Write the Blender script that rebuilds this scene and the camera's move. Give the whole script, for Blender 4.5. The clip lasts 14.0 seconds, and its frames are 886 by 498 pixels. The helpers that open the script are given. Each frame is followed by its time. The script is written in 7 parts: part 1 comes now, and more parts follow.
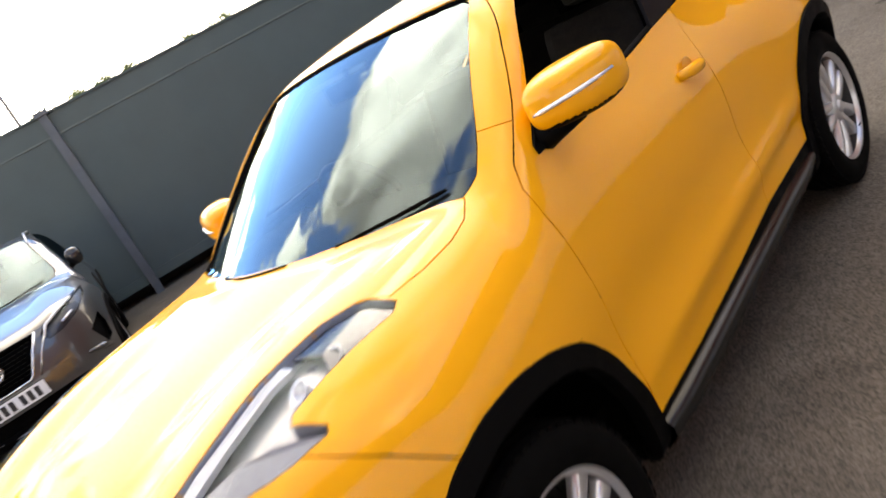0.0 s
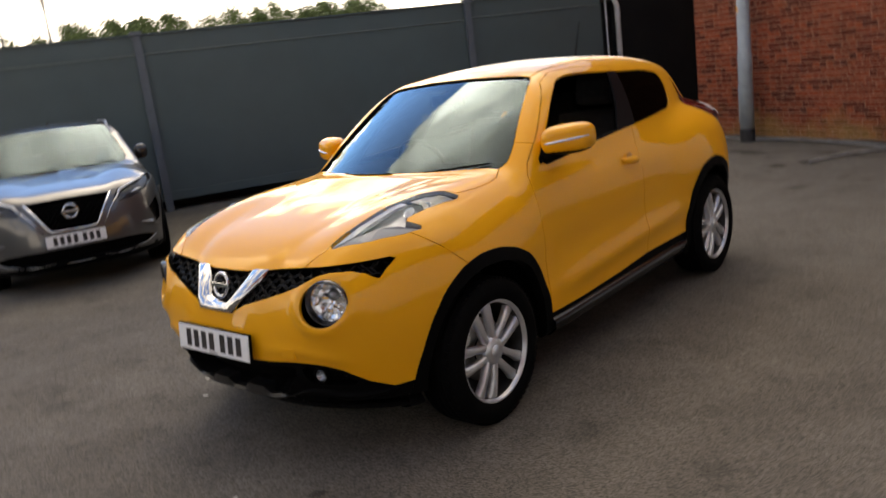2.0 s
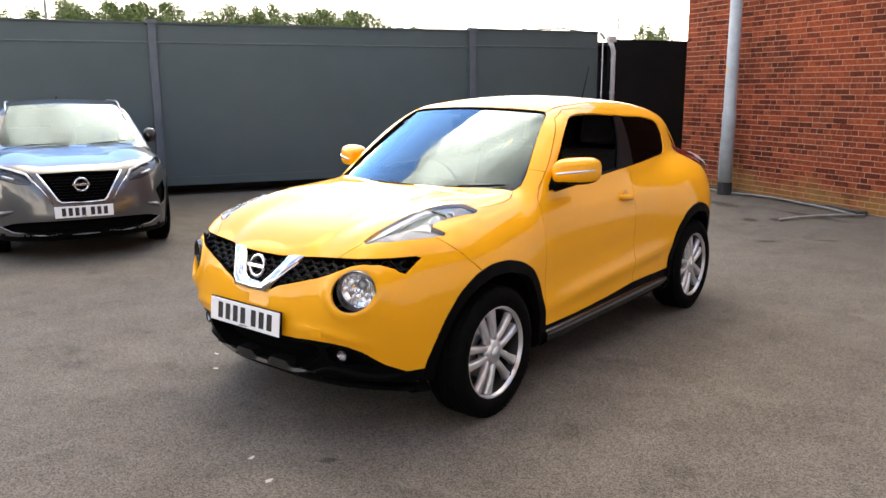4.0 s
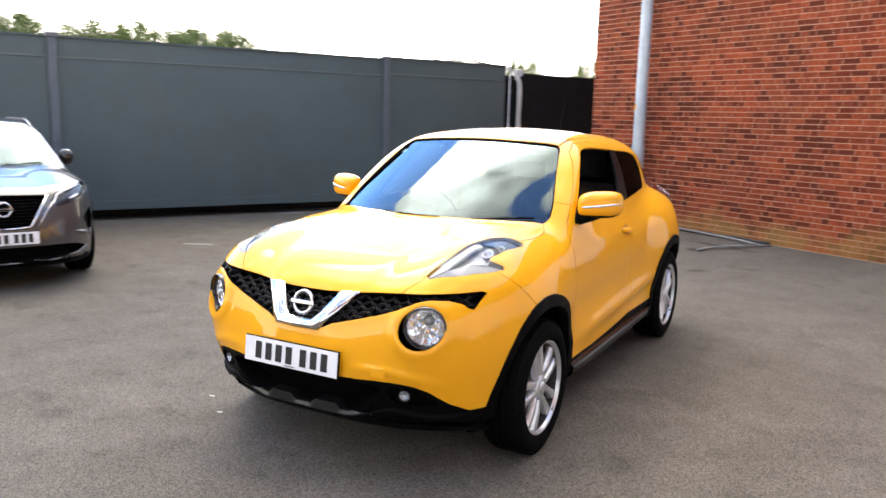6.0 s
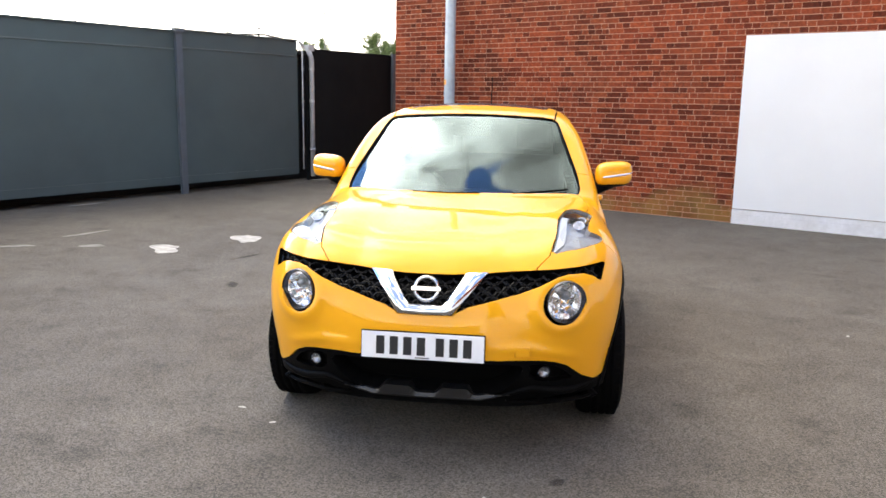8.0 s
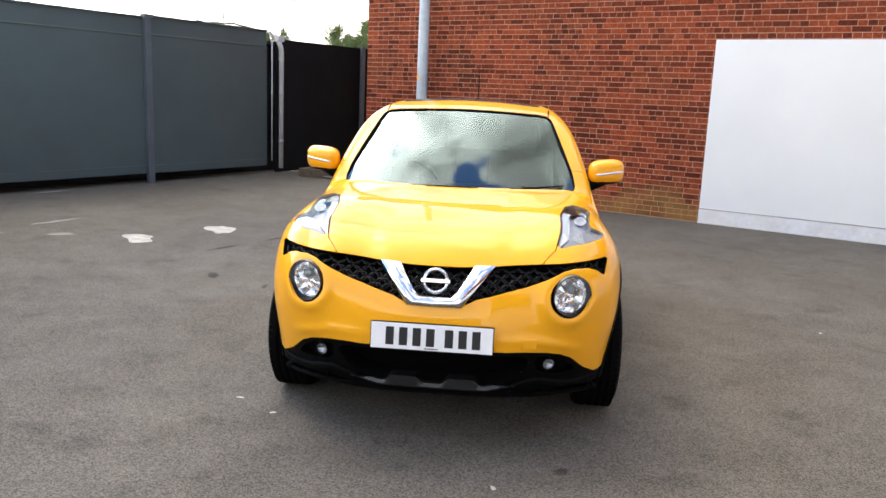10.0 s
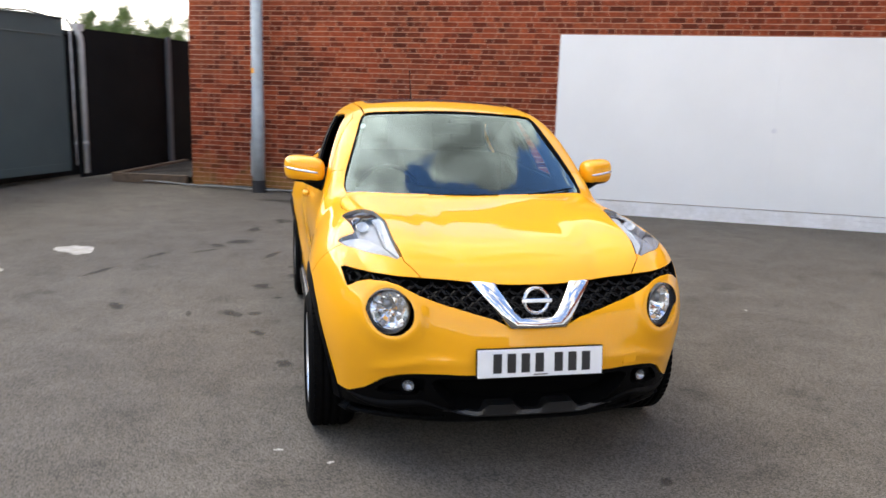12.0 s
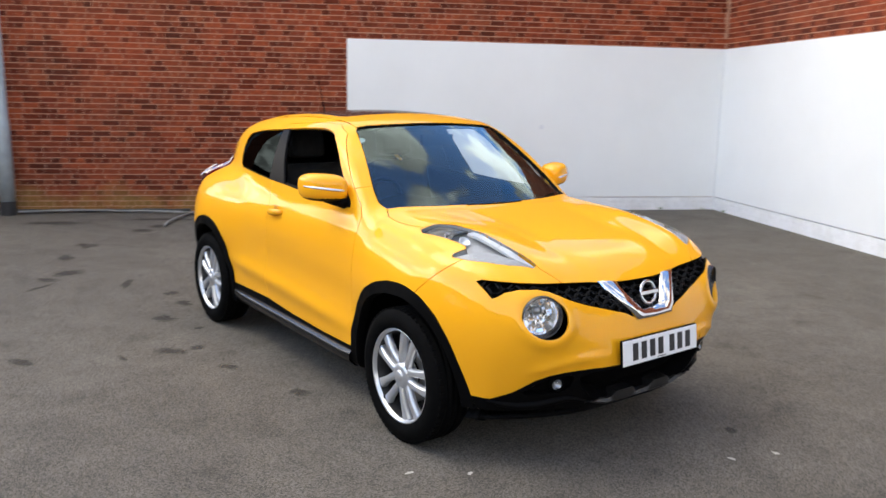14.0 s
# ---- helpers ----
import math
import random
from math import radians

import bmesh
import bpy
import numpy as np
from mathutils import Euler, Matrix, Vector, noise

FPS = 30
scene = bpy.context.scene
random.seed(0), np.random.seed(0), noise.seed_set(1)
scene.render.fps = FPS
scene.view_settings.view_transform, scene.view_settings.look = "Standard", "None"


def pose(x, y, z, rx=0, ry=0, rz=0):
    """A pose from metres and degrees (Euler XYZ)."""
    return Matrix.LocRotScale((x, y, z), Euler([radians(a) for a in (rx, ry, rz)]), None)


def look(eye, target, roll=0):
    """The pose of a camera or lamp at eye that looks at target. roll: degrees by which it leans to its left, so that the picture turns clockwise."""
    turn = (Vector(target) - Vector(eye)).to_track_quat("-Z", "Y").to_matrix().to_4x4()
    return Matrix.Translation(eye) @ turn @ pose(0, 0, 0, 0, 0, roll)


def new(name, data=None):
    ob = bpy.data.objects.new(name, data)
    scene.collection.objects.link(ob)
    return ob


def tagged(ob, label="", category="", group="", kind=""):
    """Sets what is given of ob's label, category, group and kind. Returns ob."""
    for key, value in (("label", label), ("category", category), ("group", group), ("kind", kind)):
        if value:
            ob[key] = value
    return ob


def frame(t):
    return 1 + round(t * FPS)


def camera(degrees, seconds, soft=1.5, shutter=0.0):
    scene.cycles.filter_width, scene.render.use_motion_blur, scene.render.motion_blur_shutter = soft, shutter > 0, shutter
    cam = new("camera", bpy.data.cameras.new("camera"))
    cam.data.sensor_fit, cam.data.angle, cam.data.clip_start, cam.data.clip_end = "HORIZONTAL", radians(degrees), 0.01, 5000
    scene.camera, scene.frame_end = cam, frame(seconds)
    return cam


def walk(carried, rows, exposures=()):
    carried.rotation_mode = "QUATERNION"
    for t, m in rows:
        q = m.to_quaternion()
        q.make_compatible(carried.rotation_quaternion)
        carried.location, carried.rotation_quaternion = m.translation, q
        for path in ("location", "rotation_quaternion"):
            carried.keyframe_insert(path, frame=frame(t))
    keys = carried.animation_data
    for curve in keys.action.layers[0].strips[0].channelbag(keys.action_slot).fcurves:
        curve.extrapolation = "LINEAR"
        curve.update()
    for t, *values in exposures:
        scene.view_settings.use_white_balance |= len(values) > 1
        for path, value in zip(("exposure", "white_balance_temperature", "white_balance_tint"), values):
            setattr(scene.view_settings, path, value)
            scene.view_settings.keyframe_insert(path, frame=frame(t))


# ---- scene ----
import functools
cam = camera(58.6, 14.0, shutter=0.6)
PATH = [
    (0, (1.945, -2.162, 1.506), (0.540, -0.847, 0.970), -29.2),
    (0.5, (2.260, -2.680, 1.539), (0.856, -1.343, 1.047), -28.5),
    (1, (2.534, -3.143, 1.556), (1.182, -1.737, 1.110), -27.6),
    (1.5, (2.739, -3.530, 1.564), (1.450, -2.067, 1.112), -22.2),
    (2, (2.958, -3.854, 1.578), (1.657, -2.401, 1.136), -7.3),
    (2.5, (3.033, -4.05, 1.602), (1.764, -2.558, 1.201), 0.3),
    (3, (3.067, -4.167, 1.61), (1.809, -2.664, 1.212), -0.0),
    (5.5, (2.675, -4.586, 1.63), (1.534, -2.988, 1.249), 1.0),
    (6, (2.242, -4.75, 1.627), (1.281, -3.027, 1.298), 1.5),
    (6.5, (1.709, -4.956, 1.609), (0.946, -3.144, 1.244), 2.9),
    (7, (1.2, -5.025, 1.546), (0.61, -3.153, 1.166), 2.0),
    (7.5, (0.818, -5.18, 1.546), (0.403, -3.262, 1.161), 1.3),
    (8, (0.527, -5.27, 1.585), (0.253, -3.324, 1.214), 0.9),
    (10.5, (0.165, -5.345, 1.575), (0.023, -3.386, 1.196), 1.9),
    (11, (-0.124, -5.21, 1.58), (-0.167, -3.245, 1.208), 0.3),
    (11.5, (-0.561, -5.135, 1.576), (-0.373, -3.182, 1.186), 2.4),
    (12, (-1.051, -4.977, 1.6), (-0.627, -3.06, 1.216), 1.8),
    (12.5, (-1.493, -4.813, 1.603), (-0.839, -2.961, 1.225), 2.0),
    (13, (-2.027, -4.658, 1.623), (-1.189, -2.887, 1.22), 2.5),
    (13.5, (-2.427, -4.463, 1.628), (-1.453, -2.761, 1.237), 1.8),
    (14, (-2.897, -4.283, 1.648), (-1.716, -2.713, 1.275), 1.0),
]
# the picture brightens as the clip goes on
EXPOSURES = [(0, 1.5, 8500, 14), (0.5, 0.71, 8700, 14), (1.0, 0.51, 8700, 14), (1.5, 0.38, 8700, 14), (2.0, 0.45, 8600, 14), (3.0, 1.12, 8400, 14), (5.5, 1.66, 7800, 13), (6.5, 1.81, 7700, 13), (8.0, 1.6, 7600, 11), (11.0, 1.43, 7500, 10), (12.0, 1.3, 7400, 10), (14.0, 1.15, 7400, 10)]
walk(cam, [(t, look(eye, target, roll)) for t, eye, target, roll in PATH], EXPOSURES)

# ---- sky, sun ----
SUN_ELEVATION, SUN_AZIMUTH = 42.0, -52.0   # azimuth: degrees from +y towards +x


CLOUD_SHIFT = (3.1, 1.7, 0.0)
# direction, inner and outer angle, depth of the rifts in the cloud
RIFTS = [((-0.783, 0.301, 0.545), 12, 21, 0.20), ((-0.467, 0.041, 0.883), 10, 20, -0.15), ((0.39, 0.10, 0.91), 8, 18, 0.10), ((0.55, 0.28, 0.79), 6, 15, 0.10), ((-0.36, 0.30, 0.88), 10, 24, -0.14), ((0.24, 0.46, 0.85), 12, 22, -0.16), ((0.348, 0.292, 0.891), 4, 10, -0.24), ((0.241, -0.021, 0.970), 3, 9, -0.20), ((-0.033, 0.188, 0.982), 1, 5, 0.12)]


def make_world():
    world = bpy.data.worlds.new("cloudy_sky")
    scene.world = world
    world.use_nodes = True
    nt = world.node_tree
    nt.nodes.clear()
    out = nt.nodes.new("ShaderNodeOutputWorld")
    bg = nt.nodes.new("ShaderNodeBackground")
    sky = nt.nodes.new("ShaderNodeTexSky")
    sky.sky_type = "NISHITA"
    sky.sun_disc = False
    sky.sun_elevation = radians(SUN_ELEVATION)
    sky.sun_rotation = radians(SUN_AZIMUTH)
    sky.air_density, sky.dust_density, sky.ozone_density = 1.0, 0.0, 2.2
    gain = nt.nodes.new("ShaderNodeVectorMath")
    gain.operation = "MULTIPLY"
    gain.inputs[1].default_value = (0.135, 0.205, 0.275)
    co = nt.nodes.new("ShaderNodeTexCoord")
    # clouds lie on a plane high above: divide by height
    sep = nt.nodes.new("ShaderNodeSeparateXYZ")
    add = nt.nodes.new("ShaderNodeMath")
    add.operation = "ADD"
    add.inputs[1].default_value = 0.16
    lim = nt.nodes.new("ShaderNodeMath")
    lim.operation = "MAXIMUM"
    lim.inputs[1].default_value = 0.05
    div = nt.nodes.new("ShaderNodeVectorMath")
    div.operation = "DIVIDE"
    noise_a = nt.nodes.new("ShaderNodeTexNoise")
    noise_a.inputs["Scale"].default_value = 3.6
    noise_a.inputs["Detail"].default_value = 9
    noise_a.inputs["Roughness"].default_value = 0.6
    noise_a.inputs["Distortion"].default_value = 0.25
    cover = nt.nodes.new("ShaderNodeMapRange")
    cover.inputs["From Min"].default_value = 0.47
    cover.inputs["From Max"].default_value = 0.57
    cover.interpolation_type = "SMOOTHSTEP"
    noise_b = nt.nodes.new("ShaderNodeTexNoise")
    noise_b.inputs["Scale"].default_value = 3.4
    noise_b.inputs["Detail"].default_value = 6
    noise_b.inputs["Roughness"].default_value = 0.52
    noise_b.inputs["Distortion"].default_value = 0.4
    tone = nt.nodes.new("ShaderNodeMapRange")
    tone.inputs["From Min"].default_value = 0.39
    tone.inputs["From Max"].default_value = 0.61
    tone.inputs["To Min"].default_value = 0.4
    tone.inputs["To Max"].default_value = 1.35
    grey = nt.nodes.new("ShaderNodeVectorMath")
    grey.operation = "SCALE"
    grey.inputs[0].default_value = (1.0, 1.0, 0.985)
    mix = nt.nodes.new("ShaderNodeMix")
    mix.data_type = "RGBA"
    link = nt.links.new
    link(sky.outputs[0], gain.inputs[0])
    link(co.outputs["Generated"], sep.inputs[0])
    link(sep.outputs["Z"], add.inputs[0])
    link(add.outputs[0], lim.inputs[0])
    link(co.outputs["Generated"], div.inputs[0])
    link(lim.outputs[0], div.inputs[1])
    move = nt.nodes.new("ShaderNodeVectorMath")
    move.operation = "ADD"
    move.inputs[1].default_value = CLOUD_SHIFT
    link(div.outputs[0], move.inputs[0])
    link(move.outputs[0], noise_a.inputs["Vector"])
    link(move.outputs[0], noise_b.inputs["Vector"])
    # clouds close up towards the horizon
    low = nt.nodes.new("ShaderNodeMapRange")
    for key, v in (("From Min", 0.12), ("From Max", 0.36), ("To Min", 0.36), ("To Max", 0.0)):
        low.inputs[key].default_value = v
    link(sep.outputs["Z"], low.inputs["Value"])
    both = nt.nodes.new("ShaderNodeMath")
    both.operation = "ADD"
    link(noise_a.outputs["Fac"], both.inputs[0])
    link(low.outputs[0], both.inputs[1])
    # wide rifts of open sky between the cloud banks
    total = both
    for way, inner, outer, depth in RIFTS:
        near = nt.nodes.new("ShaderNodeVectorMath")
        near.operation = "DOT_PRODUCT"
        near.inputs[1].default_value = Vector(way).normalized()
        link(co.outputs["Generated"], near.inputs[0])
        fall = nt.nodes.new("ShaderNodeMapRange")
        fall.interpolation_type = "SMOOTHSTEP"
        for key, v in (("From Min", math.cos(radians(outer))), ("From Max", math.cos(radians(inner))), ("To Min", 0.0), ("To Max", depth)):
            fall.inputs[key].default_value = v
        link(near.outputs["Value"], fall.inputs["Value"])
        less = nt.nodes.new("ShaderNodeMath")
        less.operation = "SUBTRACT"
        link(total.outputs[0], less.inputs[0])
        link(fall.outputs[0], less.inputs[1])
        total = less
    link(total.outputs[0], cover.inputs["Value"])
    link(noise_b.outputs["Fac"], tone.inputs["Value"])
    # clouds are brighter round the veiled sun
    dot = nt.nodes.new("ShaderNodeVectorMath")
    dot.operation = "DOT_PRODUCT"
    a, e = radians(SUN_AZIMUTH), radians(SUN_ELEVATION)
    dot.inputs[1].default_value = (math.sin(a) * math.cos(e), math.cos(a) * math.cos(e), math.sin(e))
    glow = nt.nodes.new("ShaderNodeMapRange")
    glow.interpolation_type = "SMOOTHSTEP"
    for key, v in (("From Min", 0.66), ("From Max", 0.99), ("To Min", 1.0), ("To Max", 2.7)):
        glow.inputs[key].default_value = v
    link(co.outputs["Generated"], dot.inputs[0])
    link(dot.outputs["Value"], glow.inputs["Value"])
    core = nt.nodes.new("ShaderNodeMapRange")
    core.interpolation_type = "SMOOTHSTEP"
    for key, v in (("From Min", 0.86), ("From Max", 1.0), ("To Min", 1.0), ("To Max", 1.6)):
        core.inputs[key].default_value = v
    link(dot.outputs["Value"], core.inputs["Value"])
    halo = nt.nodes.new("ShaderNodeMath")
    halo.operation = "MULTIPLY"
    link(glow.outputs[0], halo.inputs[0])
    link(core.outputs[0], halo.inputs[1])
    lit = nt.nodes.new("ShaderNodeMath")
    lit.operation = "MULTIPLY"
    link(tone.outputs[0], lit.inputs[0])
    link(halo.outputs[0], lit.inputs[1])
    # and paler low down, where one looks through more of them
    haze = nt.nodes.new("ShaderNodeMapRange")
    for key, v in (("From Min", 0.08), ("From Max", 0.45), ("To Min", 1.8), ("To Max", 1.0)):
        haze.inputs[key].default_value = v
    link(sep.outputs["Z"], haze.inputs["Value"])
    pale = nt.nodes.new("ShaderNodeMath")
    pale.operation = "MULTIPLY"
    link(lit.outputs[0], pale.inputs[0])
    link(haze.outputs[0], pale.inputs[1])
    link(pale.outputs[0], grey.inputs["Scale"])
    link(cover.outputs[0], mix.inputs["Factor"])
    link(gain.outputs[0], mix.inputs["A"])
    link(grey.outputs[0], mix.inputs["B"])
    link(mix.outputs["Result"], bg.inputs["Color"])
    bg.inputs["Strength"].default_value = 1.0
    link(bg.outputs[0], out.inputs[0])


make_world()
sun = new("sun", bpy.data.lights.new("sun", "SUN"))
sun.data.energy, sun.data.angle, sun.data.color = 0.25, radians(165), (1.0, 0.95, 0.87)
_a, _e = radians(SUN_AZIMUTH), radians(SUN_ELEVATION)
sun.matrix_world = look((40 * math.sin(_a) * math.cos(_e), 40 * math.cos(_a) * math.cos(_e), 40 * math.sin(_e)), (0, 0, 0))
scene.view_settings.exposure = 0.0

# ---- materials ----
def material(name, color, rough=0.5, metal=0.0, vary=0.0, scale=8.0, bump=0.0, bump_scale=60.0, coat=0.0, spec=0.5, island=0.0, each=0.0, second=None, second_scale=1.5, second_amount=0.0):
    """A surface with grain and stains: vary/scale is the fine grain, second/second_scale the broad stains,
    each: brightness spread from object to object, island: from piece to piece within one mesh."""
    m = bpy.data.materials.new(name)
    m.use_nodes = True
    nt = m.node_tree
    b = nt.nodes["Principled BSDF"]
    link = nt.links.new
    b.inputs["Roughness"].default_value = rough
    b.inputs["Metallic"].default_value = metal
    b.inputs["Coat Weight"].default_value = coat
    b.inputs["Coat Roughness"].default_value = 0.03
    b.inputs["Specular IOR Level"].default_value = spec
    rgb = nt.nodes.new("ShaderNodeRGB")
    rgb.outputs[0].default_value = (*color, 1)
    last = rgb.outputs[0]
    co = nt.nodes.new("ShaderNodeTexCoord")
    geo = nt.nodes.new("ShaderNodeNewGeometry")
    pos = geo.outputs["Position"]

    def noise_of(sc, detail=6.0):
        n = nt.nodes.new("ShaderNodeTexNoise")
        n.inputs["Scale"].default_value = sc
        n.inputs["Detail"].default_value = detail
        n.inputs["Roughness"].default_value = 0.6
        link(pos, n.inputs["Vector"])
        return n.outputs["Fac"]

    def spread(value, lo, hi, to_lo, to_hi):
        r = nt.nodes.new("ShaderNodeMapRange")
        for k, v in zip(("From Min", "From Max", "To Min", "To Max"), (lo, hi, to_lo, to_hi)):
            r.inputs[k].default_value = v
        link(value, r.inputs["Value"])
        return r.outputs[0]

    def times(col, fac):
        v = nt.nodes.new("ShaderNodeVectorMath")
        v.operation = "SCALE"
        link(col, v.inputs[0])
        link(fac, v.inputs["Scale"])
        return v.outputs[0]

    if second is not None:
        mix = nt.nodes.new("ShaderNodeMix")
        mix.data_type = "RGBA"
        link(last, mix.inputs["A"])
        mix.inputs["B"].default_value = (*second, 1)
        link(spread(noise_of(second_scale), 0.42, 0.68, 0.0, second_amount), mix.inputs["Factor"])
        last = mix.outputs["Result"]
    if vary:
        last = times(last, spread(noise_of(scale), 0.3, 0.7, 1 - vary, 1 + vary))
    if each:
        o = nt.nodes.new("ShaderNodeObjectInfo")
        last = times(last, spread(o.outputs["Random"], 0, 1, 1 - each, 1 + each))
    if island:
        last = times(last, spread(geo.outputs["Random Per Island"], 0, 1, 1 - island, 1 + island))
    link(last, b.inputs["Base Color"])
    if vary and rough > 0.25:
        link(spread(noise_of(scale * 0.4), 0.3, 0.7, max(rough - 0.12, 0.02), min(rough + 0.12, 1)), b.inputs["Roughness"])
    if bump:
        bp = nt.nodes.new("ShaderNodeBump")
        bp.inputs["Strength"].default_value = bump
        bp.inputs["Distance"].default_value = 0.01
        link(noise_of(bump_scale), bp.inputs["Height"])
        link(bp.outputs[0], b.inputs["Normal"])
    return m


def asphalt_material():
    """Worn tarmac: grey binder with pale chippings, broad lighter and darker areas, hairline cracks."""
    m = material("asphalt", (0.084, 0.0745, 0.063), rough=0.9, vary=0.12, scale=3.5, second=(0.108, 0.0965, 0.0815), second_scale=0.45, second_amount=0.8, spec=0.22)
    nt = m.node_tree
    b = nt.nodes["Principled BSDF"]
    link = nt.links.new
    geo = nt.nodes.new("ShaderNodeNewGeometry")
    vor = nt.nodes.new("ShaderNodeTexVoronoi")
    vor.inputs["Scale"].default_value = 170
    link(geo.outputs["Position"], vor.inputs["Vector"])
    speck = nt.nodes.new("ShaderNodeMapRange")
    speck.inputs["From Min"].default_value, speck.inputs["From Max"].default_value = 0.1, 0.9
    speck.inputs["To Min"].default_value, speck.inputs["To Max"].default_value = 0.55, 1.52
    sepc = nt.nodes.new("ShaderNodeSeparateColor")
    link(vor.outputs["Color"], sepc.inputs[0])
    link(sepc.outputs[0], speck.inputs["Value"])
    sc = nt.nodes.new("ShaderNodeVectorMath")
    sc.operation = "SCALE"
    old = b.inputs["Base Color"].links[0].from_socket
    link(old, sc.inputs[0])
    link(speck.outputs[0], sc.inputs["Scale"])
    # dark blots, oil and damp
    n = nt.nodes.new("ShaderNodeTexNoise")
    n.inputs["Scale"].default_value, n.inputs["Detail"].default_value = 3.0, 8
    link(geo.outputs["Position"], n.inputs["Vector"])
    blot = nt.nodes.new("ShaderNodeMapRange")
    blot.inputs["From Min"].default_value, blot.inputs["From Max"].default_value = 0.58, 0.72
    blot.inputs["To Min"].default_value, blot.inputs["To Max"].default_value = 1.0, 0.72
    link(n.outputs["Fac"], blot.inputs["Value"])
    sc2 = nt.nodes.new("ShaderNodeVectorMath")
    sc2.operation = "SCALE"
    link(sc.outputs[0], sc2.inputs[0])
    link(blot.outputs[0], sc2.inputs["Scale"])
    link(sc2.outputs[0], b.inputs["Base Color"])
    bp = nt.nodes.new("ShaderNodeBump")
    bp.inputs["Strength"].default_value, bp.inputs["Distance"].default_value = 0.35, 0.004
    link(vor.outputs["Distance"], bp.inputs["Height"])
    link(bp.outputs[0], b.inputs["Normal"])
    return m


def brick_material():
    """Red-brown facing bricks, burnt darker or orange from brick to brick, with sooty stains."""
    m = material("brick_red", (0.215, 0.042, 0.016), rough=0.9, vary=0.45, scale=30, second=(0.13, 0.032, 0.014), second_scale=0.9, second_amount=0.8, bump=0.35, bump_scale=120, spec=0.25)
    nt = m.node_tree
    b = nt.nodes["Principled BSDF"]
    link = nt.links.new
    o, g = nt.nodes.new("ShaderNodeObjectInfo"), nt.nodes.new("ShaderNodeNewGeometry")
    plus = nt.nodes.new("ShaderNodeMath")
    plus.operation = "ADD"
    link(o.outputs["Random"], plus.inputs[0])
    link(g.outputs["Random Per Island"], plus.inputs[1])
    frac = nt.nodes.new("ShaderNodeMath")
    frac.operation = "FRACT"
    link(plus.outputs[0], frac.inputs[0])
    ramp = nt.nodes.new("ShaderNodeValToRGB")
    e = ramp.color_ramp.elements
    e[0].position, e[0].color = 0.0, (0.42, 0.36, 0.34, 1)
    e[1].position, e[1].color = 1.0, (1.3, 1.42, 1.3, 1)
    k = ramp.color_ramp.elements.new(0.22)
    k.color = (0.60, 0.50, 0.46, 1)
    k = ramp.color_ramp.elements.new(0.5)
    k.color = (0.95, 0.92, 0.9, 1)
    k = ramp.color_ramp.elements.new(0.85)
    k.color = (1.2, 1.2, 1.1, 1)
    link(frac.outputs[0], ramp.inputs[0])
    mul = nt.nodes.new("ShaderNodeVectorMath")
    mul.operation = "MULTIPLY"
    old = b.inputs["Base Color"].links[0].from_socket
    link(old, mul.inputs[0])
    link(ramp.outputs[0], mul.inputs[1])
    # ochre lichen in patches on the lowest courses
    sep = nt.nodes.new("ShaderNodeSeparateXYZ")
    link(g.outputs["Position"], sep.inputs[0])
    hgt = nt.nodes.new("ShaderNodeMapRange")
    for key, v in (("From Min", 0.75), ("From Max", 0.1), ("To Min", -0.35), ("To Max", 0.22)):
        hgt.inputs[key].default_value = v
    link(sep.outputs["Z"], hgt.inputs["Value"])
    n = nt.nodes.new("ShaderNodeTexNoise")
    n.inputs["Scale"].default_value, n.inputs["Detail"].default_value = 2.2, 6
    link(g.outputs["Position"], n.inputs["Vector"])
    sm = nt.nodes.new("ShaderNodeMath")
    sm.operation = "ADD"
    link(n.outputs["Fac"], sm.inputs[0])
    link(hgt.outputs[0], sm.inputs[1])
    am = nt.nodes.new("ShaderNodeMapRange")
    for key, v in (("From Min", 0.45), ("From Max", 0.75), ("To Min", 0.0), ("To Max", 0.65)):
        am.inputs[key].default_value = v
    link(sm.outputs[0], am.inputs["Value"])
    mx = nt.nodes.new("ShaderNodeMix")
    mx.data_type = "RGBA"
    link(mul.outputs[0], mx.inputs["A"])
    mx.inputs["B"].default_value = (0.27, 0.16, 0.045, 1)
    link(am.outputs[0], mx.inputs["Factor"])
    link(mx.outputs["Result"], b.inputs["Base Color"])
    return m


def glass_material(name, tint, rough=0.0, gain=1.35):
    m = bpy.data.materials.new(name)
    m.use_nodes = True
    nt = m.node_tree
    nt.nodes.clear()
    out = nt.nodes.new("ShaderNodeOutputMaterial")
    mix = nt.nodes.new("ShaderNodeMixShader")
    fr = nt.nodes.new("ShaderNodeFresnel")
    fr.inputs[0].default_value = 1.52
    clear = nt.nodes.new("ShaderNodeBsdfTransparent")
    clear.inputs[0].default_value = (*tint, 1)
    gloss = nt.nodes.new("ShaderNodeBsdfGlossy")
    gloss.inputs["Roughness"].default_value = rough
    gloss.inputs["Color"].default_value = (0.72, 0.93, 1.0, 1)
    twice = nt.nodes.new("ShaderNodeMath")
    twice.operation = "MULTIPLY"
    twice.inputs[1].default_value = gain
    twice.use_clamp = True
    nt.links.new(fr.outputs[0], twice.inputs[0])
    nt.links.new(twice.outputs[0], mix.inputs[0])
    nt.links.new(clear.outputs[0], mix.inputs[1])
    nt.links.new(gloss.outputs[0], mix.inputs[2])
    nt.links.new(mix.outputs[0], out.inputs[0])
    return m


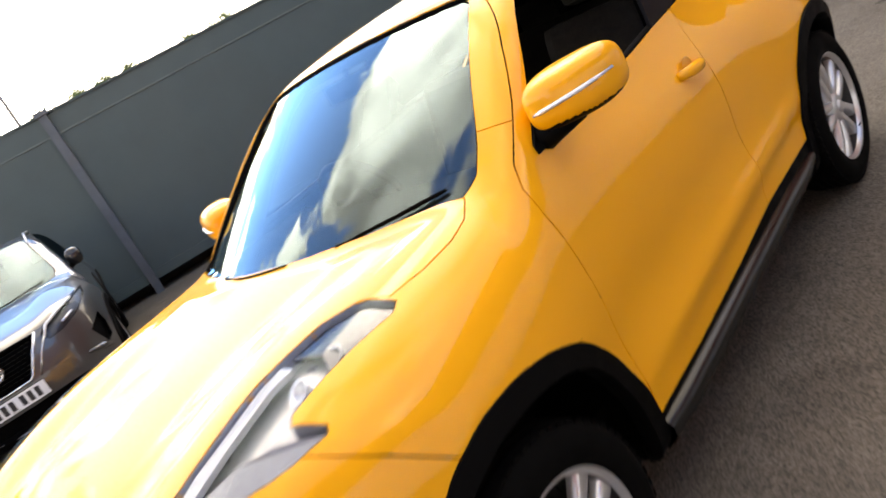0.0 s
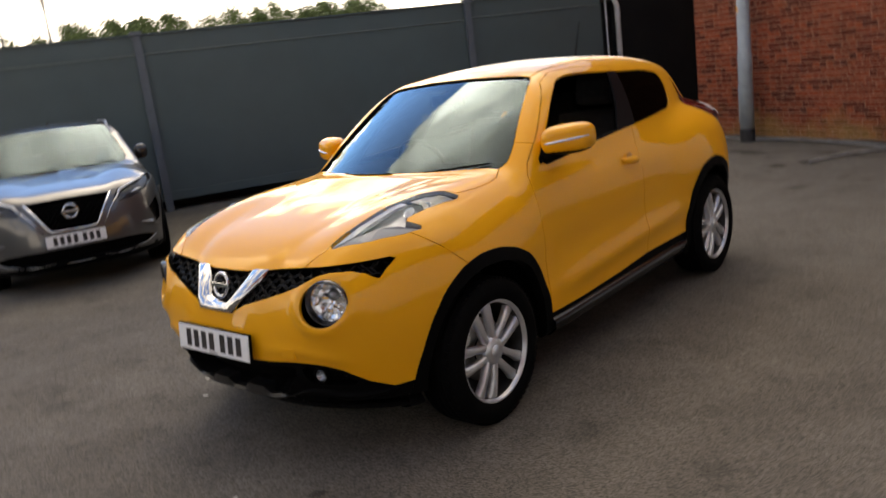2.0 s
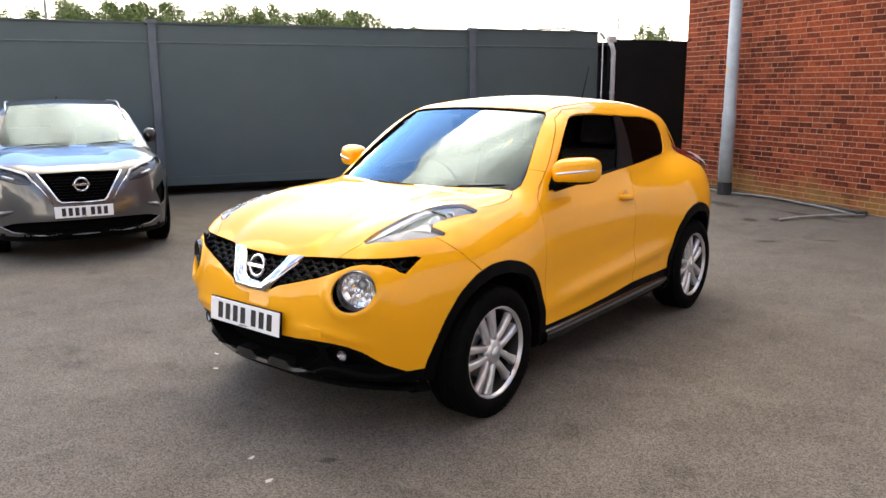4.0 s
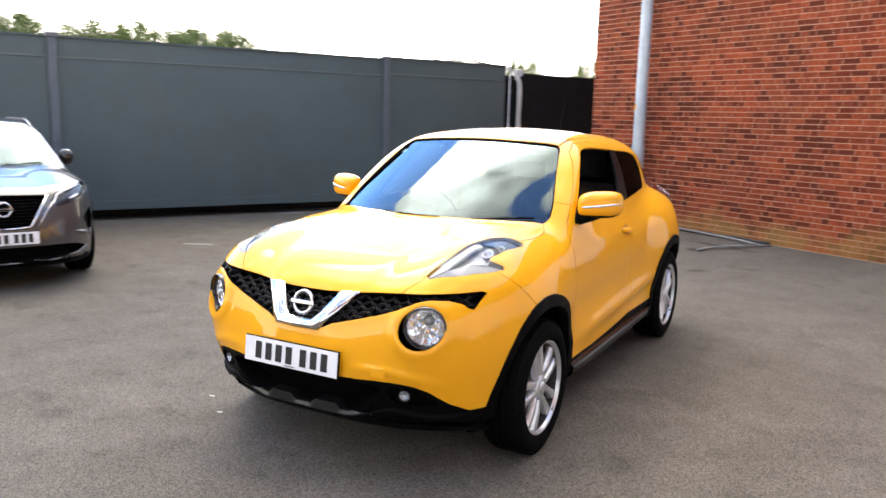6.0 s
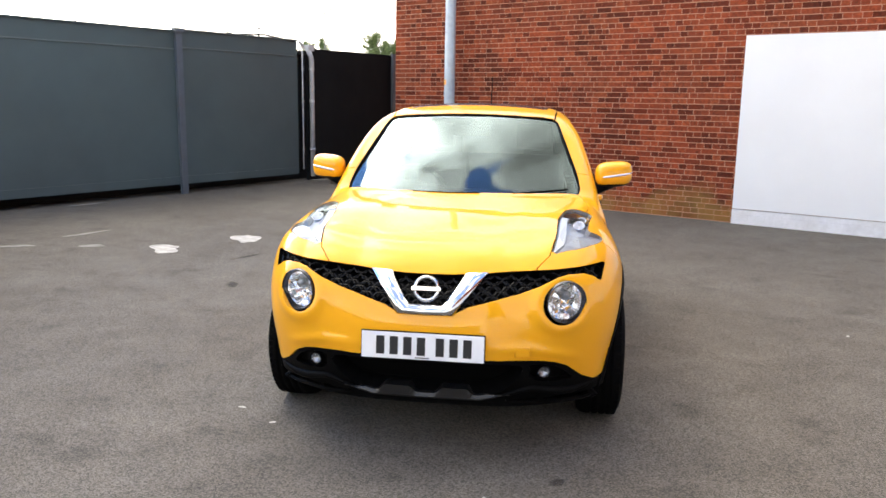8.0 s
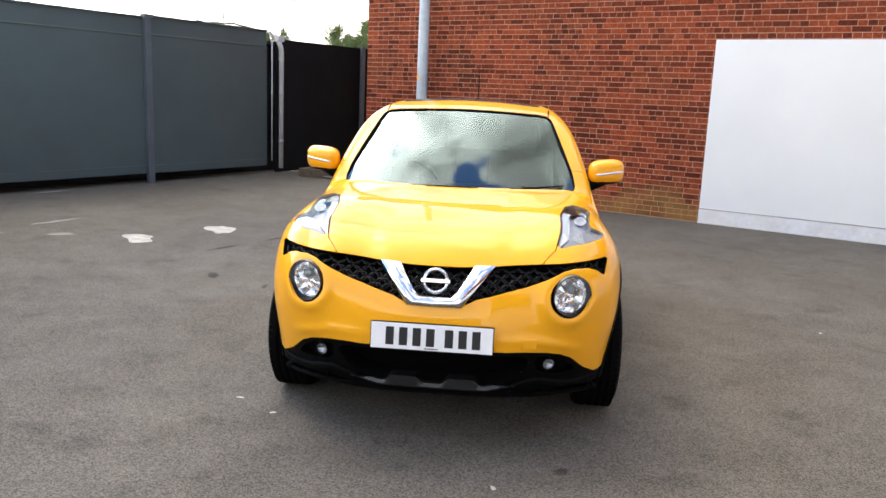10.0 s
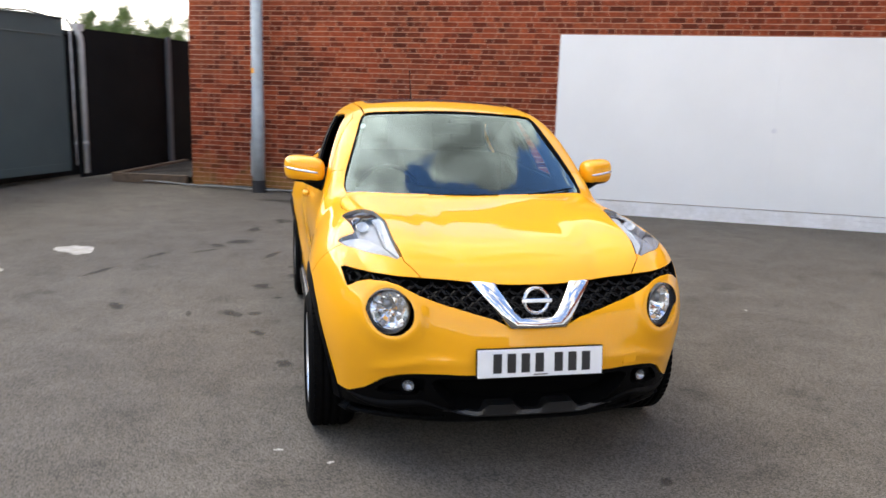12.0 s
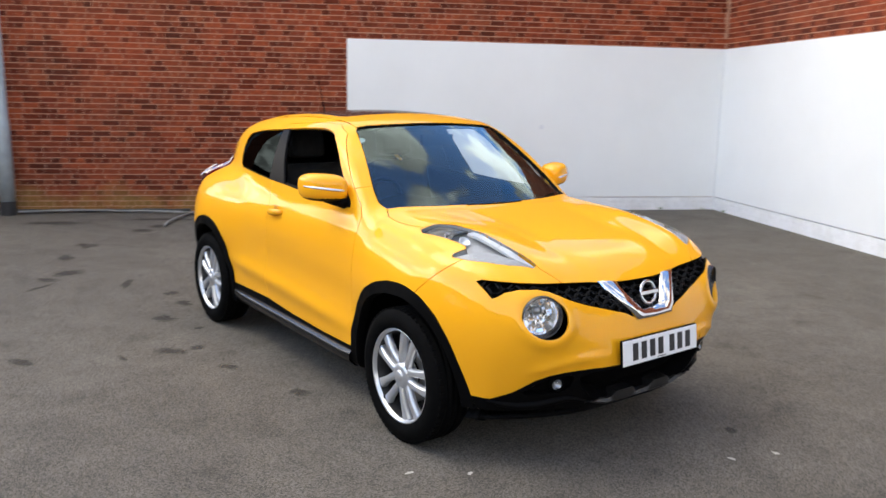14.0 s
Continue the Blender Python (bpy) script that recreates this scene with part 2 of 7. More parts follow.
ASPHALT = asphalt_material()
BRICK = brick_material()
MORTAR = material("mortar", (0.42, 0.23, 0.155), rough=0.95, vary=0.2, scale=25, bump=0.3, bump_scale=90)
FENCE = material("fence_paint", (0.047, 0.076, 0.082), rough=0.55, vary=0.07, scale=1.7, second=(0.044, 0.064, 0.066), second_scale=0.35, second_amount=0.7, bump=0.05, bump_scale=3)
FENCE_POST = material("post_paint", (0.070, 0.088, 0.108), rough=0.5, vary=0.1, scale=6)
# fence paint made paler, for the highlight along the seam
FENCE_HIGHLIGHT = material("fence_highlight", (0.085, 0.115, 0.115), rough=0.5, vary=0.15, scale=9)
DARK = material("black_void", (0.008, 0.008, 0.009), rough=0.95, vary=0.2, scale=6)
WHITE_BOARD = material("white_paint", (0.69, 0.71, 0.72), rough=0.6, vary=0.025, scale=1.2, second=(0.66, 0.68, 0.69), second_scale=0.5, second_amount=0.6, bump=0.04, bump_scale=5)
WHITE_ROUGH = material("white_painted_brick", (0.70, 0.71, 0.73), rough=0.8, vary=0.08, scale=14, second=(0.50, 0.48, 0.44), second_scale=3, second_amount=0.35, bump=0.5, bump_scale=20)
GALV = material("galvanised_steel", (0.34, 0.385, 0.41), rough=0.55, metal=0.1, vary=0.12, scale=9, second=(0.25, 0.285, 0.31), second_scale=2.5, second_amount=0.6)
BLACK_BASE = material("bitumen_black", (0.02, 0.02, 0.021), rough=0.7, vary=0.2, scale=12)
PIPE_GREY = material("pipe_grey", (0.42, 0.43, 0.44), rough=0.5, vary=0.12, scale=8)
PIPE_WHITE = material("pipe_white", (0.22, 0.22, 0.21), rough=0.6, vary=0.3, scale=12, second=(0.10, 0.095, 0.09), second_scale=3, second_amount=0.8)
TIMBER = material("old_timber", (0.10, 0.068, 0.045), rough=0.9, vary=0.3, scale=14, bump=0.4, bump_scale=40)
SOIL = material("soil", (0.010, 0.007, 0.005), rough=1.0, vary=0.35, scale=20, bump=0.8, bump_scale=30)
FAINT_PATCH = material("faint_patch", (0.21, 0.20, 0.185), rough=0.9, vary=0.2, scale=14, second=(0.10, 0.095, 0.088), second_scale=6, second_amount=0.8)
PATCH = material("pale_patch", (0.40, 0.375, 0.34), rough=0.9, vary=0.2, scale=14, second=(0.2, 0.19, 0.18), second_scale=8, second_amount=0.7)


def stain_material():
    """Old oil soaked into the tarmac: dark in the middle, thinning out raggedly towards the rim."""
    m = material("oil_spot", (0.038, 0.034, 0.031), rough=0.8, vary=0.3, scale=20, spec=0.2)
    nt = m.node_tree
    link = nt.links.new
    out, b = nt.nodes["Material Output"], nt.nodes["Principled BSDF"]
    co, geo = nt.nodes.new("ShaderNodeTexCoord"), nt.nodes.new("ShaderNodeNewGeometry")
    mid = nt.nodes.new("ShaderNodeVectorMath")
    mid.operation = "DISTANCE"
    mid.inputs[1].default_value = (0.5, 0.5, 0.0)
    flat = nt.nodes.new("ShaderNodeVectorMath")
    flat.operation = "MULTIPLY"
    flat.inputs[1].default_value = (1, 1, 0)
    link(co.outputs["Generated"], flat.inputs[0])
    link(flat.outputs[0], mid.inputs[0])
    n = nt.nodes.new("ShaderNodeTexNoise")
    n.inputs["Scale"].default_value, n.inputs["Detail"].default_value = 22.0, 6
    link(geo.outputs["Position"], n.inputs["Vector"])
    rag = nt.nodes.new("ShaderNodeMath")
    rag.operation = "MULTIPLY_ADD"
    rag.inputs[1].default_value, rag.inputs[2].default_value = 0.5, -0.25
    link(n.outputs["Fac"], rag.inputs[0])
    tot = nt.nodes.new("ShaderNodeMath")
    tot.operation = "ADD"
    link(mid.outputs["Value"], tot.inputs[0])
    link(rag.outputs[0], tot.inputs[1])
    fade = nt.nodes.new("ShaderNodeMapRange")
    fade.interpolation_type = "SMOOTHSTEP"
    for key, v in (("From Min", 0.16), ("From Max", 0.46), ("To Min", 0.46), ("To Max", 0.0)):
        fade.inputs[key].default_value = v
    link(tot.outputs[0], fade.inputs["Value"])
    clear, mix = nt.nodes.new("ShaderNodeBsdfTransparent"), nt.nodes.new("ShaderNodeMixShader")
    link(fade.outputs[0], mix.inputs[0])
    link(clear.outputs[0], mix.inputs[1])
    link(b.outputs[0], mix.inputs[2])
    link(mix.outputs[0], out.inputs[0])
    return m


OIL = stain_material()
CRACK = material("tar_seam", (0.075, 0.067, 0.06), rough=0.9, vary=0.3, scale=20)
LEAF = material("leaf", (0.095, 0.135, 0.045), rough=0.7, island=0.45, vary=0.2, scale=1.0, spec=0.3)
BARK = material("bark", (0.10, 0.075, 0.05), rough=0.95, vary=0.3, scale=12, bump=0.6, bump_scale=25)
STEEL_POLE = material("pole_steel", (0.16, 0.165, 0.17), rough=0.5, metal=0.4, vary=0.08, scale=5)

random.seed(11)

# ---- mesh helpers ----
def finish(name, bm, mat, parent=None, label="", smooth=False, bevel=0.0):
    if bevel:
        bmesh.ops.bevel(bm, geom=[e for e in bm.edges if len(e.link_faces) == 2 and e.calc_face_angle(0) > 0.6], offset=bevel, segments=2, profile=0.6, affect="EDGES", clamp_overlap=True)
    me = bpy.data.meshes.new(name)
    bm.to_mesh(me)
    bm.free()
    for mt in (mat if isinstance(mat, (list, tuple)) else [mat]):
        me.materials.append(mt)
    if smooth:
        me.shade_smooth()
    ob = new(name, me)
    if parent is not None:
        ob.parent = parent
    if label:
        ob["label"] = label
    return ob


def part(name, bm, mat, parent, label="", smooth=False, bevel=0.0):
    return finish(name, bm, mat, parent, label, smooth, bevel)


def box(bm, lo, hi, m=None):
    """An axis box between two corners, moved by m."""
    vs = [bm.verts.new((x, y, z)) for z in (lo[2], hi[2]) for y in (lo[1], hi[1]) for x in (lo[0], hi[0])]
    for f in ((0, 2, 3, 1), (4, 5, 7, 6), (0, 1, 5, 4), (2, 6, 7, 3), (0, 4, 6, 2), (1, 3, 7, 5)):
        bm.faces.new([vs[i] for i in f])
    if m is not None:
        bmesh.ops.transform(bm, matrix=m, verts=vs)
    return vs


def tube(bm, pts, radius, sides=10, caps=True):
    """A round bar along points; radius may be one number or one for each point."""
    pts = [Vector(p) for p in pts]
    rs = radius if isinstance(radius, (list, tuple)) else [radius] * len(pts)
    rings = []
    for i, p in enumerate(pts):
        d = (pts[min(i + 1, len(pts) - 1)] - pts[max(i - 1, 0)]).normalized()
        a = d.cross(Vector((0, 0, 1)))
        if a.length < 1e-3:
            a = d.cross(Vector((1, 0, 0)))
        a.normalize()
        b = d.cross(a)
        rings.append([bm.verts.new(p + rs[i] * (math.cos(2 * math.pi * k / sides) * a + math.sin(2 * math.pi * k / sides) * b)) for k in range(sides)])
    for r, s in zip(rings, rings[1:]):
        for k in range(sides):
            bm.faces.new((r[k], r[(k + 1) % sides], s[(k + 1) % sides], s[k]))
    if caps:
        bm.faces.new(rings[0][::-1])
        bm.faces.new(rings[-1])


def prism(bm, pts, depth, m=None):
    """A plate: the outline pts (x, y) raised from z=0 to z=depth."""
    lo = [bm.verts.new((p[0], p[1], 0)) for p in pts]
    hi = [bm.verts.new((p[0], p[1], depth)) for p in pts]
    bm.faces.new(lo[::-1])
    bm.faces.new(hi)
    n = len(pts)
    for i in range(n):
        bm.faces.new((lo[i], lo[(i + 1) % n], hi[(i + 1) % n], hi[i]))
    if m is not None:
        bmesh.ops.transform(bm, matrix=m, verts=lo + hi)


def empty(name, m, **tags):
    ob = new(name)
    ob.matrix_world = m
    return tagged(ob, **tags)


# ---- the yard's plan: two walls and a fence, all square to one another ----
WALL_DIR = Vector((0.8846, -0.4663, 0))
CORNER_OUT = Vector((-2.31, 8.60, 0))     # free end of the brick wall
WALL_LEN = 11.74
CORNER_IN = CORNER_OUT + WALL_DIR * WALL_LEN
POST_2 = Vector((-5.52, 6.97, 0))
WALL_ANGLE = -27.8
M_WALL = pose(*CORNER_OUT, 0, 0, WALL_ANGLE)                # x along the wall, -y out of its face
M_SIDE = pose(*CORNER_IN, 0, 0, WALL_ANGLE - 90)            # the side wall; -y is out of its face
M_FENCE = pose(*POST_2, 0, 0, 90 + WALL_ANGLE)              # x along the fence, -y out of its face
BRICK_TOP = 5.4
SIDE_LEN = 13.0

# ground
bm = bmesh.new()
for r in ((-600, -600, 600, 600),):
    bm.faces.new([bm.verts.new(p) for p in ((r[0], r[1], 0), (r[2], r[1], 0), (r[2], r[3], 0), (r[0], r[3], 0))])
tagged(finish("ground", bm, ASPHALT), "worn grey-brown tarmac yard", "ground", kind="structure")

# fence: hanging painted panels, posts, a near-black backing added as shade under and behind them
FENCE_FROM, FENCE_TO = -26.0, 2.62
fence = empty("boundary_fence", M_FENCE, label="dark slate-grey painted panel fence with steel posts", category="fence", kind="structure")
posts = [s for s in (-26.2, -20.96, -15.72, -10.48, -5.24, 0.0)]
edges = posts + [FENCE_TO]
for i, (a, b) in enumerate(zip(edges, edges[1:])):
    bm = bmesh.new()
    top = 2.585 + (0.03 if i == 5 else 0.0)
    box(bm, (a + 0.01, 0.02, 0.17), (b - 0.01, 0.06, top - 0.27))
    box(bm, (a + 0.01, 0.028, top - 0.262), (b - 0.01, 0.06, top))
    part("fence_panel", bm, FENCE, fence, bevel=0.004)
    # thin batten on the seam, its highlight put into the paler colour
    bm = bmesh.new()
    box(bm, (a + 0.06, 0.006, top - 0.275), (b - 0.06, 0.03, top - 0.257))
    part("cover_strip", bm, FENCE_HIGHLIGHT, fence, bevel=0.002)
    bm = bmesh.new()
    box(bm, (a + 0.01, 0.0, top), (b - 0.01, 0.075, top + 0.022))
    part("capping", bm, FENCE, fence, bevel=0.004)
    bm = bmesh.new()
    box(bm, (a + 0.06, 0.004, 0.16), (b - 0.06, 0.055, 0.285))
    part("bottom_rail", bm, FENCE, fence, bevel=0.004)
for s in posts:
    bm = bmesh.new()
    box(bm, (s - 0.055, -0.045, 0.0), (s + 0.055, 0.018, 2.62))
    part("fence_post", bm, FENCE_POST, fence, bevel=0.006)
    bm = bmesh.new()
    box(bm, (s - 0.085, -0.065, 2.585), (s + 0.085, 0.03, 2.64))
    part("post_cap", bm, FENCE_POST, fence, bevel=0.006)
# added near-black wall and roof; their colour stands in for shade below the panels
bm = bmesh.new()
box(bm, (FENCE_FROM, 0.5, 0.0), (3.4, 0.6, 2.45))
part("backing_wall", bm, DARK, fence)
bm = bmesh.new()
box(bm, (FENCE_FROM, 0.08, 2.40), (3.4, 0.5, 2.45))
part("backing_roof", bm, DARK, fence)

# loose sheet edge along the last bay's top
bm = bmesh.new()
tube(bm, [(1.0 + 0.2 * k, 0.03, 2.655 - 0.028 * math.sin(k * 1.3) * (k % 3 == 1) - 0.05 * max(0, k - 5) / 3) for k in range(9)], 0.014, 6)
part("loose_trim", bm, DARK, fence)

# far fence: lower, black, runs on behind the brick corner
far = empty("far_fence", M_FENCE, label="near-black panel fence beside the brick corner", category="fence", kind="structure")
bm = bmesh.new()
box(bm, (2.84, 0.0, 0.02), (8.4, 0.06, 2.50))
part("fence_panel", bm, material("far_fence_paint", (0.0055, 0.0062, 0.0068), rough=0.9, spec=0.15, vary=0.12, scale=2.0), far, bevel=0.004)
for s in (5.36, 8.0):
    bm = bmesh.new()
    box(bm, (s - 0.05, -0.06, 0.0), (s + 0.05, -0.002, 2.53))
    part("fence_post", bm, FENCE_POST, far, bevel=0.006)

# rainwater pipes in the gap between the fences
def downpipe(s, top, foot, r, mat, hopper):
    pipe = empty("downpipe", M_FENCE @ pose(s, -0.06, 0), label="weathered grey downpipe fixed at the end of the fence", category="downpipe", group="downpipes by the fence")
    bm = bmesh.new()
    pts = [(0.0, 0, foot), (0.0, 0, top - 0.28), (-0.03, -0.01, top - 0.2), (-0.09, -0.02, top - 0.1)] if hopper else [(0, 0, foot), (0, 0, top - 0.05)]
    tube(bm, pts, r, 12)
    part("pipe", bm, mat, pipe, smooth=True)
    for z in (0.6, 1.5, 2.1):
        bm = bmesh.new()
        tube(bm, [(0, 0, z), (0, 0, z + 0.04)], r + 0.008, 12)
        part("bracket", bm, mat, pipe)
    if hopper:
        bm = bmesh.new()
        box(bm, (-0.13, -0.06, top - 0.10), (0.02, 0.05, top + 0.005))
        part("hopper", bm, mat, pipe, bevel=0.012)
        bm = bmesh.new()
        tube(bm, [(-0.20, 0.0, top - 0.06), (-0.26, 0.0, top + 0.02), (-0.30, 0.02, top + 0.06)], 0.03, 8)
        part("inlet", bm, mat, pipe)
    return pipe


downpipe(2.90, 2.55, 0.10, 0.045, PIPE_GREY, True)
downpipe(2.66, 2.52, 0.25, 0.012, PIPE_GREY, False)

# planting bed by the brick corner
bed = empty("raised_bed", pose(0, 0, 0), label="low timber-edged bed with bare soil by the brick corner", category="planting bed")
B = [Vector((-3.62, 9.12, 0)), Vector((-2.42, 8.72, 0)), Vector((-1.3, 11.2, 0)), Vector((-2.75, 11.9, 0))]
for a, b in ((B[0], B[1]), (B[0], B[3])):
    bm = bmesh.new()
    d = b - a
    box(bm, (0, -0.05, 0), (d.length, 0.05, 0.15), pose(*a, 0, 0, math.degrees(math.atan2(d.y, d.x))))
    part("edging_board", bm, TIMBER, bed, bevel=0.008)
bm = bmesh.new()
bm.faces.new([bm.verts.new((p.x, p.y, 0.11)) for p in B])
bmesh.ops.subdivide_edges(bm, edges=bm.edges[:], cuts=8, use_grid_fill=True)
for v in bm.verts:
    v.co.z += 0.03 * noise.noise(v.co * 5)
part("soil", bm, SOIL, bed)

# white boards on both walls, a painted brick plinth below
BOARD_FROM, BOARD_TOP = 5.93, 2.47


def white_boards(name, m, a, b, joints):
    hold = empty(name, m, label="large white painted board fixed to the brick wall", category="wall panel", kind="structure")
    xs = [a] + joints + [b]
    for x0, x1 in zip(xs, xs[1:]):
        bm = bmesh.new()
        box(bm, (x0 + 0.0008, -0.045, 0.205), (x1 - 0.0008, -0.004, BOARD_TOP))
        part("board", bm, WHITE_BOARD, hold, bevel=0.002)
    bm = bmesh.new()
    rows = ((0.0, 0.058), (0.068, 0.126), (0.136, 0.196))
    for k, (z0, z1) in enumerate(rows):
        x0 = a
        while x0 < b - 0.02:
            x1 = min(b, x0 + random.choice((0.216, 0.216, 0.106)))
            box(bm, (x0, -0.050 - 0.006 * random.random(), z0), (x1 - 0.003, -0.004, z1))
            x0 = x1
    box(bm, (a, -0.047, 0.0), (b, -0.006, 0.196))
    part("painted_plinth", bm, WHITE_ROUGH, hold, "rough white painted brick plinth", bevel=0.003)
    return hold


white_boards("wall_board", M_WALL, BOARD_FROM, WALL_LEN - 0.05, [BOARD_FROM + 2.9])
white_boards("wall_board", M_SIDE, 0.0, SIDE_LEN, [2.95, 5.85, 8.75, 11.65])
# a small round cap on the board
bm = bmesh.new()
tube(bm, [(8.83, -0.052, 1.26), (8.83, -0.046, 1.26)], 0.034, 14)
tagged(finish("fixing_cap", bm, material("cap_grey", (0.60, 0.62, 0.66), rough=0.7, vary=0.1)), "small round grey fixing cap on the white board", "cap").matrix_world = M_WALL

# lamp column by the brick wall
LAMP = Vector((-1.24, 7.74, 0))
col = empty("lamp_column", pose(*LAMP, 0, 0, WALL_ANGLE), label="tall galvanised steel lamp column with a black base", category="lamp post")
bm = bmesh.new()
tube(bm, [(0, 0, 0.19), (0, 0, 1.25), (0, 0, 1.28), (0, 0, 7.0)], [0.098, 0.098, 0.088, 0.075], 16)
part("shaft", bm, GALV, col, smooth=True)
bm = bmesh.new()
tube(bm, [(0, 0, 0), (0, 0, 0.19)], 0.105, 16)
part("base_sleeve", bm, BLACK_BASE, col)
bm = bmesh.new()
box(bm, (-0.102, -0.05, 0.26), (-0.080, 0.05, 0.82))
part("hatch", bm, GALV, col, bevel=0.006)

# small orange notice wrapped on the column
bm = bmesh.new()
rows_ = []
for k in range(7):
    a = radians(188 + 8 * k - WALL_ANGLE)
    rows_.append([bm.verts.new((r * math.cos(a), r * math.sin(a), z)) for r, z in ((0.0868, 1.83), (0.0885, 1.83), (0.0885, 1.91), (0.0868, 1.91))])
for r0, r1 in zip(rows_, rows_[1:]):
    for q in range(4):
        bm.faces.new((r0[q], r1[q], r1[(q + 1) % 4], r0[(q + 1) % 4]))
bm.faces.new(rows_[0])
bm.faces.new(rows_[-1][::-1])
bmesh.ops.recalc_face_normals(bm, faces=bm.faces[:])
part("notice", bm, material("notice_orange", (0.75, 0.32, 0.03), rough=0.5, vary=0.1, scale=30), col, "small faded orange notice")

# white hose along the foot of the wall
bm = bmesh.new()
pts = []
for k in range(60):
    s = -1.2 + k * 5.0 / 59
    off = 0.16 + 0.06 * math.sin(s * 1.9) + (0.25 * max(0, s - 2.6) ** 1.2 * 0.5)
    pts.append(M_WALL @ Vector((s, -off, 0.028 + 0.012 * abs(math.sin(s * 2.3)))))
tube(bm, pts, 0.015, 8)
tagged(finish("hose", bm, PIPE_WHITE, smooth=True), "long dirty white hose along the foot of the wall", "hose")
bm = bmesh.new()
tube(bm, [(0.20, 5.67, 0.02), (0.24, 5.78, 0.02), (0.34, 5.94, 0.03), (0.50, 6.15, 0.035), (0.72, 6.42, 0.03), (0.95, 6.60, 0.03)], 0.017, 8)
tagged(finish("hose", bm, PIPE_WHITE, smooth=True), "short end of dirty white hose lying on the tarmac", "hose")
# black pipe at the foot of the wall
bm = bmesh.new()
tube(bm, [M_WALL @ Vector((0.25 + 0.15 * k, -0.06 - 0.02 * math.sin(0.9 * k), 0.03 + 0.004 * math.sin(1.7 * k))) for k in range(24)], 0.022, 8)
tagged(finish("pipe", bm, material("pipe_black", (0.012, 0.012, 0.013), rough=0.5, vary=0.2, scale=8), smooth=True), "black plastic pipe along the foot of the wall", "pipe")


def splat(name, x, y, rx, ry, turn, mat, label, cat, seed, z=0.004, rough=0.35):
    rnd = random.Random(seed)
    bm = bmesh.new()
    n = 28
    ph = [rnd.uniform(0, 6.28) for _ in range(5)]
    ring = []
    for k in range(n):
        a = 2 * math.pi * k / n
        r = 1 + rough * sum(math.sin((j + 2) * a + ph[j]) / (j + 2) for j in range(5))
        ring.append(bm.verts.new((rx * r * math.cos(a), ry * r * math.sin(a), 0)))
    bm.faces.new(ring)
    ob = finish(name, bm, mat)
    ob.matrix_world = pose(x, y, z, 0, 0, turn)
    return tagged(ob, label, cat, kind="structure")


for i, (x, y, rx, ry, tn) in enumerate(((-2.92, 3.16, 0.27, 0.14, 112), (-3.51, 2.40, 0.24, 0.15, 118), (-6.25, 5.35, 0.30, 0.05, 62), (-5.08, 2.19, 0.16, 0.07, 25), (-4.82, 3.06, 0.24, 0.05, 67), (-4.33, 2.38, 0.13, 0.07, 35))):
    splat("pale_patch", x, y, rx, ry, tn, PATCH if i < 2 else FAINT_PATCH, "pale irregular patch of filler on the tarmac" if i < 2 else "faint worn pale patch on the tarmac", "patch", i)
STAINS = ((0.587, -2.138, 0.05, 0.035, 10), (-0.83, 2.23, 0.08, 0.10, 20), (-0.87, 1.88, 0.08, 0.12, 15), (-1.14, 1.51, 0.10, 0.13, 30), (-1.34, 0.72, 0.09, 0.12, 40), (-1.17, 0.69, 0.055, 0.07, 0),
          (-2.18, 1.00, 0.075, 0.11, 25), (-1.64, 0.74, 0.03, 0.06, 0), (-1.39, 3.52, 0.15, 0.19, -30), (-1.60, 3.30, 0.09, 0.15, 20), (-1.26, 4.21, 0.11, 0.18, -20), (-0.87, 4.81, 0.10, 0.15, -35),
          (-0.94, 4.93, 0.09, 0.13, 0), (-1.05, 2.80, 0.06, 0.22, -25), (-0.14, 5.55, 0.14, 0.16, 10), (0.16, 5.78, 0.16, 0.16, -20), (-1.01, 1.13, 0.04, 0.05, 0), (-1.16, 0.23, 0.06, 0.08, 30),
          (-0.99, -0.43, 0.07, 0.075, 0), (-2.52, 2.16, 0.20, 0.06, 62), (-2.14, 2.85, 0.22, 0.06, 60), (-1.7, 3.03, 0.16, 0.05, 40), (0.5, 4.26, 0.18, 0.06, 45), (1.02, 4.69, 0.16, 0.06, 20), (-0.9, 6.7, 0.5, 0.2, -28), (0.4, 6.3, 0.5, 0.16, -28))
for i, (x, y, rx, ry, tn) in enumerate(STAINS):
    splat("oil_stain", x, y, rx, ry, tn, OIL, "small dark oil stain on the tarmac", "stain", 20 + i, rough=0.55)
for i, (x, y, r) in enumerate(((-1.03, -1.58, 0.018), (-0.81, -1.74, 0.017), (0.53, -2.417, 0.02), (0.30, -2.33, 0.018), (2.25, -3.2, 0.02), (1.4, -2.6, 0.014), (2.6, 0.4, 0.02))):
    splat("paint_chip", x, y, r, r * 0.6, 40 * i, PATCH, "tiny pale speck on the tarmac", "speck", 60 + i)


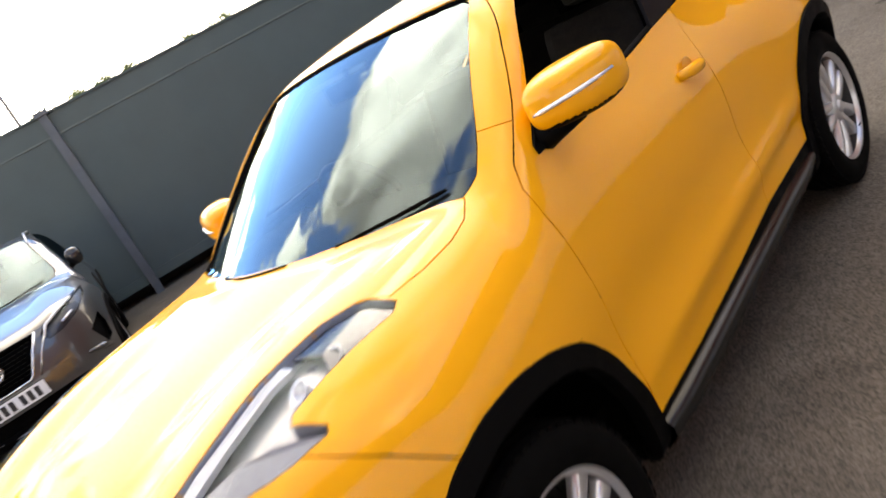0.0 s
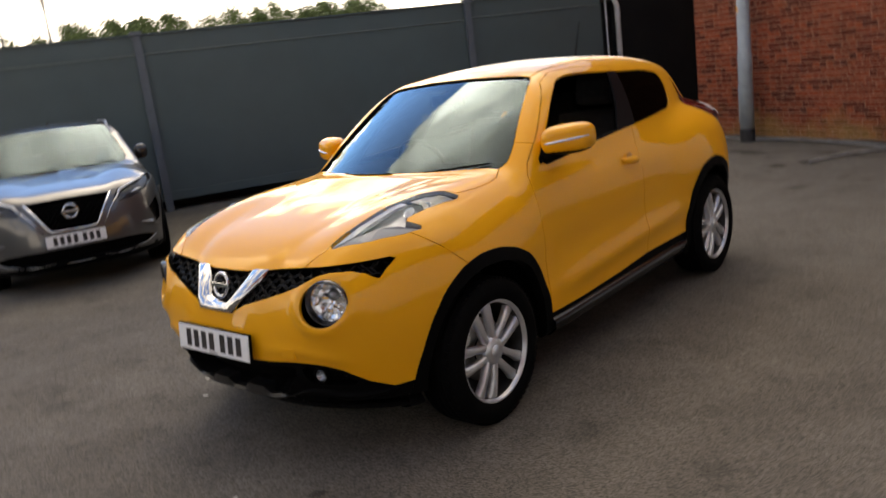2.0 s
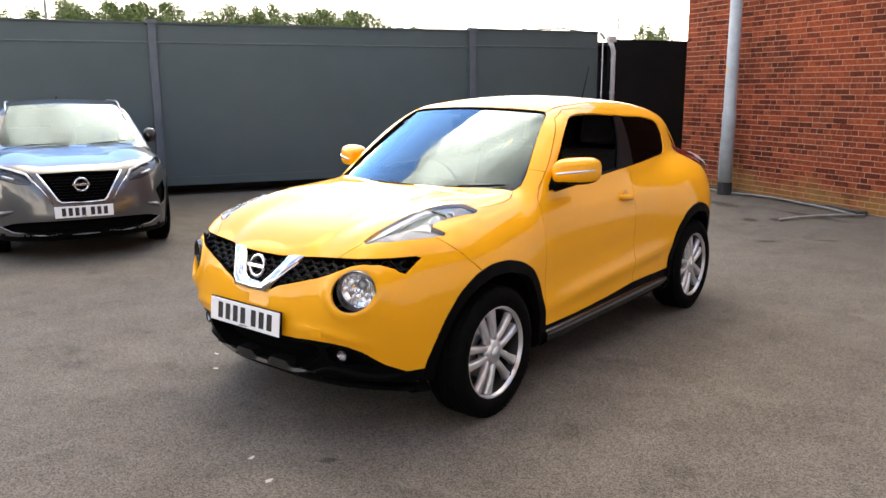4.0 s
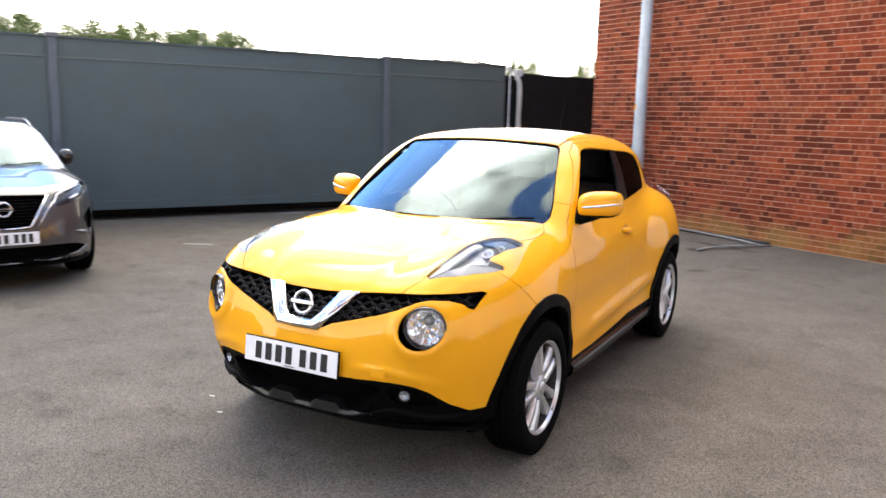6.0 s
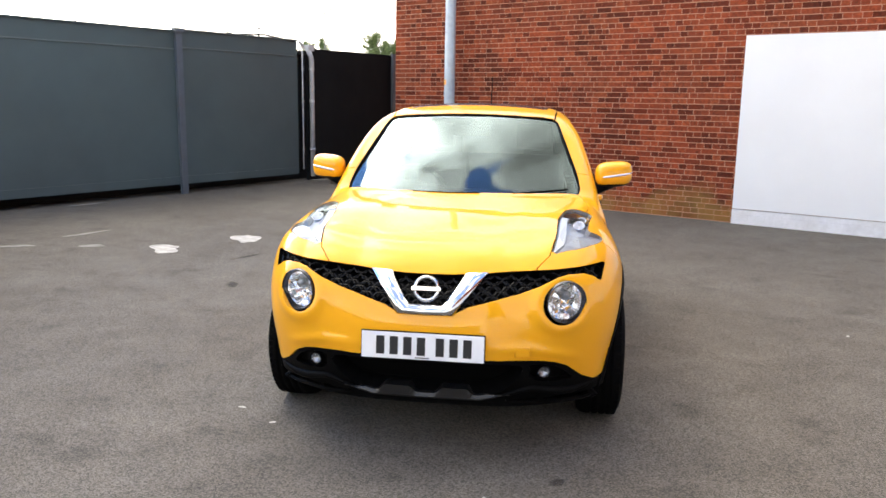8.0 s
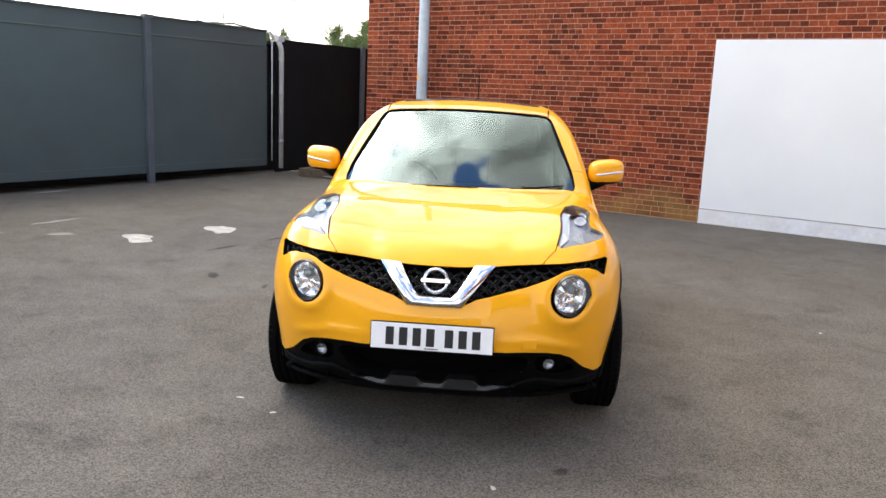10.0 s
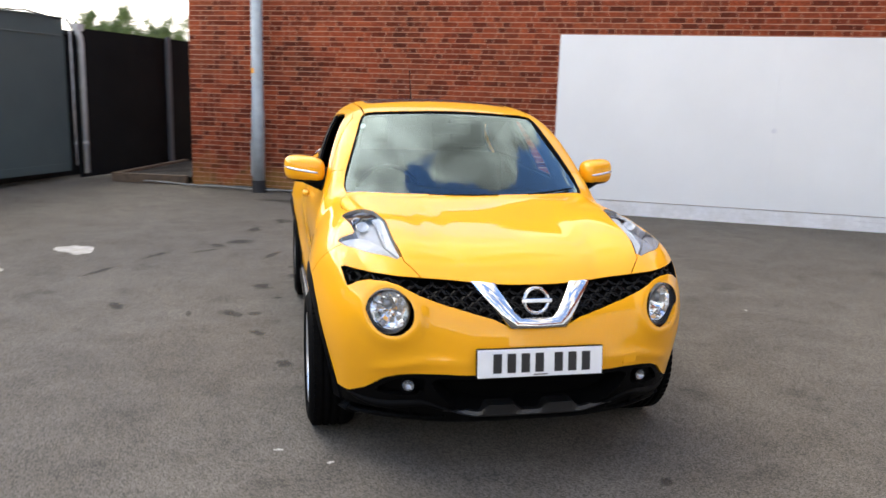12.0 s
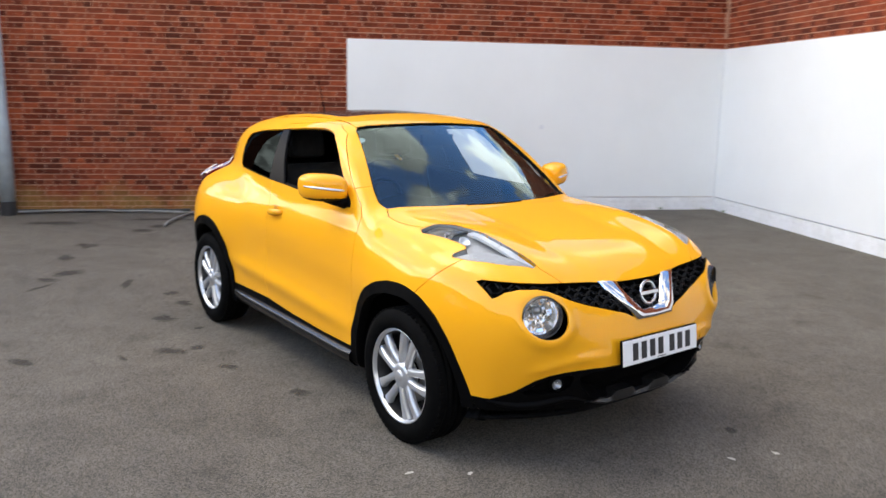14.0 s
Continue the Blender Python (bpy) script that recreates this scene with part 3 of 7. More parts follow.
def crack(pts, w, seed):
    rnd = random.Random(seed)
    bm = bmesh.new()
    fine = []
    for a, b in zip(pts, pts[1:]):
        for k in range(8):
            t = k / 8
            fine.append((a[0] + (b[0] - a[0]) * t + rnd.uniform(-1, 1) * 0.03, a[1] + (b[1] - a[1]) * t + rnd.uniform(-1, 1) * 0.03))
    l, r = [], []
    for i, p in enumerate(fine):
        q = fine[min(i + 1, len(fine) - 1)]
        o = fine[max(i - 1, 0)]
        d = Vector((q[0] - o[0], q[1] - o[1])).normalized()
        ww = w * rnd.uniform(0.2, 1.2) * (0.2 + math.sin(math.pi * i / (len(fine) - 1)))
        l.append(bm.verts.new((p[0] - d.y * ww, p[1] + d.x * ww, 0)))
        r.append(bm.verts.new((p[0] + d.y * ww, p[1] - d.x * ww, 0)))
    for i in range(len(fine) - 1):
        bm.faces.new((l[i], r[i], r[i + 1], l[i + 1]))
    ob = finish("tarmac_crack", bm, CRACK)
    ob.location.z = 0.0035
    tagged(ob, "dark hairline crack in the worn tarmac", "crack", kind="structure")


crack([(-2.66, 1.45), (-2.5, 2.2), (-2.15, 3.05)], 0.008, 1)
crack([(-0.4, 3.3), (0.1, 3.75), (1.1, 4.75)], 0.006, 2)
crack([(-5.0, 0.0), (-3.8, -0.8), (-2.4, -1.0), (-1.6, -0.8)], 0.004, 5)


# small weeds at the foot of the white boards
def weed(m, size, seed):
    rnd = random.Random(seed)
    bm = bmesh.new()
    for k in range(16):
        a, ln, lean = rnd.uniform(0, 6.28), size * rnd.uniform(0.5, 1.0), rnd.uniform(0.3, 1.0)
        d, sd = Vector((math.cos(a), math.sin(a), 0)), Vector((-math.sin(a), math.cos(a), 0))
        prev = None
        for t in (0.0, 0.45, 0.8, 1.0):
            c = d * ln * lean * t + Vector((0, 0, ln * (t - 0.35 * lean * t * t)))
            w = size * 0.09 * (1 - t) ** 0.6 + 0.0008
            row = (bm.verts.new(c - sd * w), bm.verts.new(c + sd * w))
            if prev:
                bm.faces.new((prev[0], prev[1], row[1], row[0]))
            prev = row
    ob = finish("weed", bm, LEAF)
    ob.matrix_world = m
    tagged(ob, "small green weed growing at the foot of the white boards", "weed", group="weeds by the boards")


for m_, x_, size_, seed_ in ((M_WALL, WALL_LEN - 0.95, 0.07, 3), (M_WALL, WALL_LEN - 0.25, 0.06, 5), (M_SIDE, 0.45, 0.07, 8)):
    weed(m_ @ pose(x_, -0.085, 0.0), size_, seed_)
# ---- the yellow car's skin: a smooth solid from plan, profile and section curves ----
def spline(v, xs, ys):
    """Smooth curve through (xs, ys), flat beyond its ends."""
    xs, ys = np.array(xs, float), np.array(ys, float)
    d = np.diff(ys) / np.diff(xs)
    m = np.zeros_like(ys)
    m[1:-1] = (d[:-1] * np.diff(xs)[1:] + d[1:] * np.diff(xs)[:-1]) / (xs[2:] - xs[:-2])
    m[0], m[-1] = d[0], d[-1]
    v = np.clip(v, xs[0], xs[-1])
    i = np.clip(np.searchsorted(xs, v, side="right") - 1, 0, len(xs) - 2)
    h = xs[i + 1] - xs[i]
    t = (v - xs[i]) / h
    return ((2 * t**3 - 3 * t**2 + 1) * ys[i] + (t**3 - 2 * t**2 + t) * h * m[i]
            + (3 * t**2 - 2 * t**3) * ys[i + 1] + (t**3 - t**2) * h * m[i + 1])


def smax(a, b, k):
    h = np.maximum(k - np.abs(a - b), 0) / k
    return np.maximum(a, b) + h * h * k / 4


def smin(a, b, k):
    return -smax(-a, -b, k)


def blob(x, y, z, c, r):
    q = np.sqrt(((x - c[0]) / r[0]) ** 2 + ((y - c[1]) / r[1]) ** 2 + ((z - c[2]) / r[2]) ** 2)
    return (q - 1) * min(r)


def car_skin(x, y, z):
    """Below nought inside the car."""
    x = np.abs(x)
    # lower body
    hood = spline(y, [-2.1, -1.97, -1.9, -1.75, -1.5, -1.2, -0.95, -0.5, 0.3, 1.3, 2.0],
                  [0.80, 0.868, 0.902, 0.955, 1.008, 1.052, 1.085, 1.115, 1.12, 1.13, 1.06])
    dome = spline(y, [-2.0, -1.9, -1.0], [0.26, 0.28, 0.46])
    hood = hood + 0.010 / (1 + np.exp((x - dome) / 0.018)) * np.clip((-0.95 - y) / 0.1, 0, 1)
    top = z - (hood - 0.05 * x**2 - 0.9 * np.maximum(x - 0.58, 0) ** 2)
    plan = spline(x, [0, 0.15, 0.3, 0.45, 0.6, 0.7, 0.78, 0.83, 0.87], [-2.086, -2.083, -2.062, -2.008, -1.918, -1.832, -1.725, -1.60, -1.44])
    prof = spline(z, [0.18, 0.25, 0.35, 0.45, 0.55, 0.66, 0.78, 0.86, 0.95], [0.20, 0.125, 0.045, 0.004, 0.0, 0.02, 0.065, 0.105, 0.16])
    front = (plan + prof * (1 - 0.6 * np.clip(x / 0.8, 0, 1) ** 2) - y) * 0.75
    side = spline(z, [0.15, 0.3, 0.45, 0.6, 0.75, 0.9, 1.0, 1.1, 1.2], [0.80, 0.826, 0.832, 0.838, 0.840, 0.828, 0.806, 0.772, 0.72])
    side = side + spline(y, [-2.0, -1.0, -0.4, 0.3, 1.0, 2.0], [0.0, 0.0, -0.006, -0.006, 0.0, -0.03])
    flank = x - side
    rplan = spline(x, [0, 0.4, 0.65, 0.78, 0.86], [2.03, 1.99, 1.90, 1.76, 1.55])
    rprof = spline(z, [0.2, 0.4, 0.6, 0.8, 1.0, 1.15], [0.08, 0.01, 0.0, 0.05, 0.13, 0.22])
    rear = (y - rplan + rprof) * 0.8
    low = smax(smax(top, flank, 0.16), smax(front, rear, 0.05), 0.12)
    low = smax(low, 0.215 - z, 0.05)
    # wings over the wheels
    low = smin(low, blob(x, y, z, (0.52, -1.27, 0.66), (0.36, 0.70, 0.375)), 0.10)
    low = smin(low, blob(x, y, z, (0.50, 1.24, 0.74), (0.385, 0.66, 0.40)), 0.12)
    # rising swage above the sill
    ridge = 0.43 + 0.10 * (y + 0.8) / 1.6
    low = low - 0.016 * np.exp(-((z - ridge) / 0.05) ** 2) * np.clip((y + 0.9) / 0.5, 0, 1) * np.clip((1.0 - y) / 0.3, 0, 1) * np.clip((x - 0.6) / 0.1, 0, 1)
    low = low + 0.012 * np.exp(-((z - ridge - 0.16) / 0.10) ** 2) * np.clip((y + 0.95) / 0.3, 0, 1) * np.clip((0.9 - y) / 0.5, 0, 1) * np.clip((x - 0.6) / 0.1, 0, 1)
    # raised collar and eyebrow round each lamp, crease over the lower intake
    d = np.sqrt(((x - 0.59) / 1.02) ** 2 + (z - 0.738) ** 2)
    face = np.clip((-1.55 - y) / 0.15, 0, 1)
    low = low - 0.009 * np.exp(-((d - 0.106) / 0.03) ** 2) * face
    lip = 0.545 - 0.35 * np.maximum(x - 0.45, 0) ** 1.2
    low = low - 0.007 * np.exp(-((z - lip) / 0.022) ** 2) * face * np.clip((x - 0.26) / 0.12, 0, 1) * np.clip((0.68 - x) / 0.08, 0, 1)
    # cabin
    roof = spline(y, [-0.7, -0.33, -0.1, 0.2, 0.6, 1.0, 1.4, 1.7], [1.40, 1.505, 1.545, 1.568, 1.562, 1.525, 1.455, 1.38])
    rtop = z - (roof - 0.13 * x**2)
    ws = -0.985 + (z - 1.075) * 1.50 + 0.46 * x**2 - 0.028 * (1 - ((z - 1.29) / 0.215) ** 2)
    screen = (ws - y) * 0.55
    gs = spline(z, [0.95, 1.1, 1.2, 1.3, 1.4, 1.48, 1.56], [0.80, 0.765, 0.735, 0.70, 0.655, 0.607, 0.54])
    gs = gs - spline(y, [-1.0, -0.3, 0.3, 0.9, 1.2, 1.5, 1.9], [0.0, 0.0, 0.005, 0.045, 0.09, 0.17, 0.27])
    glass = (x - gs) * 0.93
    back = (y - (1.50 + (1.45 - z) * 0.95 - 0.55 * x**2)) * 0.7
    cab = smax(smax(rtop, glass, 0.09), smax(screen, back, 0.05), 0.05)
    cab = smax(cab, 0.8 - z, 0.05)
    return smin(low, cab, 0.045)


def surface_net(f, lo, hi, h):
    """Quads over the surface f = 0 inside a box, vertices drawn on to the surface."""
    n = [int(round((b - a) / h)) + 1 for a, b in zip(lo, hi)]
    ax = [lo[i] + h * np.arange(n[i]) for i in range(3)]
    X, Y, Z = np.meshgrid(*ax, indexing="ij")
    V = f(X, Y, Z)
    S = V < 0
    c = S[:-1, :-1, :-1].astype(np.int8)
    for i, j, k in ((1, 0, 0), (0, 1, 0), (0, 0, 1), (1, 1, 0), (1, 0, 1), (0, 1, 1), (1, 1, 1)):
        c = c + S[i:n[0] - 1 + i, j:n[1] - 1 + j, k:n[2] - 1 + k]
    mixed = (c > 0) & (c < 8)
    idx = -np.ones(mixed.shape, int)
    cells = np.argwhere(mixed)
    idx[tuple(cells.T)] = np.arange(len(cells))
    P = np.array(lo) + h * (cells + 0.5)
    e = 1e-4
    for _ in range(7):
        v = f(*P.T)
        g = np.stack([(f(P[:, 0] + e * (i == 0), P[:, 1] + e * (i == 1), P[:, 2] + e * (i == 2)) - v) / e for i in range(3)], 1)
        step = -v[:, None] * g / np.maximum((g * g).sum(1), 0.05)[:, None]
        ln = np.linalg.norm(step, axis=1, keepdims=True)
        P = P + step * np.minimum(1, 0.5 * h / np.maximum(ln, 1e-9)) * 0.9
    quads = []
    for a in range(3):
        b, d = (a + 1) % 3, (a + 2) % 3
        s0 = [slice(None)] * 3
        s1 = [slice(None)] * 3
        s0[a], s1[a] = slice(0, -1), slice(1, None)
        cross = S[tuple(s0)] != S[tuple(s1)]
        inside = S[tuple(s0)]
        q = np.argwhere(cross)
        ok = (q[:, b] > 0) & (q[:, d] > 0) & (q[:, b] < n[b] - 1) & (q[:, d] < n[d] - 1)
        q = q[ok]
        flip = inside[tuple(q.T)]
        offs = []
        for ob, od in ((-1, -1), (0, -1), (0, 0), (-1, 0)):
            r = q.copy()
            r[:, b] += ob
            r[:, d] += od
            offs.append(idx[tuple(r.T)])
        Q = np.stack(offs, 1)
        Q[~flip] = Q[~flip][:, ::-1]
        quads.append(Q)
    quads = np.concatenate(quads)
    return P, quads[(quads >= 0).all(1)]


# ---- cutting a skin into panels ----
AXES = {"front": (0, 2, 1), "side": (1, 2, 0), "top": (0, 1, 2)}


def inside(loop, a, b):
    hit = False
    j = len(loop) - 1
    for i in range(len(loop)):
        xi, yi = loop[i]
        xj, yj = loop[j]
        if (yi > b) != (yj > b) and a < (xj - xi) * (b - yi) / (yj - yi) + xi:
            hit = not hit
        j = i
    return hit


def rounded(loop, times=2, keep=()):
    """The same outline with its corners cut round, but for those in keep."""
    for _ in range(times):
        out = []
        n = len(loop)
        for i in range(n):
            o, p, q = loop[i - 1], loop[i], loop[(i + 1) % n]
            if p in keep:
                out.append(p)
            else:
                out += [(0.82 * p[0] + 0.18 * o[0], 0.82 * p[1] + 0.18 * o[1]), (0.82 * p[0] + 0.18 * q[0], 0.82 * p[1] + 0.18 * q[1])]
        loop = out
    return loop


def score(bm, loop, view, where, closed=True):
    """Cut the skin's faces along an outline seen in one view."""
    a, b, c = AXES[view]
    pad = 0.03
    lo = (min(p[0] for p in loop) - pad, min(p[1] for p in loop) - pad)
    hi = (max(p[0] for p in loop) + pad, max(p[1] for p in loop) + pad)
    near = set()
    for f in bm.faces:
        m = f.calc_center_median()
        if lo[0] < m[a] < hi[0] and lo[1] < m[b] < hi[1] and where(m, f.normal):
            near.add(f)
    n = len(loop)
    for i in range(n if closed else n - 1):
        p, q = loop[i], loop[(i + 1) % n]
        x0, x1 = min(p[0], q[0]) - 1e-4, max(p[0], q[0]) + 1e-4
        z0, z1 = min(p[1], q[1]) - 1e-4, max(p[1], q[1]) + 1e-4
        pick = []
        for f in near:
            us = [v.co[a] for v in f.verts]
            if max(us) < x0 or min(us) > x1:
                continue
            ws = [v.co[b] for v in f.verts]
            if max(ws) < z0 or min(ws) > z1:
                continue
            pick.append(f)
        if not pick:
            continue
        co, no = [0, 0, 0], [0, 0, 0]
        co[a], co[b] = p
        no[a], no[b] = -(q[1] - p[1]), q[0] - p[0]
        size = math.hypot(no[a], no[b])
        if size < 1e-7:
            continue
        no[a], no[b] = no[a] / size, no[b] / size
        geom = set(pick)
        for f in pick:
            geom.update(f.edges)
            geom.update(f.verts)
        res = bmesh.ops.bisect_plane(bm, geom=list(geom), dist=2e-4, plane_co=co, plane_no=no)
        near = {f for f in near if f.is_valid}
        for g in res["geom_cut"]:
            if isinstance(g, bmesh.types.BMEdge) and g.is_valid:
                near.update(g.link_faces)


def gradient(f, P, e=0.012):
    g = np.stack([f(P[:, 0] + e * (i == 0), P[:, 1] + e * (i == 1), P[:, 2] + e * (i == 2)) - f(P[:, 0] - e * (i == 0), P[:, 1] - e * (i == 1), P[:, 2] - e * (i == 2)) for i in range(3)], 1)
    return g / np.maximum(np.linalg.norm(g, axis=1, keepdims=True), 1e-9)


def panel(name, faces, f, mat, parent, side=0, gap=0.0022, lip=0.014, push=0.0, label=""):
    """One panel of faces of the half skin. side 0: both halves as one panel, 1: as it is, -1: mirrored.
    gap: how far its edge stays back from the cut, lip: how far the edge folds inwards, push: moved along the normal."""
    index, pos = {}, []
    polys = []
    for fc in faces:
        row = []
        for v in fc.verts:
            if v not in index:
                index[v] = len(pos)
                pos.append(tuple(v.co))
            row.append(index[v])
        polys.append(row)
    count = {}
    for fc in faces:
        for e in fc.edges:
            count.setdefault(e, []).append(fc)
    P = np.array(pos)
    N = gradient(f, P)
    rim = []
    for e, fs in count.items():
        if len(fs) == 1 and not (side == 0 and all(abs(v.co.x) < 1e-4 for v in e.verts)):
            rim.append((index[e.verts[0]], index[e.verts[1]], fs[0].calc_center_median()))
    shift = np.zeros_like(P)
    for i, j, mid in rim:
        d = P[j] - P[i]
        ln = np.linalg.norm(d)
        if ln < 1e-7:
            continue
        inw = np.cross((N[i] + N[j]) * 0.5, d / ln)
        if np.dot(np.array(mid) - (P[i] + P[j]) * 0.5, inw) < 0:
            inw = -inw
        shift[i] += inw * ln
        shift[j] += inw * ln
    ln = np.linalg.norm(shift, axis=1, keepdims=True)
    out = np.where(ln > 1e-9, -shift / np.maximum(ln, 1e-9), 0)
    P = P - out * gap + N * push
    V, M, F = P.tolist(), N.tolist(), [list(p) for p in polys]
    for i, j, mid in rim:
        k = len(V)
        for q, depth in ((i, 0), (j, 0), (j, lip), (i, lip)):
            V.append((P[q] - N[q] * depth).tolist())
            M.append((out[q] * 0.9 + N[q] * 0.44).tolist() if depth == 0 else out[q].tolist())
        fc = [k, k + 1, k + 2, k + 3]
        a, b, c = (np.array(V[t]) for t in fc[:3])
        if np.dot(np.cross(b - a, c - a), out[i] + out[j]) < 0:
            fc.reverse()
        F.append(fc)
    V, M = np.array(V), np.array(M)
    if side == 0:
        n = len(V)
        V2, M2 = V * (-1, 1, 1), M * (-1, 1, 1)
        mirror = {}
        for t in range(len(P)):
            if abs(V[t][0]) < 1e-4:
                mirror[t] = t
        F = F + [[mirror.get(t, t + n) for t in fc][::-1] for fc in F]
        V, M = np.concatenate([V, V2]), np.concatenate([M, M2])
        for t in mirror:
            M[t][0] = 0
    elif side == -1:
        V, M, F = V * (-1, 1, 1), M * (-1, 1, 1), [fc[::-1] for fc in F]
    used = sorted({t for fc in F for t in fc})
    new_of = {t: k for k, t in enumerate(used)}
    me = bpy.data.meshes.new(name)
    me.from_pydata([tuple(V[t]) for t in used], [], [[new_of[t] for t in fc] for fc in F], shade_flat=False)
    M = M / np.maximum(np.linalg.norm(M, axis=1, keepdims=True), 1e-9)
    me.normals_split_custom_set_from_vertices([tuple(M[t]) for t in used])
    me.materials.append(mat)
    ob = new(name, me)
    ob.parent = parent
    if label:
        ob["label"] = label
    return ob


def even_out(ob):
    """Glass is one even sweep: lay its points on a smooth polynomial in x and z."""
    me = ob.data
    P = np.array([v.co for v in me.vertices])
    x, z = P[:, 0] ** 2, P[:, 2] - P[:, 2].mean()
    A = np.stack([x**i * z**j for i in range(3) for j in range(3) if i + j < 4], axis=1)
    c = np.linalg.lstsq(A, P[:, 1], rcond=None)[0]
    fit = A @ c
    h = 1e-4
    grad = []
    for dx, dz in ((h, 0), (0, h)):
        B = np.stack([(P[:, 0] + dx) ** (2 * i) * (z + dz) ** j for i in range(3) for j in range(3) if i + j < 4], axis=1)
        grad.append((B @ c - fit) / h)
    for k, v in enumerate(me.vertices):
        if abs(fit[k] - P[k, 1]) < 0.012:
            v.co.y = fit[k]
    N = np.stack([grad[0], -np.ones(len(P)), grad[1]], axis=1)
    N /= np.linalg.norm(N, axis=1, keepdims=True)
    me.normals_split_custom_set_from_vertices([tuple(n) for n in N])
    return ob


def lining(name, faces, f, mat, parent, depth):
    """A dull inner skin behind the panels, on both halves."""
    index, pos, polys = {}, [], []
    for fc in faces:
        row = []
        for v in fc.verts:
            if v not in index:
                index[v] = len(pos)
                pos.append(tuple(v.co))
            row.append(index[v])
        polys.append(row[::-1])
    P = np.array(pos)
    P = P - gradient(f, P) * depth
    n = len(P)
    me = bpy.data.meshes.new(name)
    me.from_pydata(np.concatenate([P, P * (-1, 1, 1)]).tolist(), [], polys + [[t + n for t in p][::-1] for p in polys], shade_flat=False)
    me.materials.append(mat)
    ob = new(name, me)
    ob.parent = parent
    return ob


def half_skin(f, lo, hi, h):
    P, Q = surface_net(f, lo, hi, h)
    me = bpy.data.meshes.new("skin")
    me.from_pydata(P.tolist(), [], Q.tolist())
    bm = bmesh.new()
    bm.from_mesh(me)
    bpy.data.meshes.remove(me)
    bmesh.ops.bisect_plane(bm, geom=bm.faces[:] + bm.edges[:] + bm.verts[:], dist=1e-4, plane_co=(0, 0, 0), plane_no=(1, 0, 0), clear_inner=True)
    bm.normal_update()
    for v in bm.verts:
        if abs(v.co.x) < 3e-4:
            v.co.x = 0
    return bm


def meet(f, o, d, far=1.5):
    """The first point of the skin along a ray."""
    o, d = np.array(o, float), np.array(d, float)
    s = np.linspace(0, far, 700)
    q = o + s[:, None] * d
    i = int(np.argmax(f(*q.T) < 0))
    a, b = s[max(i - 1, 0)], s[i]
    for _ in range(20):
        m = 0.5 * (a + b)
        if f(*(o + m * d)) < 0:
            b = m
        else:
            a = m
    return Vector(o + b * d)


def normal_at(f, p):
    return Vector(gradient(f, np.array([tuple(p)]))[0])


def lathe(bm, prof, n=48, m=None):
    """Turn a profile of (radius, along) about the x axis."""
    rings = []
    for r, x in prof:
        rings.append([bm.verts.new((x, r * math.cos(2 * math.pi * k / n), r * math.sin(2 * math.pi * k / n))) for k in range(n)])
    vs = [v for r in rings for v in r]
    for r, s in zip(rings, rings[1:]):
        for k in range(n):
            bm.faces.new((r[k], r[(k + 1) % n], s[(k + 1) % n], s[k]))
    if m is not None:
        bmesh.ops.transform(bm, matrix=m, verts=vs)
    return rings


PAINT_YELLOW = material("yellow_car_paint", (0.80, 0.354, 0.014), rough=0.5, coat=0.72, spec=0.04)
TRIM_BLACK = material("black_plastic", (0.0025, 0.0025, 0.0027), rough=0.5, vary=0.1, scale=30, bump=0.06, bump_scale=300, spec=0.035)
GLOSS_BLACK = material("gloss_black", (0.006, 0.006, 0.007), rough=0.25, coat=0.25)
RUBBER = material("tyre_rubber", (0.003, 0.003, 0.003), rough=0.75, vary=0.15, scale=25, spec=0.03)
CHROME = material("chrome", (0.55, 0.555, 0.57), rough=0.07, metal=1.0)
ALLOY = material("alloy_silver", (0.56, 0.57, 0.59), rough=0.28, metal=0.7, coat=0.3)
BARREL = material("wheel_barrel", (0.06, 0.06, 0.062), rough=0.45, metal=0.6, vary=0.2, scale=20)
STEEL = material("brake_steel", (0.30, 0.29, 0.28), rough=0.4, metal=0.9, vary=0.15, scale=20)
LINING = material("cabin_lining", (0.002, 0.002, 0.0022), rough=0.95, vary=0.15, scale=20, spec=0.03)
SEAT_CLOTH = material("seat_cloth", (0.02, 0.021, 0.024), rough=0.9, vary=0.2, scale=60, bump=0.2, bump_scale=200)
SILVER = material("lamp_reflector", (0.78, 0.79, 0.82), rough=0.22, metal=0.6)
MIRROR_SILVER = material("faceted_reflector", (0.96, 0.96, 0.97), rough=0.1, metal=0.92)
SKID_GREY = material("skid_grey", (0.007, 0.0072, 0.008), rough=0.4, vary=0.08, scale=20)
PLATE_WHITE = material("plate_white", (0.74, 0.75, 0.76), rough=0.35, vary=0.03, scale=20)
INK = material("plate_black", (0.012, 0.012, 0.014), rough=0.4)
LAMP_BED = material("lamp_bed", (0.34, 0.34, 0.36), rough=0.35, metal=0.35, vary=0.15, scale=60)
LIGHT_BAR = material("light_bar", (0.46, 0.47, 0.49), rough=0.35, metal=0.1, vary=0.08, scale=50)
FOOT_BAR = material("foot_bar", (0.30, 0.305, 0.325), rough=0.35, metal=0.1, vary=0.1, scale=50)
LAMP_BEZEL = material("lamp_bezel", (0.07, 0.07, 0.075), rough=0.12, metal=0.9)
RED_LENS = material("red_lens", (0.10, 0.006, 0.006), rough=0.12, coat=0.7)
SCREEN_GLASS = glass_material("screen_glass", (0.74, 0.82, 0.82), gain=1.5)
DARK_GLASS = glass_material("privacy_glass", (0.02, 0.022, 0.022), gain=0.14)
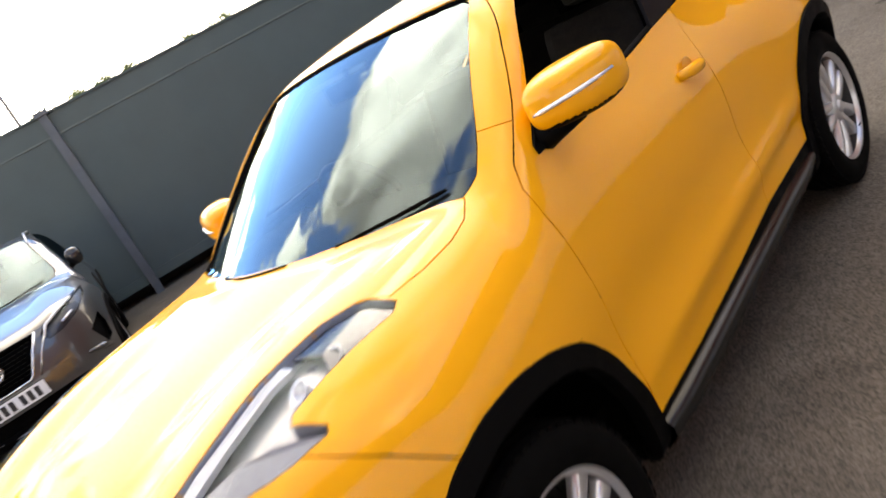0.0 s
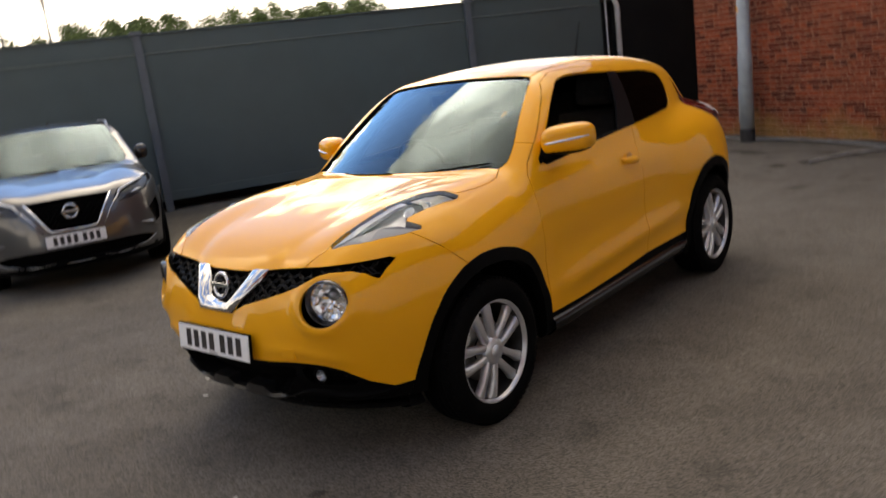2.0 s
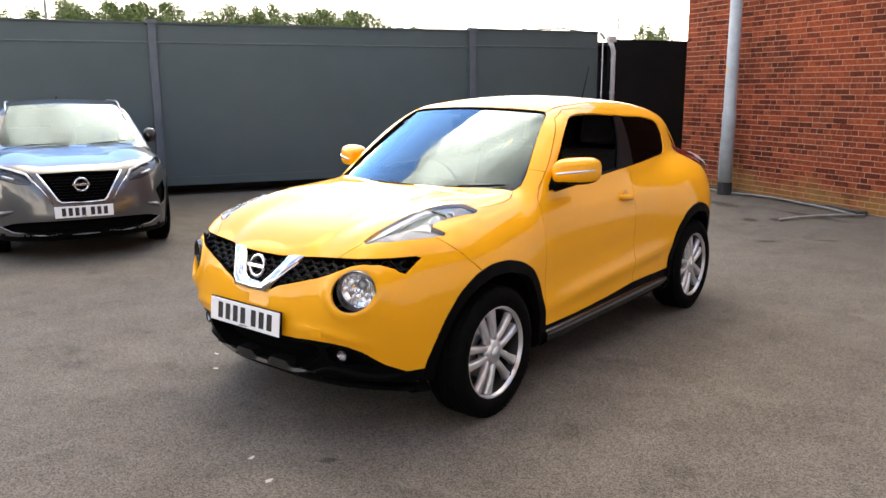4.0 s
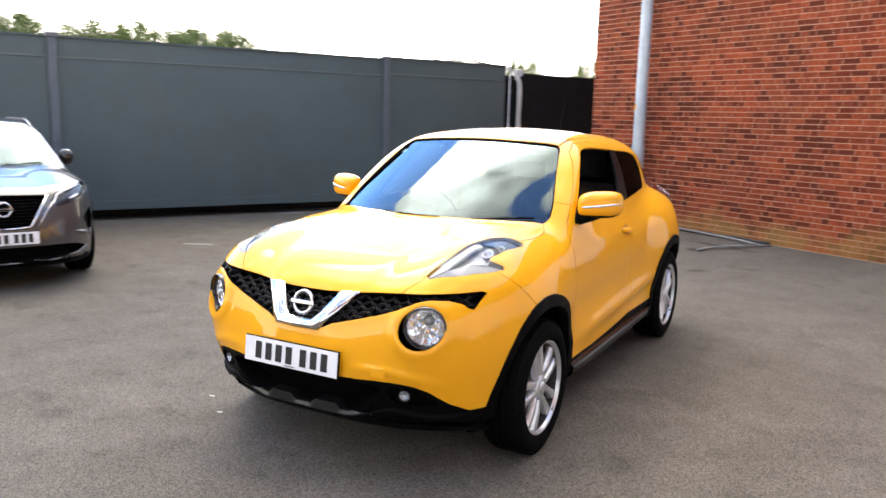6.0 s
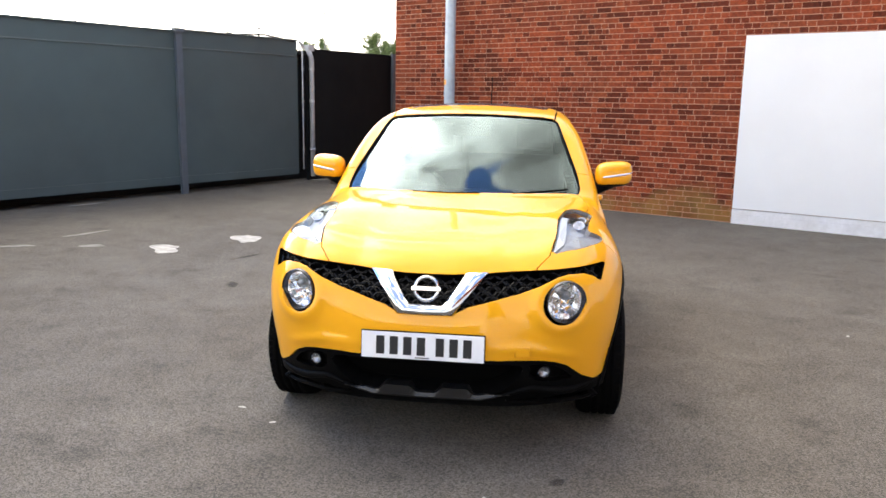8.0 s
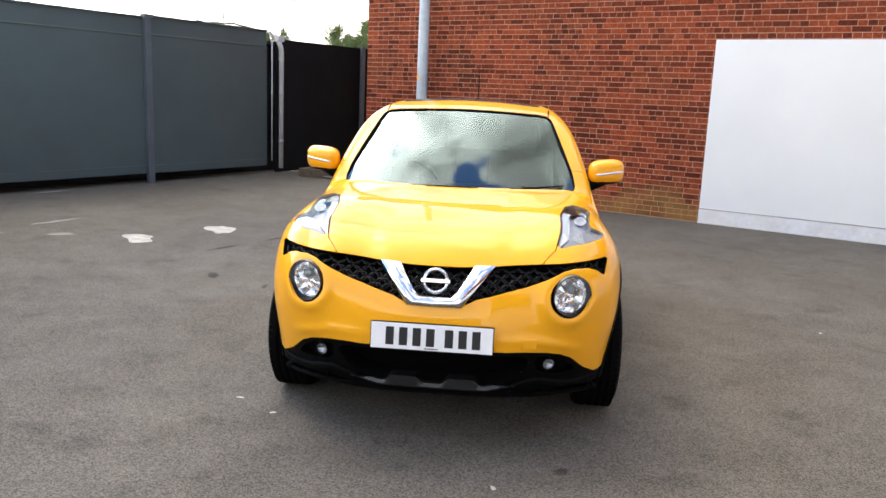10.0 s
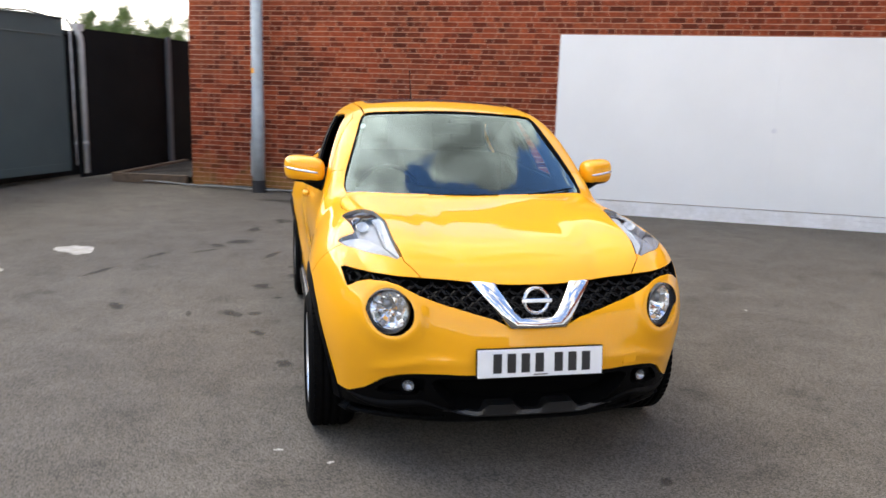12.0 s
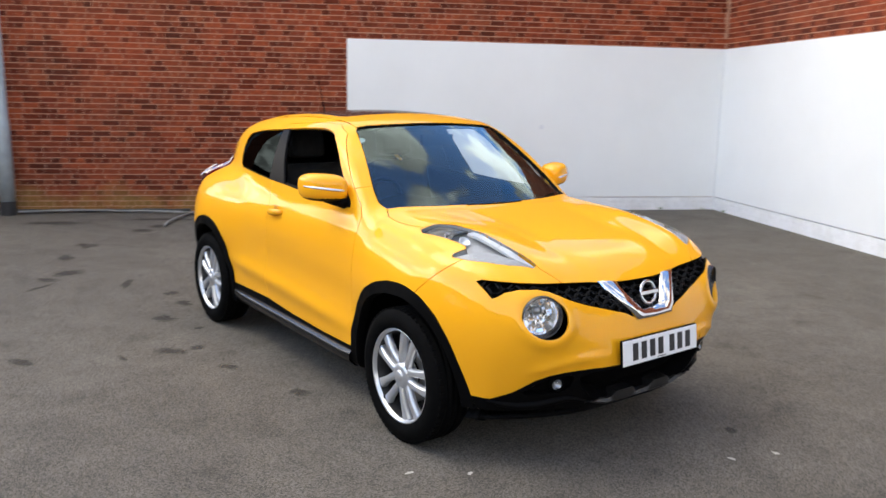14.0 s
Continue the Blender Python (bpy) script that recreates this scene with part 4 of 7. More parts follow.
LAMP_GLASS = glass_material("lamp_glass", (0.93, 0.94, 0.95), gain=0.22)


def wheel(parent, x, y, r, rim, width, out, spokes="double"):
    """A wheel with tyre, alloy rim and brake. out: +1 or -1, the side that the face looks to."""
    m = Matrix.Translation((x, y, r)) @ Matrix.Diagonal((out, 1, 1, 1))
    flip = out < 0
    def done(name, bm, mat, par, smooth=True, label=""):
        bmesh.ops.recalc_face_normals(bm, faces=bm.faces[:])
        return part(name, bm, mat, par, label, smooth=smooth)
    # alloy: lip, barrel, spokes, hub
    bm = bmesh.new()
    lathe(bm, [(rim + 0.006, -0.018), (rim + 0.008, -0.007), (rim + 0.004, -0.004), (rim - 0.002, -0.010), (rim - 0.009, -0.024)], 60, m)
    lathe(bm, [(0.001, -0.012), (0.040, -0.014), (0.062, -0.022), (0.070, -0.040), (0.070, -0.075)], 30, m)
    wl = done("wheel", bm, ALLOY, parent, label="silver five double-spoke alloy wheel")
    bm = bmesh.new()
    lathe(bm, [(rim - 0.009, -0.023), (rim - 0.010, -0.045), (rim - 0.022, -0.16), (rim + 0.002, -0.17)], 60, m)
    done("barrel", bm, BARREL, wl)
    face = 0.018
    for k in range(5):
        for sgn in (-1, 1):
            bm = bmesh.new()
            a0 = 2 * math.pi * k / 5 + math.pi / 2 + 0.26
            pts = []
            for t in np.linspace(0, 1, 7):
                rad = 0.036 + (rim - 0.038) * t
                off = sgn * (0.0225 + 0.026 * t)
                wdt = 0.0185 - 0.0025 * math.sin(math.pi * t) + 0.012 * t**4
                dep = -face - 0.006 + 0.016 * t * (1 - t) * 2 - 0.004 * t
                pts.append((rad, off, wdt, dep))
            rows = []
            for rad, off, wdt, dep in pts:
                ca, sa = math.cos(a0), math.sin(a0)
                row = []
                for o, dx in ((off - wdt, -0.032), (off - wdt * 0.92, -0.004), (off - wdt * 0.55, 0.0), (off + wdt * 0.55, 0.0), (off + wdt * 0.92, -0.004), (off + wdt, -0.032)):
                    yy, zz = rad * ca - o * sa, rad * sa + o * ca
                    row.append(bm.verts.new(m @ Vector((dep + dx, yy, zz))))
                rows.append(row)
            for r0, r1 in zip(rows, rows[1:]):
                for q in range(5):
                    bm.faces.new((r0[q], r0[q + 1], r1[q + 1], r1[q]))
            done("spoke", bm, ALLOY, wl)
    # tyre
    bm = bmesh.new()
    hw = width / 2
    x0 = -hw + 0.004
    prof = [(rim + 0.002, -0.012), (rim + 0.012, 0.0), (rim + 0.05, 0.006), (r - 0.040, 0.002), (r - 0.016, -0.010), (r - 0.004, -0.026), (r, -0.045)]
    for g in (-0.062, -0.098, -0.134):
        prof += [(r, g + 0.008), (r - 0.007, g + 0.005), (r - 0.007, g - 0.005), (r, g - 0.008)]
    prof += [(r, -0.165), (r - 0.006, -0.188), (r - 0.02, -0.205), (rim + 0.02, -0.21), (rim, -0.19)]
    lathe(bm, prof, 72, m)
    done("tyre", bm, RUBBER, wl)
    # shoulder blocks of the tread
    bm = bmesh.new()
    for k in range(64):
        a = 2 * math.pi * k / 64
        mm = m @ Matrix.Rotation(a, 4, "X")
        box(bm, (-0.040, -0.0105, r - 0.012), (-0.016, 0.0105, r - 0.001), mm)
    done("tread", bm, RUBBER, wl, smooth=False)["kind"] = "stuff"
    # hub cap, nuts, brake disc, caliper
    bm = bmesh.new()
    lathe(bm, [(0.0005, -0.004), (0.022, -0.005), (0.028, -0.010), (0.030, -0.020)], 28, m)
    done("hub_cap", bm, ALLOY, wl)
    for k in range(5):
        a = 2 * math.pi * (k + 0.5) / 5 + math.pi / 2
        bm = bmesh.new()
        lathe(bm, [(0.0005, 0.0), (0.009, 0.0), (0.010, -0.012)], 8, m @ Matrix.Translation((-0.030, 0.052 * math.cos(a), 0.052 * math.sin(a))))
        done("wheel_nut", bm, STEEL, wl, smooth=False)
    bm = bmesh.new()
    lathe(bm, [(0.06, -0.095), (0.07, -0.085), (0.142, -0.085), (0.142, -0.105), (0.06, -0.105)], 40, m)
    done("brake_disc", bm, STEEL, wl)
    bm = bmesh.new()
    lathe(bm, [(0.001, -0.15), (rim - 0.03, -0.15)], 40, m)
    done("backing_plate", bm, DARK, wl)
    bm = bmesh.new()
    box(bm, (-0.12, 0.09, -0.07), (-0.06, 0.15, 0.07), m)
    done("caliper", bm, TRIM_BLACK, wl, smooth=False)
    bm = bmesh.new()
    tube(bm, [m @ Vector((-0.006, (rim - 0.03) * math.cos(-0.9), (rim - 0.03) * math.sin(-0.9))), m @ Vector((0.006, (rim - 0.055) * math.cos(-0.9), (rim - 0.055) * math.sin(-0.9)))], 0.003, 6)
    done("valve", bm, RUBBER, wl)
    return wl


def number_plate(parent, m, w=0.525, h=0.113):
    """A white plate in a thin black holder, its characters as plain bars."""
    bm = bmesh.new()
    box(bm, (-w / 2 - 0.004, 0.0, -h / 2 - 0.004), (w / 2 + 0.004, 0.012, h / 2 + 0.004), m)
    pl = part("number_plate", bm, TRIM_BLACK, parent, "white number plate with black characters", bevel=0.003)
    bm = bmesh.new()
    box(bm, (-w / 2, -0.004, -h / 2), (w / 2, 0.0, h / 2), m)
    part("plate_face", bm, PLATE_WHITE, pl, bevel=0.0015)
    k = w / 0.525
    x = -0.205 * k
    for i in range(7):
        bm = bmesh.new()
        box(bm, (x + 0.006 * k, -0.0052, -0.039 * k), (x + 0.042 * k, -0.0041, 0.039 * k), m)
        part("bar", bm, INK, pl)
        x += 0.0585 * k + (0.022 * k if i == 3 else 0)
    bm = bmesh.new()
    box(bm, (-0.03 * k, -0.0052, -0.0505 * k), (0.03 * k, -0.0041, -0.0465 * k), m)
    part("bar", bm, INK, pl)
    return pl


def badge(parent, m, r):
    """Chrome ring with a bar across it."""
    bm = bmesh.new()
    n = 40
    rings = []
    for k in range(n):
        a = 2 * math.pi * k / n
        row = []
        for j in range(8):
            b = 2 * math.pi * j / 8
            rr = r + 0.17 * r * math.cos(b)
            row.append(bm.verts.new(m @ Vector((rr * math.cos(a), -0.006 * math.sin(b), rr * math.sin(a)))))
        rings.append(row)
    for k in range(n):
        for j in range(8):
            bm.faces.new((rings[k][j], rings[k][(j + 1) % 8], rings[(k + 1) % n][(j + 1) % 8], rings[(k + 1) % n][j]))
    bmesh.ops.recalc_face_normals(bm, faces=bm.faces[:])
    bd = part("badge", bm, CHROME, parent, "round chrome badge", smooth=True)
    bm = bmesh.new()
    box(bm, (-1.28 * r, -0.012, -0.20 * r), (1.28 * r, 0.004, 0.20 * r), m)
    part("badge_bar", bm, CHROME, bd, bevel=0.003)
    return bd


# ---- the yellow car ----
LAMP_C, LAMP_R = (0.59, 0.738), 0.087
GRILLE = [(-0.02, 0.842), (0.1, 0.843), (0.26, 0.852), (0.45, 0.867), (0.6, 0.876), (0.752, 0.880), (0.766, 0.872), (0.748, 0.812), (0.735, 0.818), (0.708, 0.838), (0.665, 0.853), (0.6, 0.856), (0.555, 0.846), (0.52, 0.830), (0.47, 0.806), (0.39, 0.778), (0.28, 0.748), (0.18, 0.722), (0.12, 0.692), (0.10, 0.688), (-0.02, 0.688)]
LAMP_RING = [(LAMP_C[0] + 1.02 * LAMP_R * math.cos(2 * math.pi * k / 40), LAMP_C[1] + LAMP_R * math.sin(2 * math.pi * k / 40)) for k in range(40)]
SCREEN = rounded([(-0.4, 1.02), (0.40, 1.02), (0.60, 1.05), (0.672, 1.085), (0.655, 1.17), (0.60, 1.30), (0.535, 1.452), (0.505, 1.478), (0.42, 1.488), (0.2, 1.499), (0.0, 1.503), (-0.4, 1.503)], 1)
LIGHT = rounded([(0.520, -1.838), (0.546, -1.68), (0.55, -1.48), (0.583, -1.30), (0.63, -1.215), (0.725, -1.188), (0.70, -1.39), (0.688, -1.55), (0.768, -1.498), (0.738, -1.62), (0.66, -1.742)], 1)
HOOD = [(-0.02, -2.2), (0.455, -2.2), (0.458, -1.915), (0.519, -1.838), (0.546, -1.68), (0.55, -1.48), (0.583, -1.30), (0.63, -1.215), (0.69, -1.185), (0.706, -1.08), (0.708, -0.97), (0.695, -0.885), (0.66, -0.815), (0.60, -0.838), (0.5, -0.885), (0.4, -0.925), (0.2, -0.978), (0.1, -0.991), (-0.02, -0.995)]
WIN_FRONT = rounded([(-0.645, 1.072), (-0.52, 1.18), (-0.31, 1.366), (-0.18, 1.445), (-0.06, 1.465), (0.1, 1.463), (0.395, 1.445), (0.30, 1.25), (0.21, 1.115), (0, 1.10), (-0.3, 1.087)], 1, ((0.395, 1.445), (0.30, 1.25), (0.21, 1.115)))
PILLAR = [(0.21, 1.115), (0.30, 1.25), (0.395, 1.445), (0.49, 1.437), (0.47, 1.25), (0.45, 1.125)]
WIN_REAR = rounded([(0.45, 1.125), (0.47, 1.25), (0.49, 1.437), (0.81, 1.42), (1.0, 1.398), (1.06, 1.385), (1.105, 1.355), (1.12, 1.29), (1.09, 1.2), (1.04, 1.158), (0.82, 1.148)], 1, ((0.45, 1.125), (0.47, 1.25), (0.49, 1.437)))
DOOR = [(-0.712, 0.20), (-0.718, 0.33), (-0.732, 0.5), (-0.746, 0.70), (-0.755, 0.88), (-0.757, 0.96), (-0.742, 1.03), (-0.70, 1.085), (-0.56, 1.20), (-0.42, 1.325), (-0.27, 1.445), (-0.15, 1.49), (0.05, 1.497), (0.44, 1.476), (0.43, 1.30), (0.385, 1.1), (0.337, 0.944), (0.346, 0.62), (0.338, 0.20)]
SILL = [(-0.80, 0.325), (-0.72, 0.328), (-0.40, 0.327), (0, 0.343), (0.35, 0.370), (0.80, 0.372), (0.95, 0.372), (0.95, 0.05), (-0.80, 0.05)]
CHIN = [(-0.02, 0.497), (0.26, 0.498), (0.40, 0.495), (0.50, 0.489), (0.56, 0.477), (0.61, 0.452), (0.677, 0.386), (0.735, 0.347), (0.80, 0.35), (0.95, 0.36), (0.95, 0.05), (-0.02, 0.05)]
INTAKE = rounded([(-0.3, 0.478), (0.36, 0.478), (0.43, 0.46), (0.40, 0.40), (0.33, 0.335), (0.24, 0.305), (-0.3, 0.30)], 1)
FOG_POCKET = rounded([(0.452, 0.474), (0.56, 0.458), (0.605, 0.425), (0.645, 0.375), (0.56, 0.372), (0.46, 0.395)], 1)
WING = [(-1.60, 0.965), (-1.575, 0.946), (-1.478, 0.864), (-1.364, 0.757), (-1.30, 0.50), (-0.712, 0.20), (-0.718, 0.33), (-0.732, 0.5), (-0.746, 0.70), (-0.755, 0.88), (-0.757, 0.96), (-0.742, 1.03), (-0.70, 1.085), (-0.60, 1.165), (-0.66, 1.182), (-0.76, 1.19), (-0.9, 1.24), (-1.7, 1.24), (-1.70, 1.0)]
ARCH_F = rounded([(-0.715, 0.05), (-0.716, 0.30), (-0.735, 0.43), (-0.795, 0.575), (-0.90, 0.690), (-1.02, 0.750), (-1.15, 0.783), (-1.29, 0.790), (-1.415, 0.760), (-1.53, 0.688), (-1.61, 0.580), (-1.655, 0.46), (-1.685, 0.375), (-1.70, 0.30), (-1.70, 0.05)], 2, ((-0.715, 0.05), (-1.7, 0.05)))
HOLE_F = rounded([(-0.775, 0.05), (-0.778, 0.30), (-0.795, 0.43), (-0.845, 0.545), (-0.93, 0.640), (-1.04, 0.695), (-1.15, 0.722), (-1.29, 0.730), (-1.40, 0.705), (-1.50, 0.645), (-1.57, 0.555), (-1.61, 0.45), (-1.63, 0.36), (-1.64, 0.30), (-1.64, 0.05)], 2, ((-0.775, 0.05), (-1.64, 0.05)))
ARCH_R = rounded([(0.855, 0.05), (0.858, 0.30), (0.88, 0.47), (0.935, 0.645), (1.04, 0.755), (1.15, 0.795), (1.26, 0.802), (1.37, 0.775), (1.48, 0.705), (1.575, 0.59), (1.63, 0.45), (1.655, 0.33), (1.66, 0.05)], 2, ((0.855, 0.05), (1.66, 0.05)))
HOLE_R = rounded([(0.915, 0.05), (0.918, 0.30), (0.938, 0.46), (0.985, 0.605), (1.07, 0.70), (1.16, 0.735), (1.26, 0.742), (1.36, 0.718), (1.45, 0.655), (1.525, 0.555), (1.57, 0.43), (1.59, 0.32), (1.595, 0.05)], 2, ((0.915, 0.05), (1.595, 0.05)))
TAIL = rounded([(1.36, 1.20), (1.46, 1.175), (1.62, 1.09), (1.76, 1.03), (1.88, 0.99), (1.90, 0.93), (1.72, 0.98), (1.55, 1.05), (1.42, 1.12)], 1)
ROOF = [(-0.02, -0.6), (0.50, -0.40), (0.513, -0.24), (0.525, 0.0), (0.525, 0.6), (0.49, 1.2), (0.455, 1.46), (-0.02, 1.50)]
SUNROOF = rounded([(-0.3, -0.02), (0.42, 0.00), (0.46, 0.06), (0.465, 0.78), (0.42, 0.86), (-0.3, 0.88)], 1)

car = empty("car", pose(0, 0, 0), label="bright yellow compact crossover car with black cladding parked on tarmac", category="car")


def build_car():
    f = car_skin
    bm = half_skin(f, (-0.036, -2.16, 0.11), (0.964, 2.14, 1.634), 0.0165)
    score(bm, ARCH_F, "side", lambda m, n: m.x > 0.5 and n.x > 0.05)
    score(bm, HOLE_F, "side", lambda m, n: m.x > 0.5)
    score(bm, ARCH_R, "side", lambda m, n: m.x > 0.5 and n.x > 0.05)
    score(bm, HOLE_R, "side", lambda m, n: m.x > 0.5)
    score(bm, GRILLE, "front", lambda m, n: m.y < -1.5 and n.y < -0.05)
    score(bm, LAMP_RING, "front", lambda m, n: m.y < -1.5 and n.y < -0.05)
    score(bm, CHIN, "front", lambda m, n: m.y < -1.45 and n.y < 0.3)
    score(bm, INTAKE, "front", lambda m, n: m.y < -1.45 and n.y < -0.05)
    score(bm, FOG_POCKET, "front", lambda m, n: m.y < -1.45 and n.y < -0.05)
    score(bm, SCREEN, "front", lambda m, n: -1.15 < m.y < 0.1 and n.y < -0.1)
    score(bm, WIN_FRONT, "side", lambda m, n: m.x > 0.4 and n.x > 0.05 and m.z > 0.95)
    score(bm, PILLAR, "side", lambda m, n: m.x > 0.4 and n.x > 0.05 and m.z > 0.95)
    score(bm, WIN_REAR, "side", lambda m, n: m.x > 0.4 and n.x > 0.05 and m.z > 0.95)
    score(bm, LIGHT, "top", lambda m, n: n.z > 0.1 and m.z > 0.7)
    score(bm, HOOD, "top", lambda m, n: n.z > 0.05 and m.z > 0.7)
    score(bm, SILL, "side", lambda m, n: m.x > 0.5 and n.x > 0.05)
    score(bm, DOOR, "side", lambda m, n: m.x > 0.4 and n.x > 0.05)
    score(bm, WING, "side", lambda m, n: m.x > 0.4 and n.x > 0.02 and m.y < -0.5)
    score(bm, TAIL, "side", lambda m, n: m.x > 0.4 and n.x > 0.05)
    score(bm, ROOF, "top", lambda m, n: n.z > 0.2 and m.z > 1.3)
    score(bm, SUNROOF, "top", lambda m, n: n.z > 0.2 and m.z > 1.3)
    score(bm, [(-1, 0.42), (1, 0.42)], "front", lambda m, n: m.y > 1.5, closed=False)
    top_x, top_z = [p[0] for p in GRILLE[:7]], [p[1] for p in GRILLE[:7]]
    sets = {}
    for fc in bm.faces:
        m, n = fc.calc_center_median(), fc.normal
        x, y, z = m
        k = "body"
        if y < -1.5 and z < 0.285 and n.z > -0.6:
            continue
        if x > 0.5 and (inside(HOLE_F, y, z) or inside(HOLE_R, y, z)):
            continue
        if x > 0.5 and n.x > 0.05 and inside(ARCH_F, y, z):
            k = "arch_front"
        elif x > 0.5 and n.x > 0.05 and inside(ARCH_R, y, z):
            k = "arch_rear"
        elif y < -1.5 and n.y < -0.05 and inside(GRILLE, x, z):
            k = "grille"
        elif y < -1.5 and n.y < -0.05 and inside(LAMP_RING, x, z):
            k = "lamp"
        elif z > 0.7 and y < -0.8 and n.z > 0.02 and inside(HOOD, x, y) and not inside(LIGHT, x, y) and z > np.interp(x, top_x, top_z) - 0.001:
            k = "hood"
        elif -1.15 < y < 0.1 and n.y < -0.1 and inside(SCREEN, x, z):
            k = "screen"
        elif x > 0.4 and z > 0.95 and n.x > 0.05 and inside(PILLAR, y, z):
            k = "pillar"
        elif x > 0.4 and z > 0.95 and n.x > 0.05 and inside(WIN_FRONT, y, z):
            k = "win_front"
        elif x > 0.4 and z > 0.95 and n.x > 0.05 and inside(WIN_REAR, y, z):
            k = "win_rear"
        elif z > 0.7 and n.z > 0.1 and inside(LIGHT, x, y):
            k = "light"
        elif y < -1.45 and n.y < -0.05 and inside(INTAKE, x, z):
            k = "intake"
        elif y < -1.45 and n.y < -0.05 and inside(FOG_POCKET, x, z):
            k = "pocket"
        elif y < -1.45 and (inside(CHIN, x, z) or z < 0.34):
            k = "chin"
        elif z < 0.30 or (y > 1.5 and z < 0.42) or (x > 0.5 and inside(SILL, y, z)):
            k = "sill"
        elif x > 0.4 and n.x > 0.05 and inside(DOOR, y, z):
            k = "door"
        elif x > 0.4 and n.x > 0.02 and inside(WING, y, z) and y < -0.5:
            k = "wing"
        elif y < -1.3 and z < 1.1:
            k = "bumper"
        elif x > 0.4 and n.x > 0.05 and inside(TAIL, y, z):
            k = "tail"
        elif z > 1.3 and n.z > 0.2 and inside(SUNROOF, x, y):
            k = "sunroof"
        elif z > 1.3 and n.z > 0.2 and inside(ROOF, x, y):
            k = "roof"
        sets.setdefault(k, []).append(fc)
    g = sets.get
    panel("hood", g("hood"), f, PAINT_YELLOW, car)
    panel("front_bumper", g("bumper"), f, PAINT_YELLOW, car, lip=0.03)
    panel("lower_bumper", g("chin"), f, TRIM_BLACK, car, push=-0.006, label="black plastic lower bumper")
    panel("lower_intake", g("intake"), f, LINING, car, gap=0.0, push=-0.09, lip=-0.085, label="deep black lower air intake")
    for s in (1, -1):
        panel("fog_pocket", g("pocket"), f, TRIM_BLACK, car, side=s, gap=0.0, push=-0.035, lip=-0.03)
    panel("roof", g("roof"), f, PAINT_YELLOW, car, gap=0.008)
    panel("sunroof", g("sunroof"), f, GLOSS_BLACK, car, push=-0.001, label="black glass sunroof panel")
    panel("body_side", g("body"), f, PAINT_YELLOW, car)
    panel("underbody", g("sill"), f, TRIM_BLACK, car, push=-0.004, label="black plastic sill cladding")
    even_out(panel("windscreen", g("screen"), f, SCREEN_GLASS, car, gap=0.004, push=-0.014, lip=0.004)).visible_shadow = False
    for s in (1, -1):
        panel("front_wing", g("wing"), f, PAINT_YELLOW, car, side=s)
        panel("front_door", g("door"), f, PAINT_YELLOW, car, side=s)
        panel("wheel_arch_trim", g("arch_front"), f, TRIM_BLACK, car, side=s, push=0.004, gap=0.001, lip=0.05, label="black plastic wheel arch trim")
        panel("wheel_arch_trim", g("arch_rear"), f, TRIM_BLACK, car, side=s, push=0.010, gap=0.001, lip=0.05, label="black plastic wheel arch trim")
        panel("rear_window", g("win_rear"), f, DARK_GLASS, car, side=s, gap=0.006, push=-0.004, lip=0.004, label="dark tinted rear side window")
        panel("pillar_trim", g("pillar"), f, material("pillar_black", (0.006, 0.006, 0.007), rough=0.4, spec=0.05), car, side=s, gap=0.002, push=-0.002, label="satin black pillar trim")
        panel("tail_light", g("tail"), f, RED_LENS, car, side=s, push=0.012, gap=0.002, lip=0.03, label="red rear light with clear tip")
        hl = panel("headlight", g("light"), f, LAMP_GLASS, car, side=s, gap=0.002, push=0.002, lip=0.004, label="clear boomerang-shaped headlight")
        hl.visible_shadow = False
        panel("lamp_bed", g("light"), f, LAMP_BED, hl, side=s, gap=0.001, push=-0.040, lip=-0.038)

        def lamp_plate(name, pts, rise, thick, mat, label):
            """A plate inside the light that follows its lens at a depth of rise."""
            b = bmesh.new()
            prism(b, [(s * px, py) for px, py in pts], thick)
            for v in b.verts:
                v.co.z += meet(f, (v.co.x, v.co.y, 1.4), (0, 0, -1)).z - rise
            bmesh.ops.recalc_face_normals(b, faces=b.faces[:])
            return part(name, b, mat, hl, label, bevel=0.002)
        # silver running-light bar along the bonnet, grey foot bar, smoked rear pocket
        lamp_plate("light_bar", [(0.530, -1.815), (0.553, -1.68), (0.557, -1.48), (0.566, -1.42), (0.604, -1.42), (0.592, -1.48), (0.590, -1.62), (0.580, -1.74)], 0.022, 0.014, LIGHT_BAR, "bright silver running-light bar")
        lamp_plate("foot_bar", [(0.535, -1.822), (0.588, -1.74), (0.640, -1.640), (0.690, -1.580), (0.760, -1.510), (0.735, -1.612), (0.658, -1.733)], 0.020, 0.010, FOOT_BAR, "pale grey lower bar")
        lamp_plate("bezel", [(0.572, -1.39), (0.590, -1.305), (0.634, -1.225), (0.718, -1.196), (0.706, -1.30), (0.698, -1.41), (0.640, -1.37)], 0.024, 0.012, LAMP_BEZEL, "dark smoked inner bezel")
        for px, py, rr in ((0.650, -1.450, 0.027), (0.664, -1.350, 0.022)):
            bmx = bmesh.new()
            q = meet(f, (s * px, py, 1.4), (0, 0, -1))
            tilt = Matrix.Translation((q.x, q.y, q.z - 0.034)) @ Matrix.Rotation(radians(40), 4, "X") @ Matrix.Rotation(radians(-90), 4, "Y")
            lathe(bmx, [(rr * 1.05, 0.020), (rr, 0.022), (rr * 0.86, 0.012), (rr * 0.5, -0.004), (0.001, -0.008)], 24, tilt)
            bmesh.ops.recalc_face_normals(bmx, faces=bmx.faces[:])
            cup = part("bulb_cup", bmx, SILVER, hl, smooth=True)
